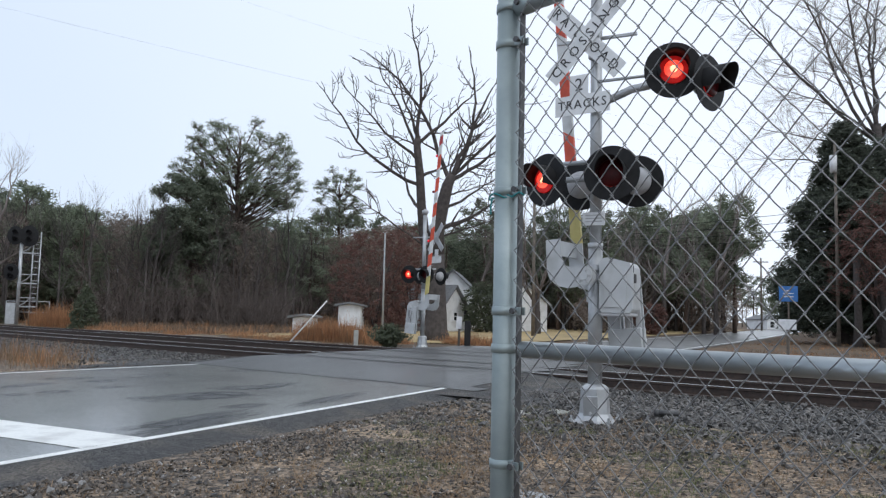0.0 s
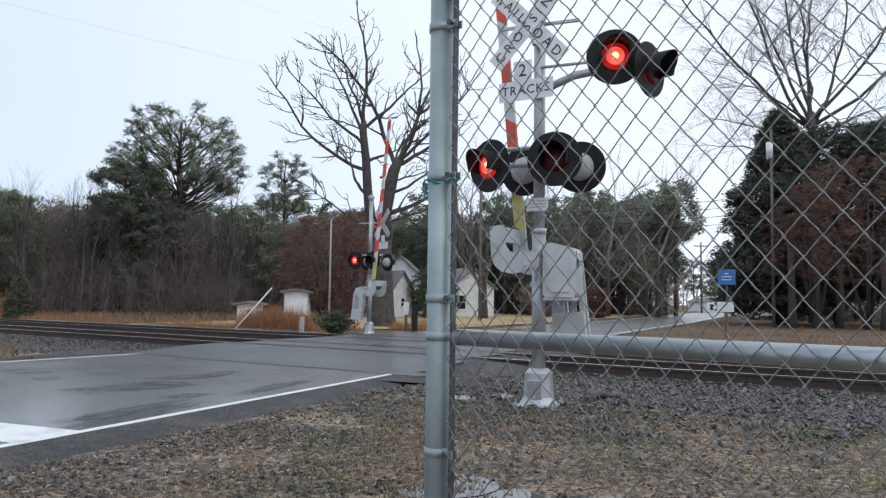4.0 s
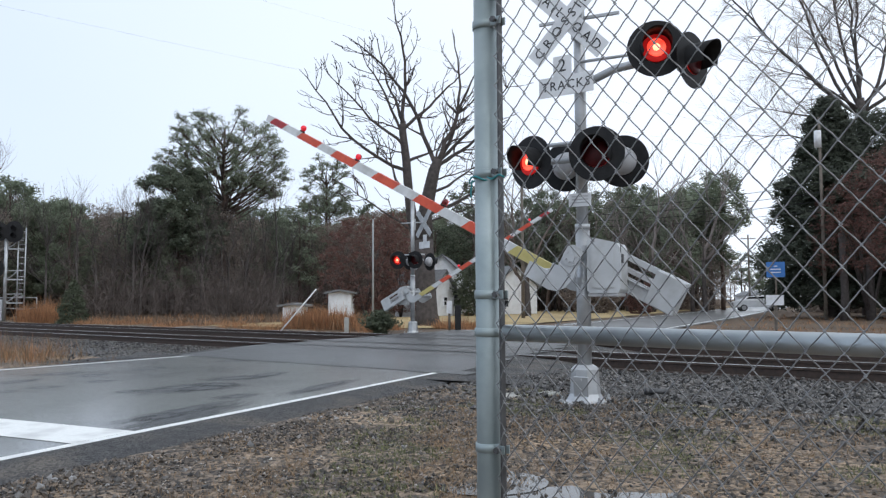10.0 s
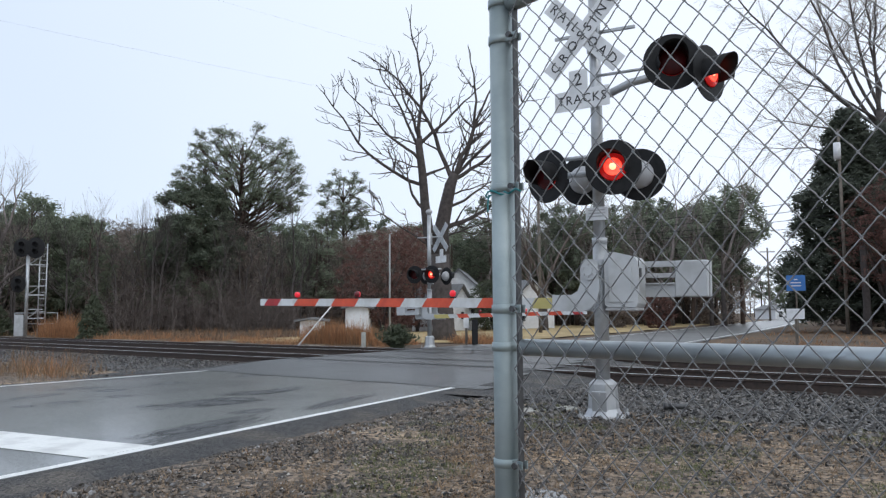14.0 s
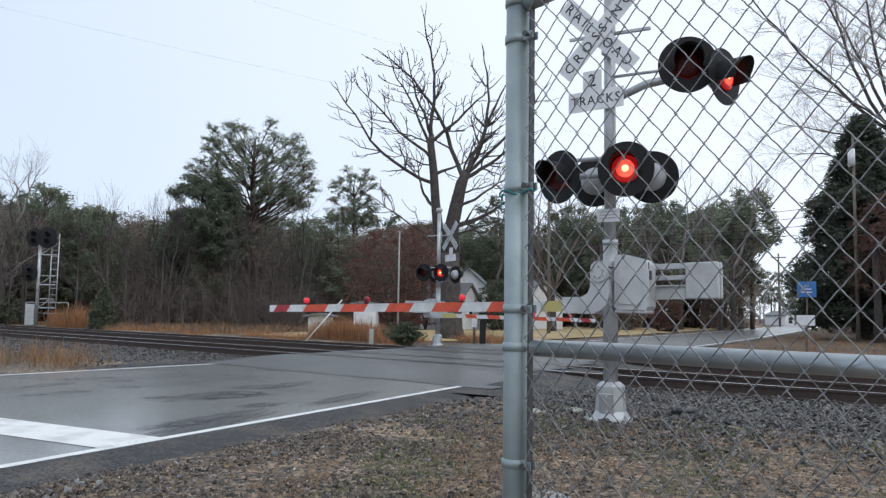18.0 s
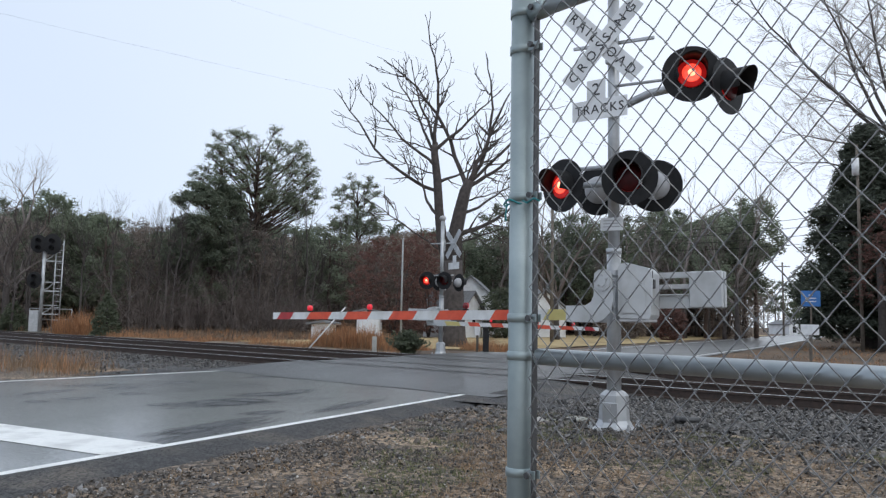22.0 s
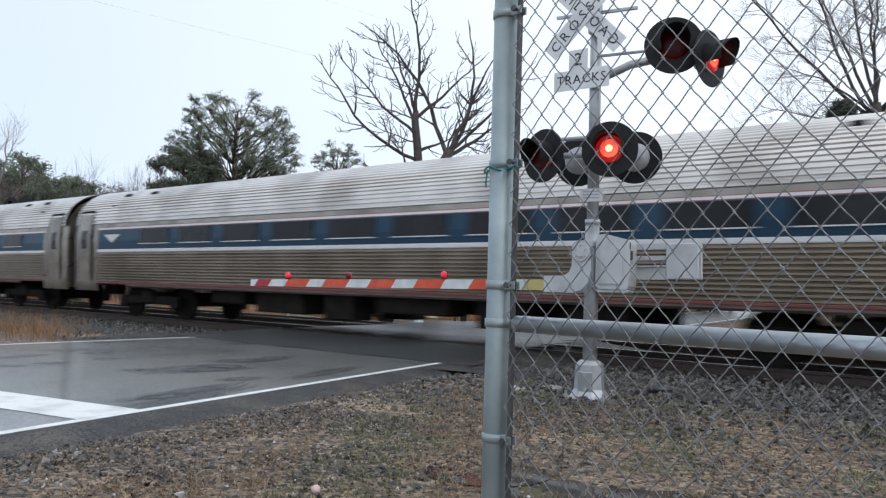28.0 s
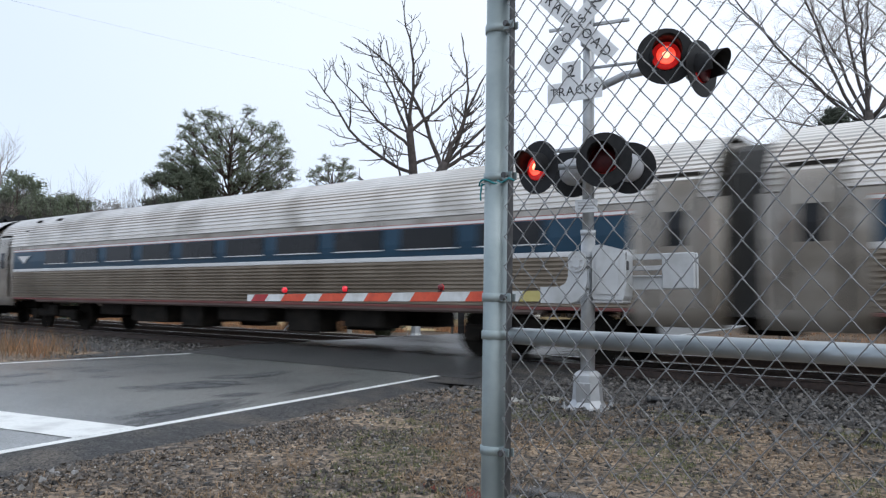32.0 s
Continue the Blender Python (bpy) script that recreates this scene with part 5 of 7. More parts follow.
def passenger_car(lounge=False):
    """x forward; z from the rail head; a lounge has a windowless middle."""
    car = empty("passenger_car", pose(0, 0, 0), "fluted stainless passenger coach with a blue window band", "train car", "coaches of the train")
    half = 12.72
    low = ribbed((1.0, 1.86), 11, 0.024)
    roofp = []
    N = 20
    for i in range(N + 1):
        a = math.pi / 2 * i / N
        y, z = 1.57 * math.cos(a) ** 0.86, 2.7 + 1.16 * math.sin(a) ** 0.95
        roofp.append((y, z))
    rr = []
    for i in range(N):
        (y0, z0), (y1, z1) = roofp[i], roofp[i + 1]
        nx, nz = (z1 - z0), -(y1 - y0)
        ln = math.hypot(nx, nz)
        ox, oz = nx / ln * 0.024, nz / ln * 0.024
        rr += [(y0, z0), (y0 + (y1 - y0) * 0.2 + ox, z0 + (z1 - z0) * 0.2 + oz), (y0 + (y1 - y0) * 0.6 + ox, z0 + (z1 - z0) * 0.6 + oz), (y0 + (y1 - y0) * 0.8, z0 + (z1 - z0) * 0.8)]
    rr.append((0, 3.86))
    flut = 11.25
    for sy in (1, -1):
        b = Build()
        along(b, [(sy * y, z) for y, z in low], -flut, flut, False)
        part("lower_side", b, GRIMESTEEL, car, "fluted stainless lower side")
        b = Build()
        along(b, [(sy * side_y(1.86), 1.86), (sy * (side_y(1.9) + 0.004), 1.88), (sy * (side_y(1.92) + 0.004), 1.93), (sy * side_y(1.95), 1.95)], -flut, flut, False)
        part("lower_stripe", b, STRIPEW, car, "thin white stripe")
        b = Build()
        along(b, [(sy * side_y(1.95), 1.95), (sy * side_y(2.2), 2.2), (sy * side_y(2.52), 2.52)], -flut, flut, False)
        part("window_band", b, BLUE, car, "dark blue window band")
        for z0, z1, mt, say in ((2.52, 2.536, STRIPER, "thin dull red stripe"), (2.536, 2.585, STRIPEW, "thin white stripe"), (2.585, 2.602, STRIPER, "thin dull red stripe"), (2.602, 2.7, STEELEND, "plain steel letterboard")):
            b = Build()
            along(b, [(sy * (side_y(z0) + 0.004), z0), (sy * (side_y(z1) + 0.004), z1)], -flut, flut, False)
            part("stripe", b, mt, car, say)
        b = Build()
        along(b, [(sy * 1.52, 1.0), (sy * 1.54, 0.94), (sy * 1.54, 0.9), (sy * 1.5, 0.86)], -9.6, 9.6, False)
        part("sill", b, surf("brown_sill", (0.09, 0.06, 0.05), (0.14, 0.1, 0.085), 3, (0.6, 0.8)) if "brown_sill" not in bpy.data.materials else bpy.data.materials["brown_sill"], car, "brown grimy side sill")
        for k in range(10):
            x = k * 1.905 - 8.2
            if lounge and 3 <= k <= 6:
                continue
            w = Build().prism([(x - 0.7, 2.1), (x + 0.7, 2.1), (x + 0.7, 2.5), (x - 0.7, 2.5)], 0.02, Matrix.Translation((0, sy * 1.603, 0)))
            win = part("window", w, DARKGLASS, car, "dark tinted window")
            part("ledge", Build().box((x, sy * 1.612, 2.09), (1.44, 0.02, 0.02)), STRIPEW, win)
        # smooth vestibule ends with doors
        for sx in (1, -1):
            b = Build()
            prof = [(sy * 1.49, 0.72), (sy * 1.52, 0.86), (sy * 1.53, 1.0), (sy * side_y(1.6), 1.6), (sy * side_y(2.2), 2.2), (sy * side_y(2.6), 2.6), (sy * side_y(2.72), 2.72)]
            n = len(prof)
            v = [(sx * flut, y, z) for y, z in prof] + [(sx * 12.6, y, z) for y, z in prof] + [(sx * 12.74, y * 0.955, z) for y, z in prof]
            b.add(v, [(r * n + i, r * n + i + 1, (r + 1) * n + i + 1, (r + 1) * n + i) for r in (0, 1) for i in range(n - 1)])
            part("vestibule", b, STEELEND, car, "smooth stainless vestibule end", True)
            # the door follows the curved side up into the roof
            dc = sx * 12.02
            curve = [(sy * (side_y(z) + 0.034), z) for z in (1.02, 1.4, 1.9, 2.3, 2.6, 2.8, 2.95, 3.08)]
            door = part("door", along(Build(), curve, dc - 0.38, dc + 0.38, False), STEELEND, car, "curved stainless vestibule door", True)
            pane = [(sy * (side_y(z) + 0.042), z) for z in (1.98, 2.25, 2.52)]
            part("door_window", along(Build(), pane, dc - 0.17, dc + 0.17, False), DARKGLASS, door, "dark door window")
            edge = [(sy * (side_y(z) + 0.04), z) for z in (1.02, 1.4, 1.9, 2.3, 2.6, 2.8, 2.95, 3.12)]
            jambs = Build()
            for ex in (dc - 0.41, dc + 0.41):
                along(jambs, edge, ex - 0.025, ex + 0.025, False)
            along(jambs, [(sy * (side_y(3.08) + 0.04), 3.07), (sy * (side_y(3.14) + 0.04), 3.14)], dc - 0.42, dc + 0.42, False)
            part("door_frame", jambs, UNDER, door, "dark door surround")
            for vx, vy, vz, tip in ((10.7, 1.4, 3.2, 0.4), (10.4, 1.13, 3.55, 0.75), (9.0, 1.13, 3.55, 0.75)):
                part("roof_vent", Build().box((sx * vx, sy * vy, vz), (0.3, 0.12, 0.13), Matrix.Rotation(sy * tip, 3, "X"), 0.02), UNDER, car, "dark roof vent grille")
        chev = Build().prism([(-9.95, 2.38), (-10.85, 2.38), (-10.6, 2.25), (-10.4, 2.13), (-10.2, 2.25)], 0.012, Matrix.Translation((0, sy * 1.612, 0)))
        part("emblem", chev, STRIPEW, car, "plain white wedge emblem")
        b = Build()
        along(b, [(sy * 1.545, 0.945), (sy * 1.55, 0.955), (sy * 1.55, 0.99), (sy * 1.545, 1.0)], -flut, flut, False)
        part("sill_stripe", b, SILLRED, car, "thin red stripe along the sill")
        if lounge:
            part("name_bar", Build().prism([(-2.8, 2.28), (0.6, 2.28), (0.6, 2.42), (-2.8, 2.42)], 0.012, Matrix.Translation((0, sy * 1.612, 0))), STRIPEW, car, "pale bar where the name stands")
    b = Build()
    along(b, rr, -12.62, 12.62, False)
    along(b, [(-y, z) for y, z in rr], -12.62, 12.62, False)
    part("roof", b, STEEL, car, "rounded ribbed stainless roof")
    for sx in (1, -1):
        b = Build().prism([(-1.25, 0.9), (1.25, 0.9), (1.3, 2.5), (1.2, 3.1), (0.85, 3.5), (0.4, 3.68), (-0.4, 3.68), (-0.85, 3.5), (-1.2, 3.1), (-1.3, 2.5)], 0.3, Matrix.Translation((sx * 12.83, 0, 0)) @ Matrix.Rotation(math.pi / 2, 4, "Z"))
        part("diaphragm", b, RUBBER, car, "black rubber end diaphragm")
        part("end_wall", Build().prism([(-1.5, 0.9), (1.5, 0.9), (1.56, 2.5), (1.45, 3.0), (1.1, 3.45), (0.5, 3.74), (-0.5, 3.74), (-1.1, 3.45), (-1.45, 3.0), (-1.56, 2.5)], 0.06, Matrix.Translation((sx * 12.59, 0, 0)) @ Matrix.Rotation(math.pi / 2, 4, "Z")), STEELEND, car)
        part("coupler", Build().box((sx * 12.8, 0, 0.75), (0.5, 0.3, 0.3), None, 0.04), UNDER, car)
        bogie(car, sx * 9.05)
    b = Build().box((0, 0, 1.02), (25.0, 2.9, 0.16))
    part("underframe", b, UNDER, car)
    rng = random.Random(8)
    for x0, w, h in ((-5.2, 1.3, 0.4), (-3.2, 1.7, 0.55), (-1.2, 0.9, 0.62), (0.9, 1.9, 0.42), (3.1, 1.1, 0.6), (5.0, 1.2, 0.45)):
        for sy in (-1, 1):
            part("equipment_box", Build().box((x0, sy * 0.95, 0.94 - h / 2), (w, 0.7, h), None, 0.03), UNDER, car)
    return car


def locomotive():
    """Nose at x = 0, body behind it (negative x)."""
    loco = empty("locomotive", pose(0, 0, 0), "silver diesel locomotive with a blue cab nose", "locomotive")
    L = 20.6
    hw = 1.52
    # hood
    prof = [(-hw, 1.0), (-hw, 3.1), (-1.28, 3.66), (-0.9, 4.08), (0.9, 4.08), (1.28, 3.66), (hw, 3.1), (hw, 1.0)]
    b = Build()
    along(b, prof, -L, -2.6)
    part("hood", b, LOCOGREY, loco, "silver side panels with a pale roof")
    # cab front: rows rise from the sill to the roof, columns run across; the paint line dips to a V
    rows_of = ((0.0, 0.95, 1.4), (-0.02, 1.95, 1.38), (-0.5, 2.75, 1.3), (-0.98, 3.5, 1.14), (-1.35, 3.85, 0.98))

    def at(row, f):
        x, z, h = rows_of[row]
        return Vector((x - 0.16 * f * f, f * h, z - (0.22 * (1 - abs(f)) if row == 1 else 0)))

    cols = (-1, -0.5, 0, 0.5, 1)
    for lo_r, hi_r, mat, name, say in ((0, 1, LOCOGREY, "nose_base", "pale silver nose front"), (1, 4, SKYBLUE, "nose_top", "pale blue sloping nose front")):
        b = Build()
        for r in range(lo_r, hi_r):
            for f0, f1 in zip(cols, cols[1:]):
                b.add([at(r, f0), at(r, f1), at(r + 1, f1), at(r + 1, f0)], [(0, 1, 2, 3)])
        part(name, b, mat, loco, say)
    part("cab_roof", Build().add([at(4, -1), at(4, 1), Vector((-2.6, 0.9, 4.08)), Vector((-2.6, -0.9, 4.08)), at(3, -1), at(3, 1), Vector((-2.6, 1.28, 3.66)), Vector((-2.6, -1.28, 3.66))], [(0, 1, 2, 3), (1, 5, 6, 2), (0, 3, 7, 4)]), LOCOBLUE, loco, "blue cab roof")
    for sy in (-1, 1):
        shoulder, back = Vector((-2.0, sy * 1.42, 3.4)), Vector((-2.6, sy * hw, 3.1))
        part("cab_side", Build().add([at(0, sy), at(1, sy), shoulder, back, Vector((-2.6, sy * hw, 1.0))], [(0, 1, 2, 3, 4)]), LOCOGREY, loco, "silver cab side")
        part("cab_flash", Build().add([at(1, sy), at(2, sy), at(3, sy), Vector((-2.6, sy * 1.28, 3.66)), back, shoulder], [(0, 1, 2, 5), (2, 3, 4, 5)]), LOCOBLUE, loco, "dark blue slanting cab flash")
        q = [at(3, 0).lerp(at(2, 0), u) + (at(3, sy) - at(3, 0)) * v for u, v in ((0.62, 0.06), (0.66, 0.98), (0.1, 0.88), (0.08, 0.06))]
        off = Vector((0.03, 0, 0.02))
        w = Build().add([p + off for p in q] + [p - off for p in q], [(0, 1, 2, 3), (4, 5, 6, 7), (0, 1, 5, 4), (1, 2, 6, 5), (2, 3, 7, 6), (3, 0, 4, 7)])
        part("windshield", w, WINDSHIELD, loco, "windshield pane with the pale sky reflection in its colour")
        win = part("side_window", Build().prism([(-2.5, 2.72), (-2.02, 2.72), (-2.02, 3.2), (-2.5, 3.14)], 0.03, Matrix.Translation((0, sy * 1.5, 0))), DARKGLASS, loco, "dark cab side window")
        # white strip stands in for the reflection at the pane's front edge
        part("window_frame", Build().box((-1.94, sy * 1.5, 2.96), (0.1, 0.06, 0.52), None, 0.01), STRIPEW, win, "white strip painting the bright reflection at the window's edge")
        part("ditch_light", Build().tube((-0.1, sy * 0.98, 1.6), (0.03, sy * 0.98, 1.6), 0.08, n=16), HEADLAMP, loco, "glowing ditch light")
        part("headlight", Build().tube((-0.35, sy * 0.17, 1.98), (0.0, sy * 0.17, 1.98), 0.115, n=16), HEADLAMP, loco, "bright twin headlight")
        part("step_well", Build().box((0.0, sy * 1.0, 1.22), (0.06, 0.36, 0.3), None, 0.02), BLACK, loco, "dark step recess")
        part("marker_light", Build().tube((-0.4, sy * 0.92, 2.1), (-0.14, sy * 0.92, 2.1), 0.07, n=12), BLACK, loco)
        part("handrail", Build().path([(0.02, sy * 0.7, 0.92), (0.14, sy * 0.8, 0.9), (0.14, sy * 1.35, 0.98)], 0.02, 8), STEELEND, loco, "", True)
        part("grille", Build().box((-13, sy * 1.525, 2.7), (9.0, 0.02, 0.5)), UNDER, loco, "dark radiator grille")
        vent = part("side_vent", Build().box((-4.3, sy * 1.53, 2.86), (1.5, 0.02, 0.42), None, 0.005), UNDER, loco, "louvred side vent")
        for k in range(5):
            part("slat", Build().box((-4.3, sy * 1.545, 2.71 + 0.075 * k), (1.4, 0.02, 0.03), Matrix.Rotation(sy * 0.5, 3, "X")), LOCOGREY, vent)
        part("side_stripe", Build().prism([(-L + 0.2, 1.04), (-2.7, 1.04), (-2.7, 1.1), (-L + 0.2, 1.1)], 0.012, Matrix.Translation((0, sy * 1.53, 0))), SILLRED, loco, "thin dull red sill stripe")
        for k in range(3):
            e = Build().prism([(-4.75 - 0.42 * k, 1.75 + 0.1 * k), (-4.55 - 0.42 * k, 1.72 + 0.1 * k), (-3.85 - 0.3 * k, 2.5), (-4.3 - 0.3 * k, 2.5)], 0.012, Matrix.Translation((0, sy * 1.535, 0)))
            part("emblem", e, EMBLEM, loco, "plain dark slanted emblem")
        for x in (-2.9, -3.45):
            part("door_seam", Build().box((x, sy * 1.525, 1.95), (0.025, 0.02, 1.7)), UNDER, loco)
        for z in (1.45, 1.6, 1.75):
            part("rung", Build().box((-3.17, sy * 1.53, z), (0.3, 0.03, 0.04)), UNDER, loco)
        part("side_skirt", Build().box((-1.3, sy * 1.36, 0.68), (2.2, 0.08, 0.5), None, 0.02), UNDER, loco, "dark brown side skirt")
    for z0, z1, w0, w1 in ((2.38, 2.52, 0.2, 0.38), (2.56, 2.7, 0.38, 0.34)):
        plate = [at(1, 0).lerp(at(2, 0), (z - 1.73) / 1.02) + Vector((0.025, 0, 0.015)) for z in (z0, z1)]
        part("emblem", Build().add([plate[0] + Vector((0, -w0, 0)), plate[0] + Vector((0, w0, 0)), plate[1] + Vector((0, w1, 0)), plate[1] + Vector((0, -w1, 0))], [(0, 1, 2, 3)]), STRIPEW, loco, "plain white emblem plate")
    part("coupler_pocket", Build().box((0.05, 0, 0.85), (0.3, 0.9, 0.5), None, 0.04).box((0.3, 0, 0.8), (0.5, 0.28, 0.3), None, 0.05), BLACK, loco, "black coupler and hoses")
    plow = Build().prism([(-1.45, 0.12), (1.45, 0.12), (1.35, 0.62), (-1.35, 0.62)], 0.06, Matrix.Translation((0.02, 0, 0)) @ Matrix.Rotation(math.pi / 2, 4, "Z"))
    part("pilot", plow, surf("pilot_grey", (0.2, 0.2, 0.2), (0.3, 0.3, 0.3), 4, (0.5, 0.7)), loco, "grey steel pilot plow")
    part("anticlimber", Build().box((-0.05, 0, 1.0), (0.16, 2.7, 0.14), None, 0.02), BLACK, loco)
    part("underframe", Build().box((-L / 2, 0, 0.98), (L - 0.4, 2.9, 0.2)), UNDER, loco)
    part("fuel_tank", Build().box((-L / 2, 0, 0.58), (5.0, 2.7, 0.62), None, 0.12), UNDER, loco, "black fuel tank")
    for x in (-3.9, -L + 3.9):
        bogie(loco, x)
    part("horn_pod", Build().box((-7, 0, 4.12), (1.4, 1.2, 0.14), None, 0.04), LOCOGREY, loco)
    return loco


def build_train():
    base = Matrix.Translation(track(0, 0.7525, Z0)) @ Matrix.Rotation(TA, 4, "Z")

    def rows(offset):
        s0 = S_NOSE - V_TRAIN * T_NOSE + offset
        s1 = S_NOSE + V_TRAIN * (32.0 - T_NOSE) + offset
        mid = (s0 + s1) / 2
        return [(t, base @ Matrix.Translation((s, 0, 0))) for t, s in ((0.0, s0), (16.0, mid), (32.0, s1))]

    loco = locomotive()
    MOVERS.append((loco, rows(0.0)))
    first = passenger_car()
    for k in range(7):
        car = first if k == 0 else passenger_car(True) if k == 2 else copy_thing(first, pose(0, 0, 0))
        MOVERS.append((car, rows(-20.9 - 13.0 - 26.0 * k)))


# ---- trees ----
def limb(b, rng, p, d, length, r, level, top, taper=0.62, crook=0.22, sides=5, tips=None, kids=(3, 5), up=0.12, spread_a=(0.45, 0.95), shrink=(0.52, 0.78)):
    """A crooked limb that forks into smaller ones."""
    n = 5 if level < 2 else 3
    pts, rs, q, dd = [p.copy()], [r], p.copy(), d.copy()
    for i in range(n):
        dd = (dd + Vector((rng.gauss(0, crook), rng.gauss(0, crook), rng.gauss(0, crook * 0.6) + up * (0.4 if level < 1 else 1)))).normalized()
        q = q + dd * (length / n)
        pts.append(q.copy())
        rs.append(max(0.004, r * (1 - (1 - taper) * (i + 1) / n)))
    b.path(pts, rs, max(3, sides - level))
    if level >= top:
        if tips is not None:
            tips.append((pts[-1].copy(), dd.copy()))
        return
    count = rng.randint(*kids)
    for k in range(count):
        at = rng.uniform(0.35, 1.0) if k else 1.0
        i = min(n - 1, int(at * n))
        start = pts[i].lerp(pts[i + 1], at * n - i) if at < 1 else pts[-1]
        axis = (pts[i + 1] - pts[i]).normalized()
        side = axis.orthogonal().normalized()
        side.rotate(Matrix.Rotation(rng.uniform(0, 6.28), 3, axis))
        a = rng.uniform(*spread_a) * (0.5 if k == 0 else 1)
        nd = (axis * math.cos(a) + side * math.sin(a)).normalized()
        limb(b, rng, start, nd, length * rng.uniform(*shrink), max(0.006, rs[min(i + 1, n)] * rng.uniform(0.5, 0.75)), level + 1, top, taper, crook, sides, tips, kids, up, spread_a, shrink)


def tuft(b, rng, c, r, n, flat=0.7, size=0.5, slim=1.0):
    """A clump of small pointed leaves round a centre."""
    for _ in range(n):
        v = Vector((rng.gauss(0, 1), rng.gauss(0, 1), rng.gauss(0, flat)))
        v = v.normalized() * r * rng.random() ** 0.5
        q = c + v
        e = Vector((rng.gauss(0, 1), rng.gauss(0, 1), rng.gauss(0, 0.7))).normalized()
        s = e.orthogonal().normalized() * size * rng.uniform(0.2, 0.4) * slim
        t = e * size * rng.uniform(0.5, 1.0)
        b.add([q - s, q + t * 0.2 - s * 0.1 + s, q + t, q - t * 0.5], [(0, 1, 2), (0, 3, 1)])


def bare_tree(name, p, height, seed, label, r0, top=4, lean=(0, 0), kids=(3, 5), mat=None, stems=1, crook=0.2, trunk_frac=0.36, spread_a=(0.45, 0.95), group="", up=0.12):
    rng = random.Random(seed)
    tree = empty(name, Matrix.Translation(p), label, "tree", group)
    tb = Build()
    tips = []
    th = height * trunk_frac
    base = [Vector((0, 0, -0.2)), Vector((0.02 * th, 0, 0.15 * th)), Vector((lean[0] * 0.5, lean[1] * 0.5, th * 0.55)), Vector((lean[0], lean[1], th))]
    tb.path(base, [r0 * 1.35, r0, r0 * 0.86, r0 * 0.74], 12)
    part("trunk", tb, BARK, tree, "grey-brown bark trunk", True)
    crown = Build()
    for k in range(stems):
        a = 2 * math.pi * k / stems + rng.uniform(-0.4, 0.4)
        d = Vector((0.35 * math.cos(a) * (stems > 1), 0.35 * math.sin(a) * (stems > 1), 1)).normalized()
        limb(crown, rng, base[-1], d, height * 0.42, r0 * (0.72 if stems == 1 else 0.5), 0, top, 0.55, crook, 7, tips, kids, up, spread_a)
    for i in range(5):
        a = rng.uniform(0, 6.28)
        limb(crown, rng, base[2].lerp(base[3], rng.uniform(0.2, 1)), Vector((math.cos(a), math.sin(a), 0.5)).normalized(), height * 0.3, r0 * 0.35, 1, top, 0.55, crook, 6, tips, kids, up, spread_a)
    part("crown", crown, mat or TWIG, tree, "leafless spreading branches")
    return tree


def pine_tree(name, p, height, crown_w, crown_lo, seed, label, mat=None, tufts=260, group="", r0=0.28, size=0.5):
    rng = random.Random(seed)
    tree = empty(name, Matrix.Translation(p), label, "tree", group)
    tb = Build()
    pts = [Vector((0.1 * noise.noise((i, seed, 0)), 0.1 * noise.noise((i, 0, seed)), -0.2 + height * 0.95 * i / 6)) for i in range(7)]
    tb.path(pts, [r0 * (1.15 - i / 6.4) for i in range(7)], 8)
    part("trunk", tb, PINEBARK, tree, "straight reddish bark trunk", True)
    limbs, crown = Build(), Build()
    ends = []
    count = max(10, int(tufts / 9))
    for k in range(count):
        u = (k + rng.random()) / count
        z = crown_lo + (height - crown_lo) * u ** 0.85 * 0.96
        a = rng.uniform(0, 6.28)
        reach = crown_w / 2 * (math.sin(math.pi * (0.12 + 0.86 * u)) ** 0.6) * rng.uniform(0.6, 1.08)
        start = Vector((0, 0, z - reach * 0.35))
        end = Vector((math.cos(a) * reach, math.sin(a) * reach, z + rng.uniform(-0.2, 0.5)))
        midp = start.lerp(end, 0.5) + Vector((0, 0, -0.12 * reach))
        limbs.path([start, midp, end], [0.3 * r0 * (1.1 - u * 0.7), 0.2 * r0 * (1.1 - u * 0.7), 0.03], 4)
        for j in range(9):
            f = 0.42 + 0.62 * j / 8
            c = start.lerp(end, min(f, 1.02)) + Vector((rng.gauss(0, 0.16), rng.gauss(0, 0.16), rng.gauss(0.08, 0.12))) * reach * 0.5
            tuft(crown, rng, c, 0.45 * size / 0.5 * rng.uniform(0.6, 1.25), 16, 0.55, size)
    part("bough", limbs, PINEBARK, tree, "", True)
    part("crown", crown, mat or NEEDLE, tree, "clumps of green needles with gaps")
    return tree


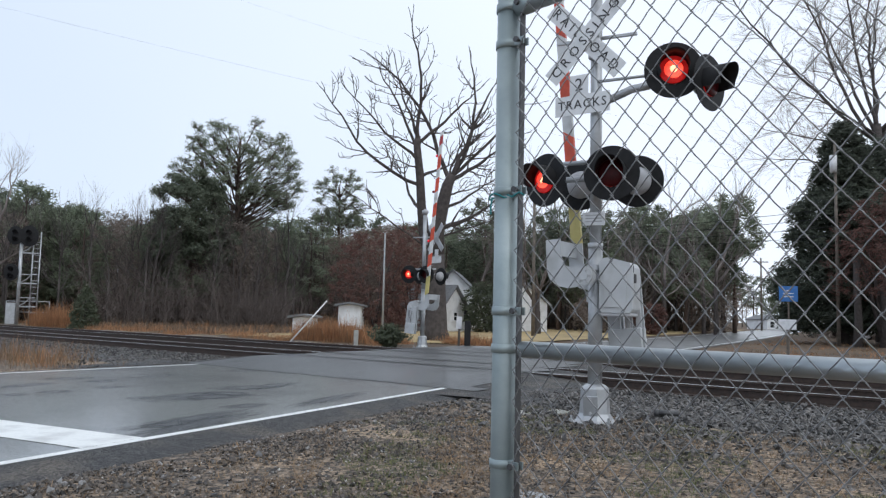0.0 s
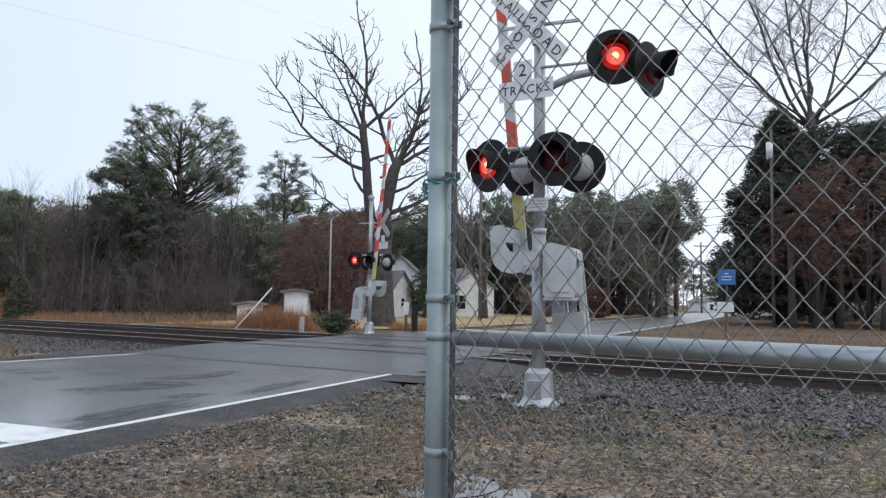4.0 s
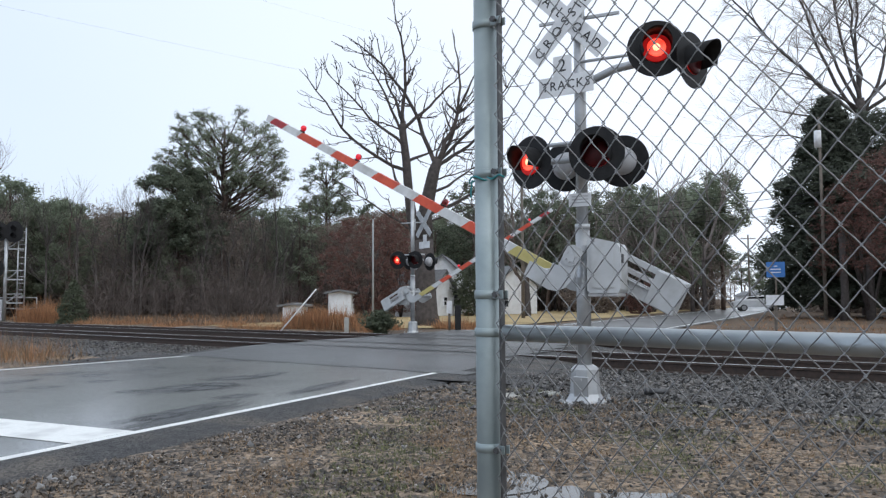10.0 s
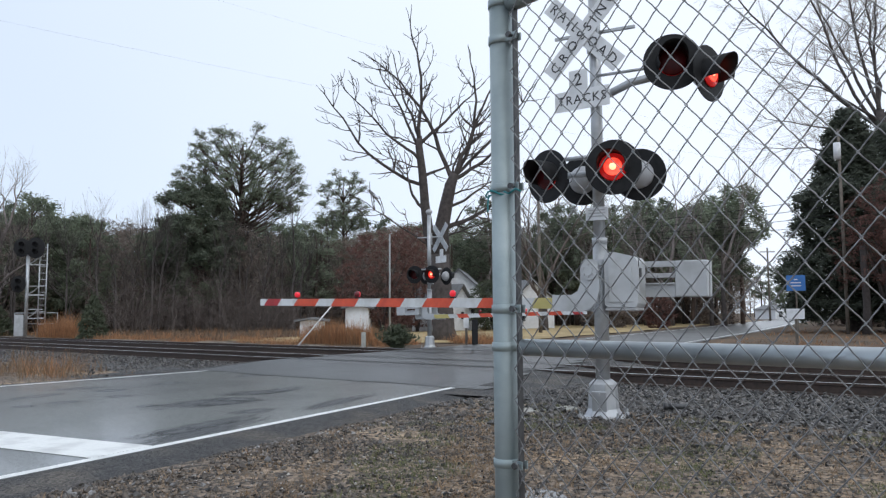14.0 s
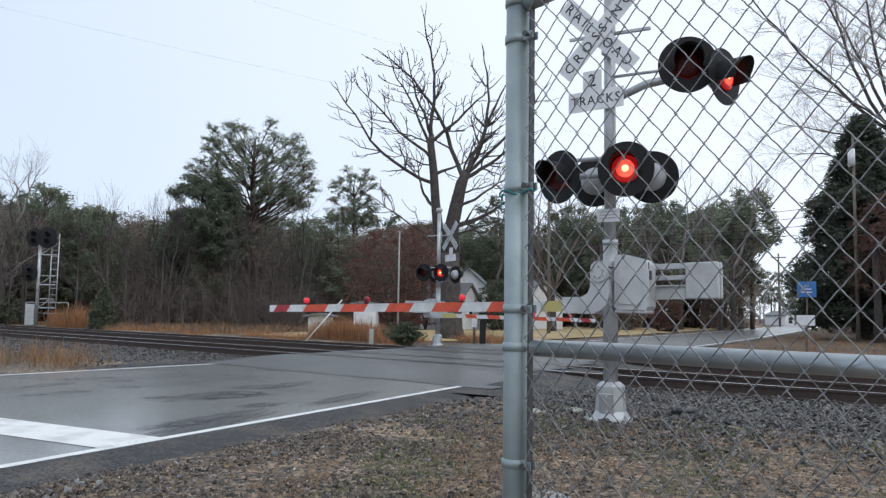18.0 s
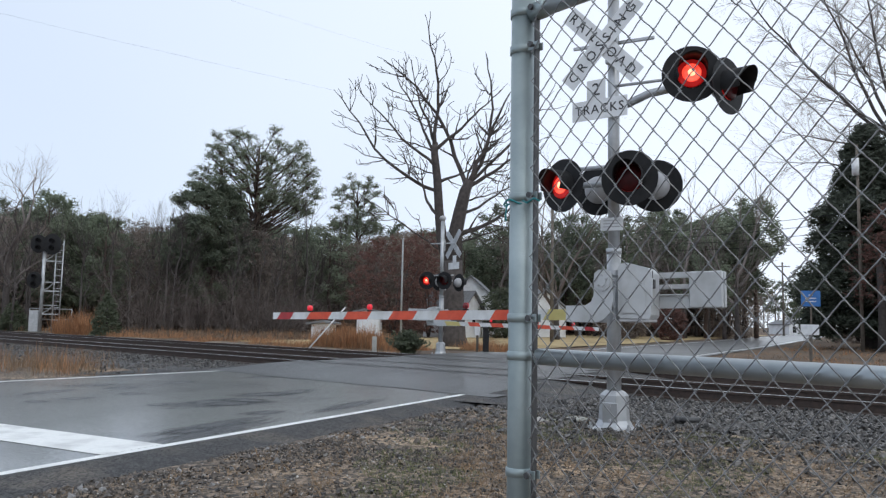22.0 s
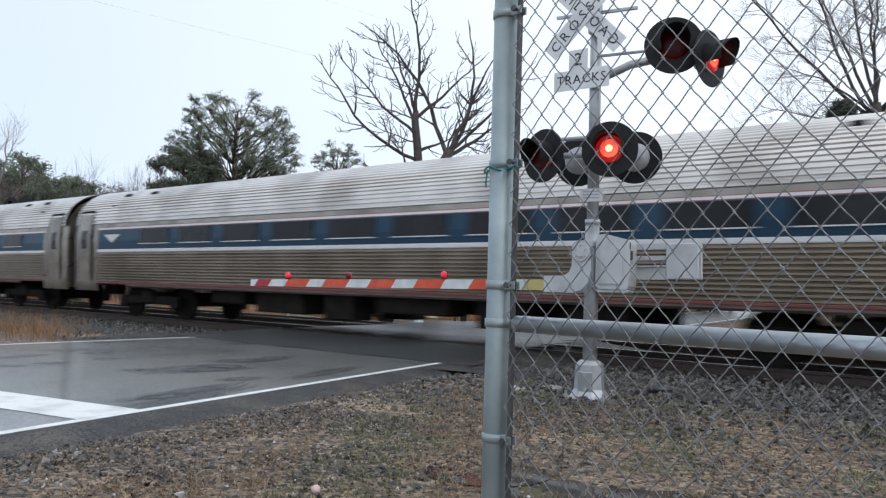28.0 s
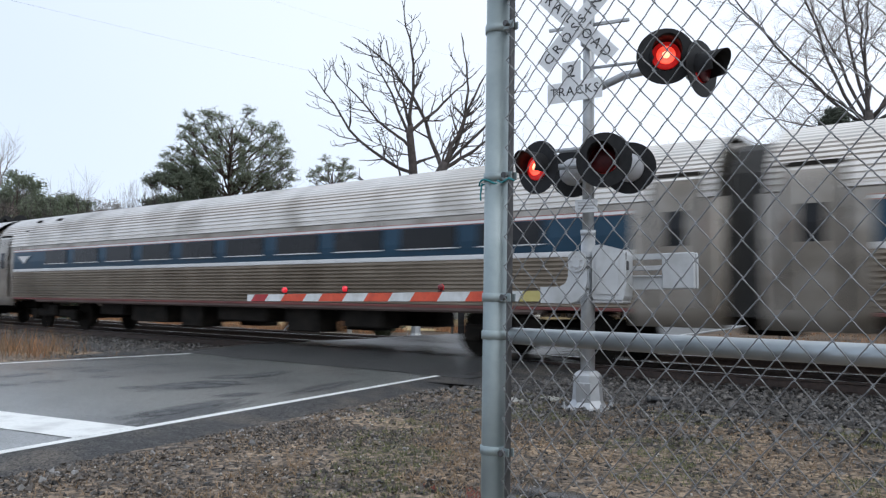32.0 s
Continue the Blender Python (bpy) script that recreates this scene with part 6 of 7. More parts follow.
def domed_pine(name, p, height, wide, lo, seed, label, mat, lobes=34, r0=0.4, group="", per=20, size=0.3, blades_n=15, twigs=True, root_lo=0.45):
    """A pine whose fanned limbs end in small clouds of needles on a domed shell, with sky between them."""
    rng = random.Random(seed)
    tree = empty(name, Matrix.Translation(p), label, "tree", group)
    pts = [Vector((0.3 * noise.noise((i * 0.7, seed, 0)), 0.2 * noise.noise((i * 0.7, 0, seed)), -0.2 + height * 0.9 * i / 8)) for i in range(9)]
    part("trunk", Build().path(pts, [r0 * (1.12 - i / 8.6) for i in range(9)], 9), PINEBARK, tree, "straight reddish bark trunk", True)
    limbs, crown = Build(), Build()
    up, mid_z = (height - lo) * 0.68, lo + (height - lo) * 0.32
    down = mid_z - lo
    for k in range(lobes):
        a = k * 2.399 + rng.uniform(-0.3, 0.3)
        e = math.asin(-0.55 + 1.5 * (k + 0.5) / lobes)
        lump = 1 + 0.16 * noise.noise((math.cos(a) * 1.9 + seed, math.sin(a) * 1.9, e * 2.2))
        far = (rng.uniform(0.84, 1.0) if rng.random() < 0.72 else rng.uniform(0.4, 0.8)) * lump
        round_off = math.cos(e) ** (0.85 if e > 0 else 1.0) * wide / 2 * far
        c = Vector((math.cos(a) * round_off, math.sin(a) * round_off, mid_z + math.sin(e) * (up if e > 0 else down) * min(far, 0.97)))
        reach = c.xy.length
        at = min(height * 0.8, max(height * root_lo * rng.uniform(0.85, 1.1), c.z - reach * rng.uniform(0.55, 1.1)))
        i = max(0, min(7, int((at + 0.2) / (height * 0.9) * 8)))
        root = pts[i].lerp(pts[i + 1], max(0.0, min(1.0, (at - pts[i].z) / (pts[i + 1].z - pts[i].z))))
        rr = r0 * (0.1 + 0.14 * rng.random())
        m1 = root.lerp(c, 0.4) + Vector((rng.gauss(0, 0.15), rng.gauss(0, 0.15), -0.05 * reach))
        m2 = root.lerp(c, 0.75) + Vector((rng.gauss(0, 0.2), rng.gauss(0, 0.2), -0.03 * reach))
        limbs.path([root, m1, m2, c], [rr, rr * 0.75, rr * 0.5, rr * 0.22], 5)
        lr = max(0.55, wide * 0.085) * rng.uniform(0.7, 1.25)
        for j in range(per):
            v = Vector((rng.gauss(0, 1), rng.gauss(0, 1), rng.gauss(0.2, 0.6))).normalized() * lr * rng.uniform(0.35, 1.0)
            q = c + Vector((v.x, v.y, v.z * 0.75)) if j % 3 else m2.lerp(c, rng.random()) + v * 0.8
            if twigs:
                limbs.path([m2.lerp(c, rng.uniform(0.3, 1.0)), q], [0.02, 0.01], 3)
            tuft(crown, rng, q, size * 1.4 * rng.uniform(0.7, 1.2), blades_n, 0.6, size, 0.5)
    part("bough", limbs, PINEBARK, tree, "crooked brown boughs", True)
    part("crown", crown, mat, tree, "clouds of green needles with sky between")
    return tree


def leafy_mass(name, p, w, h, seed, label, mat, n=260, size=0.5, stem=True, cone=False, group="", category="shrub", low=0.1, slim=0.75, blades_n=14):
    rng = random.Random(seed)
    ob = empty(name, Matrix.Translation(p), label, category, group)
    st = Build()
    for k in range(6 if not cone else 1):
        a = rng.uniform(0, 6.28)
        e = Vector((math.cos(a) * w * 0.3, math.sin(a) * w * 0.3, h * 0.8)) if not cone else Vector((0, 0, h * 0.92))
        st.path([Vector((0, 0, -0.15)), e * 0.5 + Vector((0, 0, 0.1 * h)), e], [0.03 * h * (1 if cone else 0.35), 0.02 * h * (1 if cone else 0.3), 0.012], 6)
    part("stem" if not cone else "trunk", st, BARK, ob, "", True)
    b = Build()
    for k in range(n):
        if cone:
            u = rng.random() ** 0.7
            z = h * (low + (1 - low) * (1 - u))
            r = w / 2 * (0.05 + 0.95 * min(1.0, u * 1.35) ** 0.8) * (0.72 + 0.38 * rng.random()) * (0.85 + 0.3 * noise.noise((z * 0.7, seed, 0)))
            if rng.random() < 0.25:
                r *= rng.random()
        else:
            z = h * (low + (1 - low) * rng.random())
            u = (z / h - 0.5) * 2
            r = w / 2 * math.sqrt(max(0.05, 1 - u * u * 0.8)) * (0.55 + 0.5 * rng.random())
        a = rng.uniform(0, 6.28)
        tuft(b, rng, Vector((r * math.cos(a), r * math.sin(a), z)), size * rng.uniform(0.6, 1.3), blades_n, 0.7, size * 0.9, slim)
    part("crown" if cone else "foliage", b, mat, ob)
    return ob


def brush_mesh(seed, h, w, mat):
    """Fine leafless brush, a thicket of thin stems."""
    rng = random.Random(seed)
    b = Build()
    for k in range(22):
        a, r = rng.uniform(0, 6.28), w / 2 * math.sqrt(rng.random())
        p = Vector((r * math.cos(a), r * math.sin(a), 0))
        limb(b, rng, p, Vector((rng.gauss(0, 0.35), rng.gauss(0, 0.35), 1)).normalized(), h * rng.uniform(0.15, 0.6), 0.028, 2, 4, 0.5, 0.24, 5, None, (4, 6), 0.06, (0.3, 1.0), (0.5, 0.9))
    return b.mesh("brush", mat)


def swept(b, rng, p, lean0, lean1, length, r, depth, twist=0.1, steps=9, end=0.28):
    """A limb that sweeps from one lean to another (degrees from upright, to the right positive); gives its points."""
    pts, rs, q = [p.copy()], [r], p.copy()
    side = rng.uniform(-depth, depth)
    for i in range(steps):
        u = (i + 0.5) / steps
        la = radians(lean0 + (lean1 - lean0) * u) + rng.gauss(0, twist)
        q = q + Vector((math.sin(la), side + rng.gauss(0, twist), math.cos(la))).normalized() * length / steps
        pts.append(q.copy())
        rs.append(max(0.012, r * (1 - (1 - end) * (i + 1) / steps)))
    b.path(pts, rs, 7)
    return pts, rs


def forked_tree(p):
    """The old hardwood by the crossing: two heavy stems; limbs by stem height, first and last lean, length, radius."""
    rng = random.Random(5)
    tree = empty("bare_tree", Matrix.Translation(p), "large leafless dying hardwood with two heavy stems", "tree")
    left = [Vector((-0.2, 0, 3.4)), Vector((-0.62, 0.05, 5.0)), Vector((-0.76, 0, 6.2)), Vector((-0.86, -0.1, 7.6)), Vector((-1.02, -0.1, 8.9)), Vector((-1.0, 0, 9.4))]
    right = [Vector((0.05, 0, 3.4)), Vector((-0.02, 0, 5.0)), Vector((0.22, -0.1, 6.2)), Vector((0.42, -0.15, 7.1)), Vector((0.62, -0.1, 7.6))]
    tb = Build()
    tb.path([Vector((0.1, 0, -0.2)), Vector((0.06, 0, 0.5)), Vector((0, 0, 2.2)), Vector((-0.08, 0, 3.9))], [0.72, 0.52, 0.46, 0.46], 12)
    tb.path(left, [0.3, 0.25, 0.21, 0.19, 0.17, 0.13], 10)
    tb.path(right, [0.36, 0.34, 0.3, 0.26, 0.2], 10)
    part("trunk", tb, BARK, tree, "grey-brown forked trunk", True)
    from_left = ((9.3, -22, -12, 3.7, 0.085), (9.0, 48, 40, 3.9, 0.1), (9.2, 10, -14, 5.3, 0.11), (7.1, -66, -24, 6.9, 0.1), (8.2, -56, -42, 4.6, 0.085), (8.6, -20, -24, 4.6, 0.09), (8.9, -60, -78, 2.3, 0.05), (5.9, -46, 4, 2.2, 0.1), (7.9, -84, -60, 2.0, 0.045), (7.5, 76, 60, 1.6, 0.1))
    from_right = ((7.3, -18, -50, 7.3, 0.13), (7.4, 24, 20, 5.0, 0.13), (7.2, 30, -16, 6.3, 0.12), (7.1, 52, 56, 3.6, 0.13), (6.0, 66, 58, 2.9, 0.09), (5.1, 72, 48, 3.0, 0.15), (6.6, 70, 78, 1.9, 0.06), (7.5, 44, 34, 5.4, 0.1), (7.0, 10, 26, 3.0, 0.07))
    low = ((4.3, -62, -50, 4.0, 0.06), (4.6, 80, 64, 3.4, 0.07))
    crown = Build()
    for stem, plan in ((left, from_left), (right, from_right), (left, low)):
        for z, a0, a1, length, r in plan:
            at = stem[-1]
            for a, c in zip(stem, stem[1:]):
                if a.z <= z <= c.z:
                    at = a.lerp(c, (z - a.z) / (c.z - a.z))
            pts, rs = swept(crown, rng, at, a0, a1, length, r * 0.88, 0.25)
            for k in range(int(2 + length * 1.5)):
                i = rng.randint(2, len(pts) - 2)
                main = math.degrees(math.atan2(pts[i + 1].x - pts[i].x, pts[i + 1].z - pts[i].z))
                turn = rng.choice((-1, 1)) * rng.uniform(28, 62)
                sub, sr = swept(crown, rng, pts[i], main + turn, main + turn * rng.uniform(0.2, 0.8), rng.uniform(0.5, 1.0) * (0.5 + 0.24 * length), max(0.022, rs[i] * 0.52), 0.7, 0.13, 6)
                for j in range(rng.randint(1, 3)):
                    n = rng.randint(2, 5)
                    swept(crown, rng, sub[n], main + turn + rng.uniform(-60, 60), main + rng.uniform(-40, 40), rng.uniform(0.3, 0.9), max(0.016, sr[n] * 0.6), 0.9, 0.16, 4, 0.4)
            tip, last = pts[-1], a1
            for k in range(2):
                swept(crown, rng, tip, last + rng.uniform(-35, 35), last + rng.uniform(-20, 20), rng.uniform(0.5, 1.1), 0.024, 0.5, 0.1, 4, 0.45)
    part("crown", crown, BARK, tree, "leafless crooked branches with broken ends")


def fan_tree(p, height, fork, seed, label, leans, wide_low, r0=0.34):
    """A tall tree whose stems fan from one fork and end in fine twigs."""
    rng = random.Random(seed)
    tree = empty("bare_tree", Matrix.Translation(p), label, "tree")
    stems, twigs = Build(), Build()
    trunk = [Vector((0, 0, -0.2)), Vector((0.1, 0, fork * 0.4)), Vector((0.25, 0, fork * 0.8)), Vector((0, 0, fork))]
    part("trunk", Build().path(trunk, [r0 * 1.3, r0, r0 * 0.9, r0 * 0.8], 12), BARK, tree, "grey-brown bark trunk", True)

    def clothe(pts, rs, first, spray):
        for i in range(first, len(pts) - 1):
            axis = (pts[i + 1] - pts[i]).normalized()
            for k in range(spray):
                side = axis.orthogonal().normalized()
                side.rotate(Matrix.Rotation(rng.uniform(0, 6.28), 3, axis))
                a = rng.uniform(0.5, 1.1)
                d = (axis * math.cos(a) + side * math.sin(a)).normalized()
                limb(twigs, rng, pts[i].lerp(pts[i + 1], rng.random()), d, rng.uniform(1.3, 2.6), max(0.02, rs[i] * 0.35), 2, 4, 0.5, 0.13, 6, None, (4, 5), 0.03, (0.3, 0.75), (0.45, 0.7))

    for lean in leans:
        start = trunk[2].lerp(trunk[3], rng.uniform(0.3, 1.0))
        length = (height - start.z) / max(0.5, math.cos(radians(lean * 0.8)))
        pts, rs = swept(stems, rng, start, lean, lean * 0.3, length * rng.uniform(0.85, 1.05), r0 * 0.4, 0.4, 0.1, 11, 0.13)
        clothe(pts, rs, 3, 4)
    for lean, drop, length, z in wide_low:
        start = trunk[1].lerp(trunk[3], z)
        pts, rs = swept(stems, rng, start, lean, drop, length, r0 * 0.3, 0.4, 0.09, 9, 0.16)
        clothe(pts, rs, 2, 3)
    part("stem", stems, BARK, tree, "fanned grey stems", True)
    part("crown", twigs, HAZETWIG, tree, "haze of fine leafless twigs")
    return tree


def build_trees():
    domed_pine("pine_tree", bearing(-15.5, 70), 18.4, 11.0, 9.0, 11, "tall pine with a broad rounded open crown", NEEDLE, 112, 0.42, "", 24, 0.19, 15)
    domed_pine("pine_tree", bearing(-8.1, 76), 15.7, 5.2, 8.6, 12, "slender pine behind the bare tree", NEEDLE, 64, 0.24, "", 17, 0.17, 14)
    domed_pine("pine_tree", bearing(-18.6, 67), 13.2, 7.2, 3.6, 13, "dark pine standing before the tall one", DARKNEEDLE, 90, 0.3, "", 26, 0.3)
    forked_tree(bearing(-0.75, 35))
    fan_tree(bearing(29.5, 60), 29.0, 15.0, 25, "tall leafless tree fanning out over the cedars", (-46, -30, -19, -9, 3, 14, 27, 42, 58), ((-62, -84, 8.5, 0.9), (-50, -78, 8.0, 0.7), (-58, -100, 9.0, 0.5), (60, 82, 7.0, 0.8)))
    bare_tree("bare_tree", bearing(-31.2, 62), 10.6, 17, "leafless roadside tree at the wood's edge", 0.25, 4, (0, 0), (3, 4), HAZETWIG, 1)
    bare_tree("bare_tree", bearing(6.8, 55), 11.5, 19, "thin dark leafless tree behind the houses", 0.22, 4, (0, 0), (4, 4), TWIG, 2, 0.2, 0.25)
    # conifers by the road
    leafy_mass("cedar_tree", bearing(27.5, 51), 8.6, 13.2, 41, "dark dense red cedar with a pointed top", CEDAR, 3400, 0.34, True, True, "", "tree", 0.06, 0.55, 18)
    leafy_mass("cedar_tree", bearing(30.8, 55), 9.6, 12.6, 42, "dark dense red cedar with a rounded top", CEDAR, 2600, 0.36, True, False, "", "tree", 0.14, 0.55, 18)
    leafy_mass("cedar_tree", bearing(35.2, 54), 11.0, 12.4, 47, "dark dense red cedar with a rounded top", CEDAR, 2600, 0.36, True, False, "", "tree", 0.14, 0.55, 18)
    leafy_mass("oak_tree", bearing(32.6, 45), 7.6, 8.8, 43, "oak holding its rusty brown leaves", RUSTLEAF, 900, 0.24, True, False, "", "tree", 0.3, 0.4)
    leafy_mass("oak_tree", bearing(29.6, 46), 5.6, 7.6, 46, "oak holding its rusty brown leaves", RUSTLEAF, 520, 0.22, True, False, "", "tree", 0.32, 0.4)
    for a, d in ((28.1, 45.5), (29.6, 46), (31.0, 47), (33.6, 44.5)):
        tk = empty("tree_trunk", Matrix.Translation(bearing(a, d)), "dark bare trunk under the evergreen canopy", "tree", "trunks under the cedars")
        part("bole", Build().path([Vector((0, 0, -0.2)), Vector((0.06, 0, 1.5)), Vector((0.0, 0, 4.6))], [0.26, 0.19, 0.16], 9), BARK, tk, "", True)
    leafy_mass("oak_tree", bearing(-5.2, 52), 6.4, 6.6, 44, "low oak holding its rusty red leaves", RUSTLEAF, 700, 0.25, True, False, "", "tree", 0.06, 0.4)
    leafy_mass("oak_tree", bearing(-2.6, 55), 4.5, 7.4, 45, "low oak holding its rusty red leaves", RUSTLEAF, 560, 0.25, True, False, "", "tree", 0.06, 0.4)
    # the wood: a few kinds, repeated
    rng = random.Random(77)
    spec = ((12.0, 5.4, 1.0, NEEDLE), (12.5, 4.8, 3.5, DARKNEEDLE), (13.5, 4.2, 6.5, NEEDLE))
    kinds = [domed_pine("wood_pine", bearing(-33 + 2 * k, 84), h, w, lo, 60 + k, "dark pine in the wood's edge", mt, 30, 0.2, "trees of the wood", 13, 0.42, 9, False) for k, (h, w, lo, mt) in enumerate(spec)]
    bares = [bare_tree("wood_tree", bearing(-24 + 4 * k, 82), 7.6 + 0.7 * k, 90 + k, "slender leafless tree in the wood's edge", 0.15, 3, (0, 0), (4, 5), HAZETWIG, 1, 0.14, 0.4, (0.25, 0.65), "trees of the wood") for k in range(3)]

    def plant(src, a, dist, tall=1.0):
        copy_thing(src, Matrix.Translation(bearing(a, dist, -0.05)) @ Matrix.Rotation(rng.uniform(0, 6.28), 4, "Z") @ Matrix.Scale(rng.uniform(0.86, 1.1) * tall, 4))

    for k in range(16):
        plant(kinds[0], -37 + 8.0 * (k + rng.random()) / 16, rng.uniform(74, 90), 0.84)
    for k in range(12):
        plant(kinds[0], -29.8 + 4.0 * (k + rng.random()) / 12, rng.uniform(70, 78), 0.92)
    for k in range(20):
        a = (-29.5, -21.6, -13.6)[k % 3] + 4.2 * rng.random()
        plant(kinds[0], a, rng.uniform(65, 74), rng.uniform(0.6, 0.85))
    for k in range(26):
        plant(rng.choice(bares) if k % 6 else kinds[2], -26 + 5.5 * (k + rng.random()) / 26, rng.uniform(74, 95), 0.76)
    for k in range(18):
        plant(kinds[k % 2], -22 + 6.5 * (k + rng.random()) / 18, rng.uniform(74, 95), 0.86)
    for k in range(30):
        plant(rng.choice(kinds) if k % 4 else rng.choice(bares), -16 + 18 * (k + rng.random()) / 30, rng.uniform(78, 98), 0.9)
    for k in range(56):
        a = 2 + 17.9 * (k + rng.random()) / 56
        plant(rng.choice(kinds[:2] + bares[:1]) if k % 3 else rng.choice(bares), a, rng.uniform(72, 100))
    for k in range(16):
        plant(kinds[1 + k % 2], 12.5 + 8.3 * (k + rng.random()) / 16, rng.uniform(82, 100), 1.08)
    for k in range(14):
        plant(rng.choice(bares), 5 + 15 * (k + rng.random()) / 14, rng.uniform(72, 90), 1.35)
    for k in range(26):
        plant(rng.choice(bares + bares + kinds), 20.0 + 9.5 * (k + rng.random()) / 26, rng.uniform(170, 260))
    poles = [bare_tree("wood_tree", bearing(-30 + 9 * k, 63), 6.6 + 0.6 * k, 140 + k, "slender dark trunk at the wood's edge", 0.11, 3, (0.2 * k, 0), (4, 5), BARK, 1, 0.1, 0.62, (0.3, 0.7), "trees of the wood") for k in range(3)]
    for k in range(24):
        plant(poles[k % 3], -34 + 25 * (k + rng.random()) / 24, rng.uniform(58, 68), 0.88)
    # undergrowth at the foot of the wood
    meshes = [brush_mesh(200 + k, 2.6 + 1.2 * k, 4.0, TWIG) for k in range(3)]
    for k in range(22):
        a = -25 + 17 * (k + rng.random()) / 22
        th = empty("thicket", Matrix.Translation(bearing(a, rng.uniform(56, 72), -0.1)) @ Matrix.Rotation(rng.uniform(0, 6.28), 4, "Z"), "leafless brown thicket at the wood's foot", "thicket", "thickets of the wood")
        tagged(part("brush", rng.choice(meshes), None, th), kind="stuff")
    first = leafy_mass("undergrowth", bearing(-30, 82), 7.0, 8.6, 300, "dense brown undergrowth in the wood", BROWNLEAF, 320, 0.55, True, False, "undergrowth of the wood", "undergrowth", 0.0, 0.25, 9)
    for k in range(52):
        a = -36 + 34 * (k + rng.random()) / 52
        green = -30 < a < -26 or -22 < a < -17.5 or -13.5 < a < -9
        plant(first, a, rng.uniform(80, 90) if green else rng.uniform(66, 84), 0.8 if green else 1.0)
    for k in range(16):
        plant(first, 26 + 15 * (k + rng.random()) / 16, rng.uniform(66, 84))
    for k in range(26):
        plant(first, 3 + 16.8 * (k + rng.random()) / 26, rng.uniform(84, 104))
    wall = leafy_mass("far_wood", bearing(-30, 99), 12.0, 13.0, 301, "grey-brown depth of the far wood", FARWOOD, 620, 0.8, True, False, "depth of the wood", "woods", 0.0, 0.22, 9)
    tall = leafy_mass("far_wood", bearing(-12, 101), 10.0, 13.0, 302, "grey-green depth of the far wood", DARKNEEDLE, 620, 0.6, True, False, "depth of the wood", "woods", 0.0, 0.5, 9)
    for k in range(34):
        plant(wall if k % 3 else tall, -38 + 64 * (k + rng.random()) / 34 if k < 28 else -38 + 40 * rng.random(), rng.uniform(97, 108), 0.93)
    # shrubs
    rng2 = random.Random(61)
    sh = empty("shrub", Matrix.Translation((-1.98, 27.6, -0.05)) @ Matrix.Scale(0.82, 4), "rounded wispy evergreen shrub beside the crossing", "shrub")
    b = Build()
    for k in range(520):
        a, t = rng2.uniform(0, 6.28), rng2.uniform(0, 0.95)
        d = Vector((math.cos(a) * math.sin(t), math.sin(a) * math.sin(t), math.cos(t)))
        st = Vector((rng2.gauss(0, 0.12), rng2.gauss(0, 0.12), 0))
        e = d.orthogonal().normalized() * 0.012
        tip = st + d * rng2.uniform(0.6, 1.12)
        b.add([st - e, st + e, tip + e * 0.3, tip - e * 0.3], [(0, 1, 2, 3)])
        tuft(b, rng2, st.lerp(tip, rng2.uniform(0.55, 1)), 0.1, 5, 1, 0.13)
    part("foliage", b, SHRUB, sh)
    leafy_mass("young_pine", bearing(-25.1, 49, -0.1), 1.9, 2.5, 52, "small young pine by the tracks", SHRUB, 260, 0.17, True, True, "", "shrub", 0.0)
    leafy_mass("young_pine", bearing(-30.7, 60, -0.1), 2.6, 2.0, 53, "small young pine by the tracks", SHRUB, 220, 0.17, True, True, "", "shrub", 0.0)
    leafy_mass("shrub", bearing(3.1, 56), 3.4, 3.6, 54, "dark evergreen shrub before the white house", SHRUB, 420, 0.25, True, False, "", "shrub", 0.0)
    leafy_mass("shrub", bearing(14.9, 62), 2.6, 2.4, 55, "rusty brown shrub on the lawn", RUSTLEAF, 200, 0.22, True, False, "", "shrub", 0.0)
    leafy_mass("shrub", bearing(11.5, 66), 5.0, 3.0, 56, "brown leafless shrub on the lawn", BROWNLEAF, 260, 0.3, True, False, "", "shrub", 0.0)


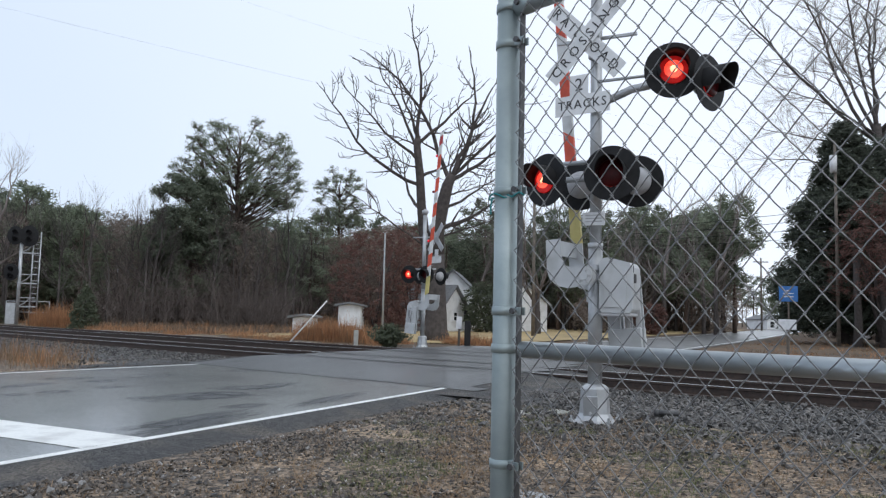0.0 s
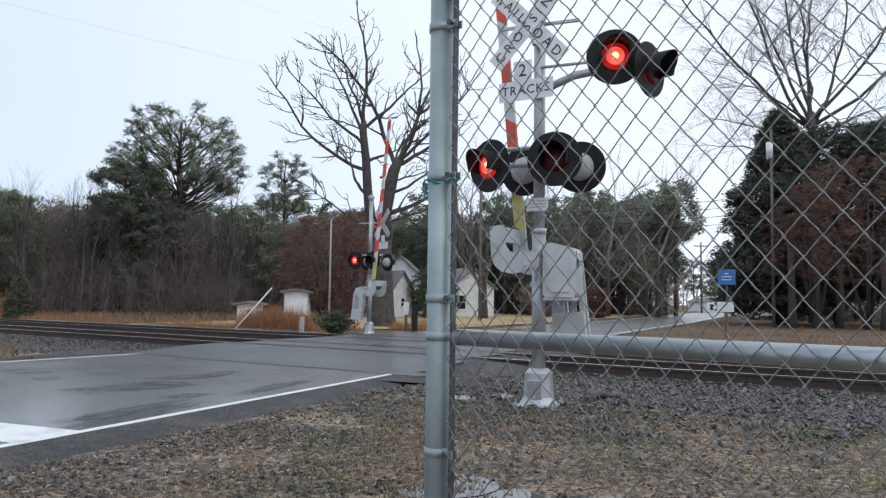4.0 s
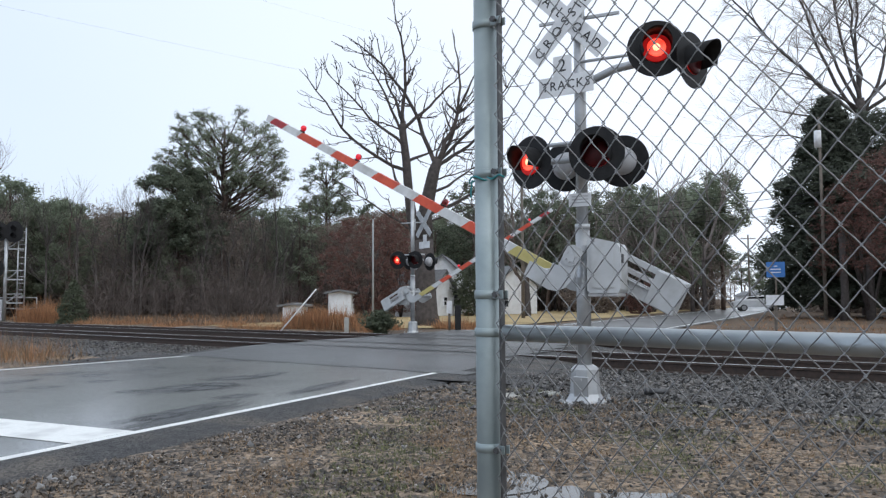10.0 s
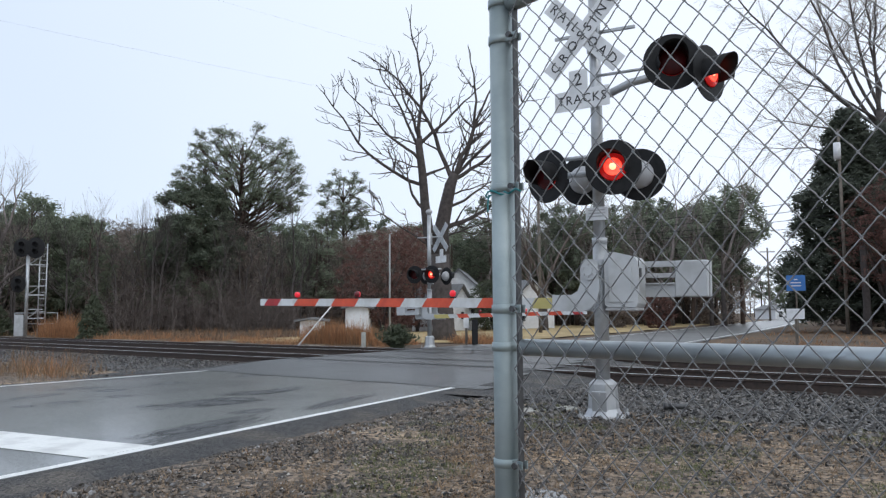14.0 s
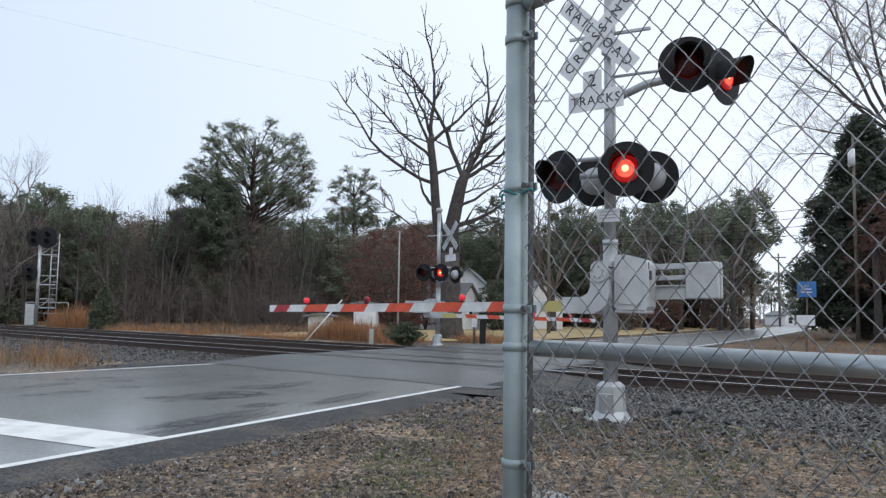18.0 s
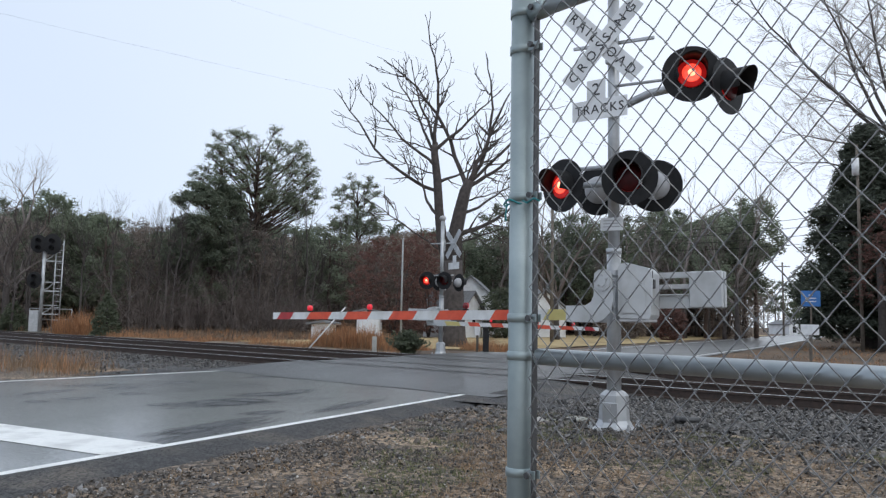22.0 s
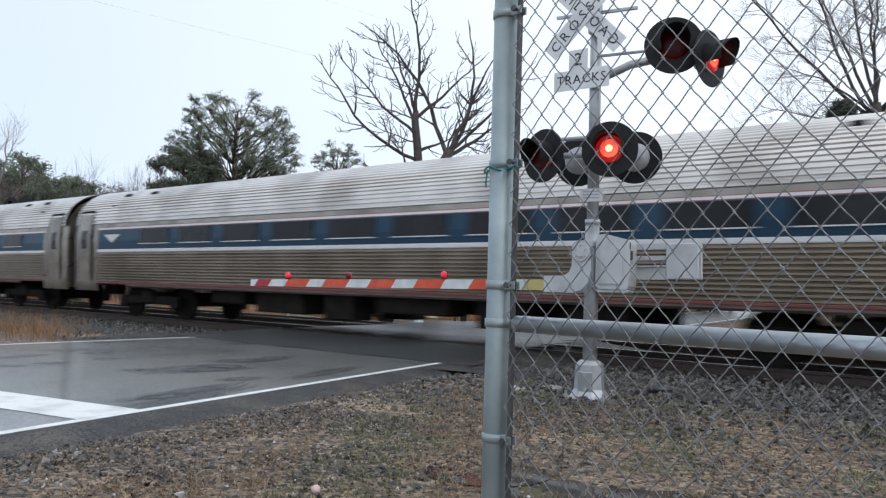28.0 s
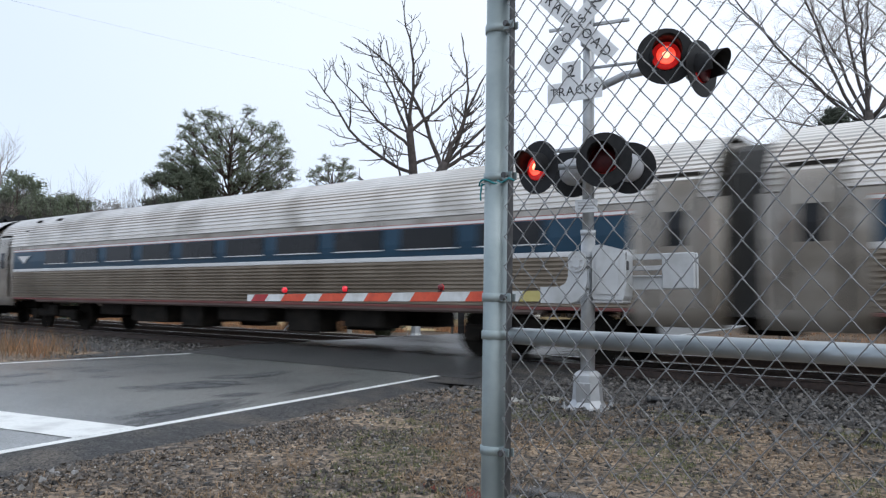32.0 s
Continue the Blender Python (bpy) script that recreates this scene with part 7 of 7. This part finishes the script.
# ---- buildings, poles, signs, cars ----
def house(name, p, turn, w, l, h, rise, label, panes=2):
    """Gable end faces -y of its own frame."""
    hs = empty(name, Matrix.Translation(p) @ Matrix.Rotation(radians(turn), 4, "Z"), label, "house")
    b = Build().prism([(-w / 2, -0.2), (w / 2, -0.2), (w / 2, h), (0, h + rise), (-w / 2, h)], l, Matrix.Translation((0, l / 2, 0)))
    wall = part("wall", b, SIDING, hs, "white horizontal siding")
    z = 0.15
    while z < h + rise - 0.2:
        hw = w / 2 if z < h else w / 2 * (1 - (z - h) / rise)
        part("clapboard", Build().box((0, -0.012, z), (2 * hw - 0.02, 0.02, 0.16), Matrix.Rotation(-0.06, 3, "X")), SIDING, wall)
        z += 0.2
    for sx in (-1, 1):
        e = Vector((sx * (w / 2 + 0.25), 0, h - 0.25 * rise / (w / 2)))
        r = Build()
        t = Vector((0, 0, 0.12))
        a0, a1 = Vector((0, -0.3, h + rise + 0.02)), Vector((0, l + 0.3, h + rise + 0.02))
        b0, b1 = e + Vector((0, -0.3, 0.02)), e + Vector((0, l + 0.3, 0.02))
        r.add([a0, a1, b1, b0, a0 + t, a1 + t, b1 + t, b0 + t], [(0, 1, 2, 3), (4, 5, 6, 7), (0, 1, 5, 4), (1, 2, 6, 5), (2, 3, 7, 6), (3, 0, 4, 7)])
        part("roof", r, SHINGLE, hs, "grey shingled roof slope")
    ws = min(1.0, w / 5.0)
    for x, z in ((), ((0.05 * w, h * 0.55),), ((-w / 4, h * 0.5), (w / 4, h * 0.5)))[panes]:
        ww, wh = 0.9 * ws, 1.2 * ws
        wd = part("window", Build().box((x, -0.03, z), (ww, 0.04, wh)), DARKGLASS, hs, "dark sash window")
        part("frame", Build().box((x, -0.06, z + wh * 0.53), (ww * 1.15, 0.06, 0.07)).box((x, -0.06, z - wh * 0.53), (ww * 1.2, 0.08, 0.07)).box((x - ww * 0.53, -0.06, z), (0.06, 0.06, wh)).box((x + ww * 0.53, -0.06, z), (0.06, 0.06, wh)).box((x, -0.06, z), (ww, 0.04, 0.04)), SIDING, wd)
    return hs


def utility_pole(p, h, label, arm=True, r=0.15, wood=None):
    po = empty("utility_pole", Matrix.Translation(p), label, "utility pole", "utility poles")
    part("pole", Build().tube((0, 0, -0.3), (0, 0, h), r, r * 0.7, 12), wood or POLEWOOD, po, "", True)
    if arm:
        x = part("crossarm", Build().box((0, 0, h - 0.6), (2.2, 0.1, 0.12), None, 0.01), POLEWOOD, po)
        for k in (-0.9, -0.4, 0.4, 0.9):
            part("insulator", Build().lathe([(0.03, h - 0.54), (0.05, h - 0.48), (0.03, h - 0.42)], Matrix.Translation((k, 0, 0)), 8), GREYP, x)
    return po


def wire_run(p, q, sag, r=0.012):
    pts = [Vector(p).lerp(Vector(q), i / 12) - Vector((0, 0, sag * (1 - (2 * i / 12 - 1) ** 2))) for i in range(13)]
    tagged(part("overhead_wire", Build().path(pts, r, 4), BLACK, None, "thin black overhead wire between poles"), "", "wire", "overhead wires")


def railway_signal():
    m = Matrix.Translation(bearing(-28.85, 54.7)) @ Matrix.Rotation(radians(15), 4, "Z") @ Matrix.Scale(1.12, 4)
    sg = empty("railway_signal", m, "silver lattice railway signal mast with black lamp heads", "railway signal")
    part("mast", Build().tube((-0.25, 0, 0), (-0.25, 0, 4.9), 0.09, n=12), SILVER, sg, "", True)
    lad = Build()
    for x in (0.35, 0.72):
        lad.tube((x, 0, 0), (x, 0, 5.2), 0.035, n=8)
    for k in range(14):
        lad.tube((0.35, 0, 0.3 + 0.36 * k), (0.72, 0, 0.3 + 0.36 * k), 0.02, n=6)
    part("ladder", lad, SILVER, sg, "silver climbing ladder", True)
    for z in (1.0, 2.3, 4.0):
        br = Build().box((0.15, 0, z), (1.0, 0.08, 0.07), None, 0.01).box((0.15, 0, z + 0.5), (0.9, 0.06, 0.05), None, 0.01).path([(-0.25, 0, z), (0.1, 0, z + 0.22), (0.35, 0, z + 0.5)], 0.03, 6)
        part("bracket", br, SILVER, sg)
    rail = Build()
    for x in (-0.9, 1.3):
        rail.tube((x, 0.3, 0), (x, 0.3, 1.3), 0.025, n=6)
    rail.tube((-0.9, 0.3, 1.3), (1.3, 0.3, 1.3), 0.025, n=6).tube((-0.9, 0.3, 0.7), (1.3, 0.3, 0.7), 0.025, n=6)
    part("handrail", rail, SILVER, sg, "", True)
    for x, z, s in ((-0.55, 4.95, 1.0), (0.15, 4.95, 1.15), (-0.65, 2.9, 0.9)):
        h = part("lamp_head", Build().lathe([(0.1, -0.2), (0.38 * s, -0.05), (0.42 * s, 0.0), (0.42 * s, 0.04), (0.2, 0.06)], Matrix.Translation((x, -0.15, z)) @ Matrix.Rotation(math.pi / 2, 4, "X") @ Matrix.Diagonal((1, 1.25, 1, 1)), 20), BLACK, sg, "oval black signal head")
        for dz in (-0.2, 0.2):
            part("visor", Build().tube((x, -0.2, z + dz), (x, -0.42, z + dz), 0.12, n=12, caps=False), BLACK, h)
    part("case", Build().box((-0.6, 0.2, 0.6), (0.5, 0.4, 1.2), None, 0.03), SILVER, sg, "grey equipment case")


def board_sign(name, p, turn, w, h, z, mat, label, posts=1, bars=0, post_mat=None):
    sg = empty(name, Matrix.Translation(p) @ Matrix.Rotation(radians(turn), 4, "Z"), label, "sign")
    for k in range(posts):
        x = 0 if posts == 1 else (-w * 0.3 + 0.6 * w * k)
        part("post", Build().box((x, 0.05, (z + h / 2) / 2), (0.09, 0.07, z + h / 2), None, 0.005), post_mat or POLEWOOD, sg)
    pl = part("panel", Build().box((0, 0, z), (w, 0.02, h), None, 0.006), mat, sg)
    for k in range(bars):
        part("bar", Build().box((0, -0.014, z + h * (0.22 - 0.2 * k)), (w * (0.55 if k else 0.2), 0.006, h * 0.06)), STRIPEW, pl)
    return sg


def car(name, m, paint, label):
    c = empty(name, m, label, "car")
    side = [(-2.35, 0.35), (-2.38, 0.75), (-2.2, 0.92), (-1.6, 0.98), (-0.95, 1.38), (0.35, 1.42), (1.1, 1.0), (1.9, 0.88), (2.3, 0.72), (2.35, 0.38)]
    b = Build()
    v, f = [], []
    n = len(side)
    for y, k in ((-0.9, 0), (-0.82, 1), (0.82, 1), (0.9, 0)):
        for x, z in side:
            v.append((x * (0.985 if k == 0 else 1), y * (0.82 if z > 1.2 else 1.0), z))
    for r in range(3):
        f += [(r * n + i, r * n + (i + 1) % n, (r + 1) * n + (i + 1) % n, (r + 1) * n + i) for i in range(n)]
    f += [tuple(range(n)), tuple(range(3 * n, 4 * n))]
    b.add(v, f)
    part("body", b, paint, c)
    for sy in (-1, 1):
        part("side_window", Build().prism([(-1.4, 1.0), (-0.92, 1.33), (0.3, 1.36), (0.92, 1.02)], 0.03, Matrix.Translation((0, sy * 0.82, 0)) @ Matrix.Rotation(sy * -0.28 * 0, 4, "X")), DARKGLASS, c, "dark side glass")
        for x in (-1.4, 1.42):
            q = Matrix.Translation((x, sy * 0.8, 0.32)) @ Matrix.Rotation(math.pi / 2, 4, "X")
            wh = part("wheel", Build().lathe([(0.1, -0.11), (0.3, -0.11), (0.325, -0.08), (0.325, 0.08), (0.3, 0.11), (0.1, 0.11)], q, 20), TYRE, c, "black tyre")
            part("rim", Build().lathe([(0.02, -0.115), (0.2, -0.118), (0.21, 0.118), (0.02, 0.115)], q, 16), GREYP, wh, "grey wheel rim")
        part("tail_light", Build().box((-2.36, sy * 0.68, 0.72), (0.05, 0.3, 0.14), None, 0.01), UNLIT, c, "red tail light")
        part("head_light", Build().box((2.3, sy * 0.66, 0.66), (0.06, 0.34, 0.12), None, 0.01), STRIPEW, c, "clear head light")
    part("windscreen", Build().add([(0.36, -0.62, 1.41), (0.36, 0.62, 1.41), (1.08, 0.74, 1.02), (1.08, -0.74, 1.02)], [(0, 1, 2, 3)]), DARKGLASS, c)
    return c


def build_surroundings():
    house("white_house", bearing(0.5, 60), -6, 4.6, 8, 2.5, 2.15, "white clapboard house with a steep grey gable roof")
    house("white_house", bearing(0.62, 55.5), 52, 2.4, 3.6, 2.0, 1.25, "small white wing with a grey roof", 1)
    house("white_house", bearing(5.9, 62), 30, 4.4, 7, 2.3, 1.5, "white clapboard house among bare trees")
    house("white_trailer", bearing(-7.1, 47), 4, 1.35, 6, 1.6, 0.12, "narrow white trailer home behind tall grass", 0)
    house("pump_house", bearing(-10.5, 43), 0, 1.1, 1.6, 0.85, 0.08, "tiny white pump house with a dark roof", 1)
    railway_signal()
    house("far_house", bearing(23.25, 150), 20, 4.4, 5, 1.7, 0.7, "distant white house at the road's bend")
    utility_pole(bearing(-4.65, 42), 5.6, "thin grey pole by the trailer", False, 0.06, WATERY)
    utility_pole(bearing(6.5, 48), 8.5, "dark wooden pole by the lawn", False, 0.12)
    utility_pole(bearing(22.3, 120), 10.5, "wooden utility pole along the road")
    up = utility_pole(bearing(27.0, 46), 11.0, "wooden utility pole with a white can by the cedars", False, 0.1)
    part("transformer_can", Build().tube((-0.2, -0.2, 9.3), (-0.2, -0.2, 10.2), 0.18, n=14), SIGNW, up, "white transformer can", True)
    utility_pole(bearing(4, 92), 12.5, "wooden utility pole behind the houses")
    a, c = bearing(27.0, 46), bearing(4, 92)
    for z in (7.4, 6.9, 6.4, 5.9):
        wire_run(a + Vector((0, 0, z)), c + Vector((0, 0, z + 5.0)), 0.9, 0.018)
    wire_run((-60, 40, 26), (40, 70, 13), 1.5, 0.004)
    wire_run((-60, 46, 36), (40, 80, 17), 1.5, 0.003)
    board_sign("blue_sign", bearing(24.0, 46), -22, 0.95, 0.85, 2.75, SIGNBLUE, "blue road sign with white bars on a post", 1, 3)
    board_sign("white_board", bearing(23.9, 29.5), -40, 0.6, 0.36, 1.1, SIGNW, "plain white board on a short wooden post")
    # marker posts beside the crossing
    p = empty("black_post", Matrix.Translation((0.8, 27.6, -0.1)), "square black wooden post by the far road edge", "post")
    part("shaft", Build().box((0, 0, 0.5), (0.22, 0.22, 1.15), None, 0.015), BLACK, p)
    board_sign("post_sign", Vector((0.5, 27.8, -0.1)), 0, 0.2, 0.45, 1.0, SIGNW, "narrow white marker sign on a thin post")
    p = empty("concrete_post", Matrix.Translation((-3.25, 28.2, -0.1)), "stubby old concrete marker post", "post")
    part("shaft", Build().box((0, 0, 0.3), (0.16, 0.16, 0.7), None, 0.02), CONC, p)
    p = empty("guy_marker", Matrix.Translation((-6.3, 31.2, -0.1)), "slanting pale guy-wire marker", "marker")
    part("sleeve", Build().tube((0, 0, 0), (1.35, 0.8, 1.75), 0.03, n=8), STRIPEW, p, "", True)
    car("parked_car", Matrix.Translation(bearing(10.4, 84)) @ Matrix.Rotation(radians(70), 4, "Z"), DARKCAR, "dark blue car parked on the lawn")
    moving = car("silver_sedan", pose(0, 0, 0), CARPAINT, "silver four-door sedan turning onto the road")
    # time, bearing, distance, heading: it backs out of a drive, then pulls away along the road
    legs = ((0, 29.6, 69, -14), (2, 28.7, 69, -14), (3.5, 27.3, 70, -15), (5.5, 25.6, 71, -16), (6.5, 24.4, 72, -17), (7.0, 23.7, 72, -18), (8.0, 22.5, 73, -18), (9.0, 22.45, 75, -18), (10, 22.8, 79, -12), (11, 23.6, 85, 4), (12, 24.15, 93, 24), (13, 24.75, 104, 42), (14, 25.1, 120, 56), (17, 25.75, 190, 62), (20, 26.1, 270, 63), (26, 26.45, 420, 63), (32, 26.6, 560, 63))
    rows = [(t, bearing(a, d, 0.0), h) for t, a, d, h in legs]
    MOVERS.append((moving, [(t, Matrix.Translation(p) @ Matrix.Rotation(radians(h), 4, "Z")) for t, p, h in rows]))


build_ground()
build_road()
build_tracks()
build_fence()
near_m = Matrix.Translation((1.69, 8.72, -0.02)) @ Matrix.Rotation(math.atan2(A_DIR.y, A_DIR.x), 4, "Z")
far_m = Matrix.Translation((-0.78, 26.5, 0.0)) @ Matrix.Rotation(math.atan2(-A_DIR.y, -A_DIR.x), 4, "Z")
crossing_signal(near_m, "silver crossing signal with crossbuck, red flashers and striped gate")
crossing_signal(far_m, "far crossing signal with crossbuck, red flashers and striped gate", False, 0.24, 0.36, -30, 0.2)
build_train()
build_surroundings()
build_trees()
build_grass()
build_puddles()
build_slab()
scatter_stones()


def motions():
    for thing, rows in MOVERS:
        walk(thing, rows)


motions()
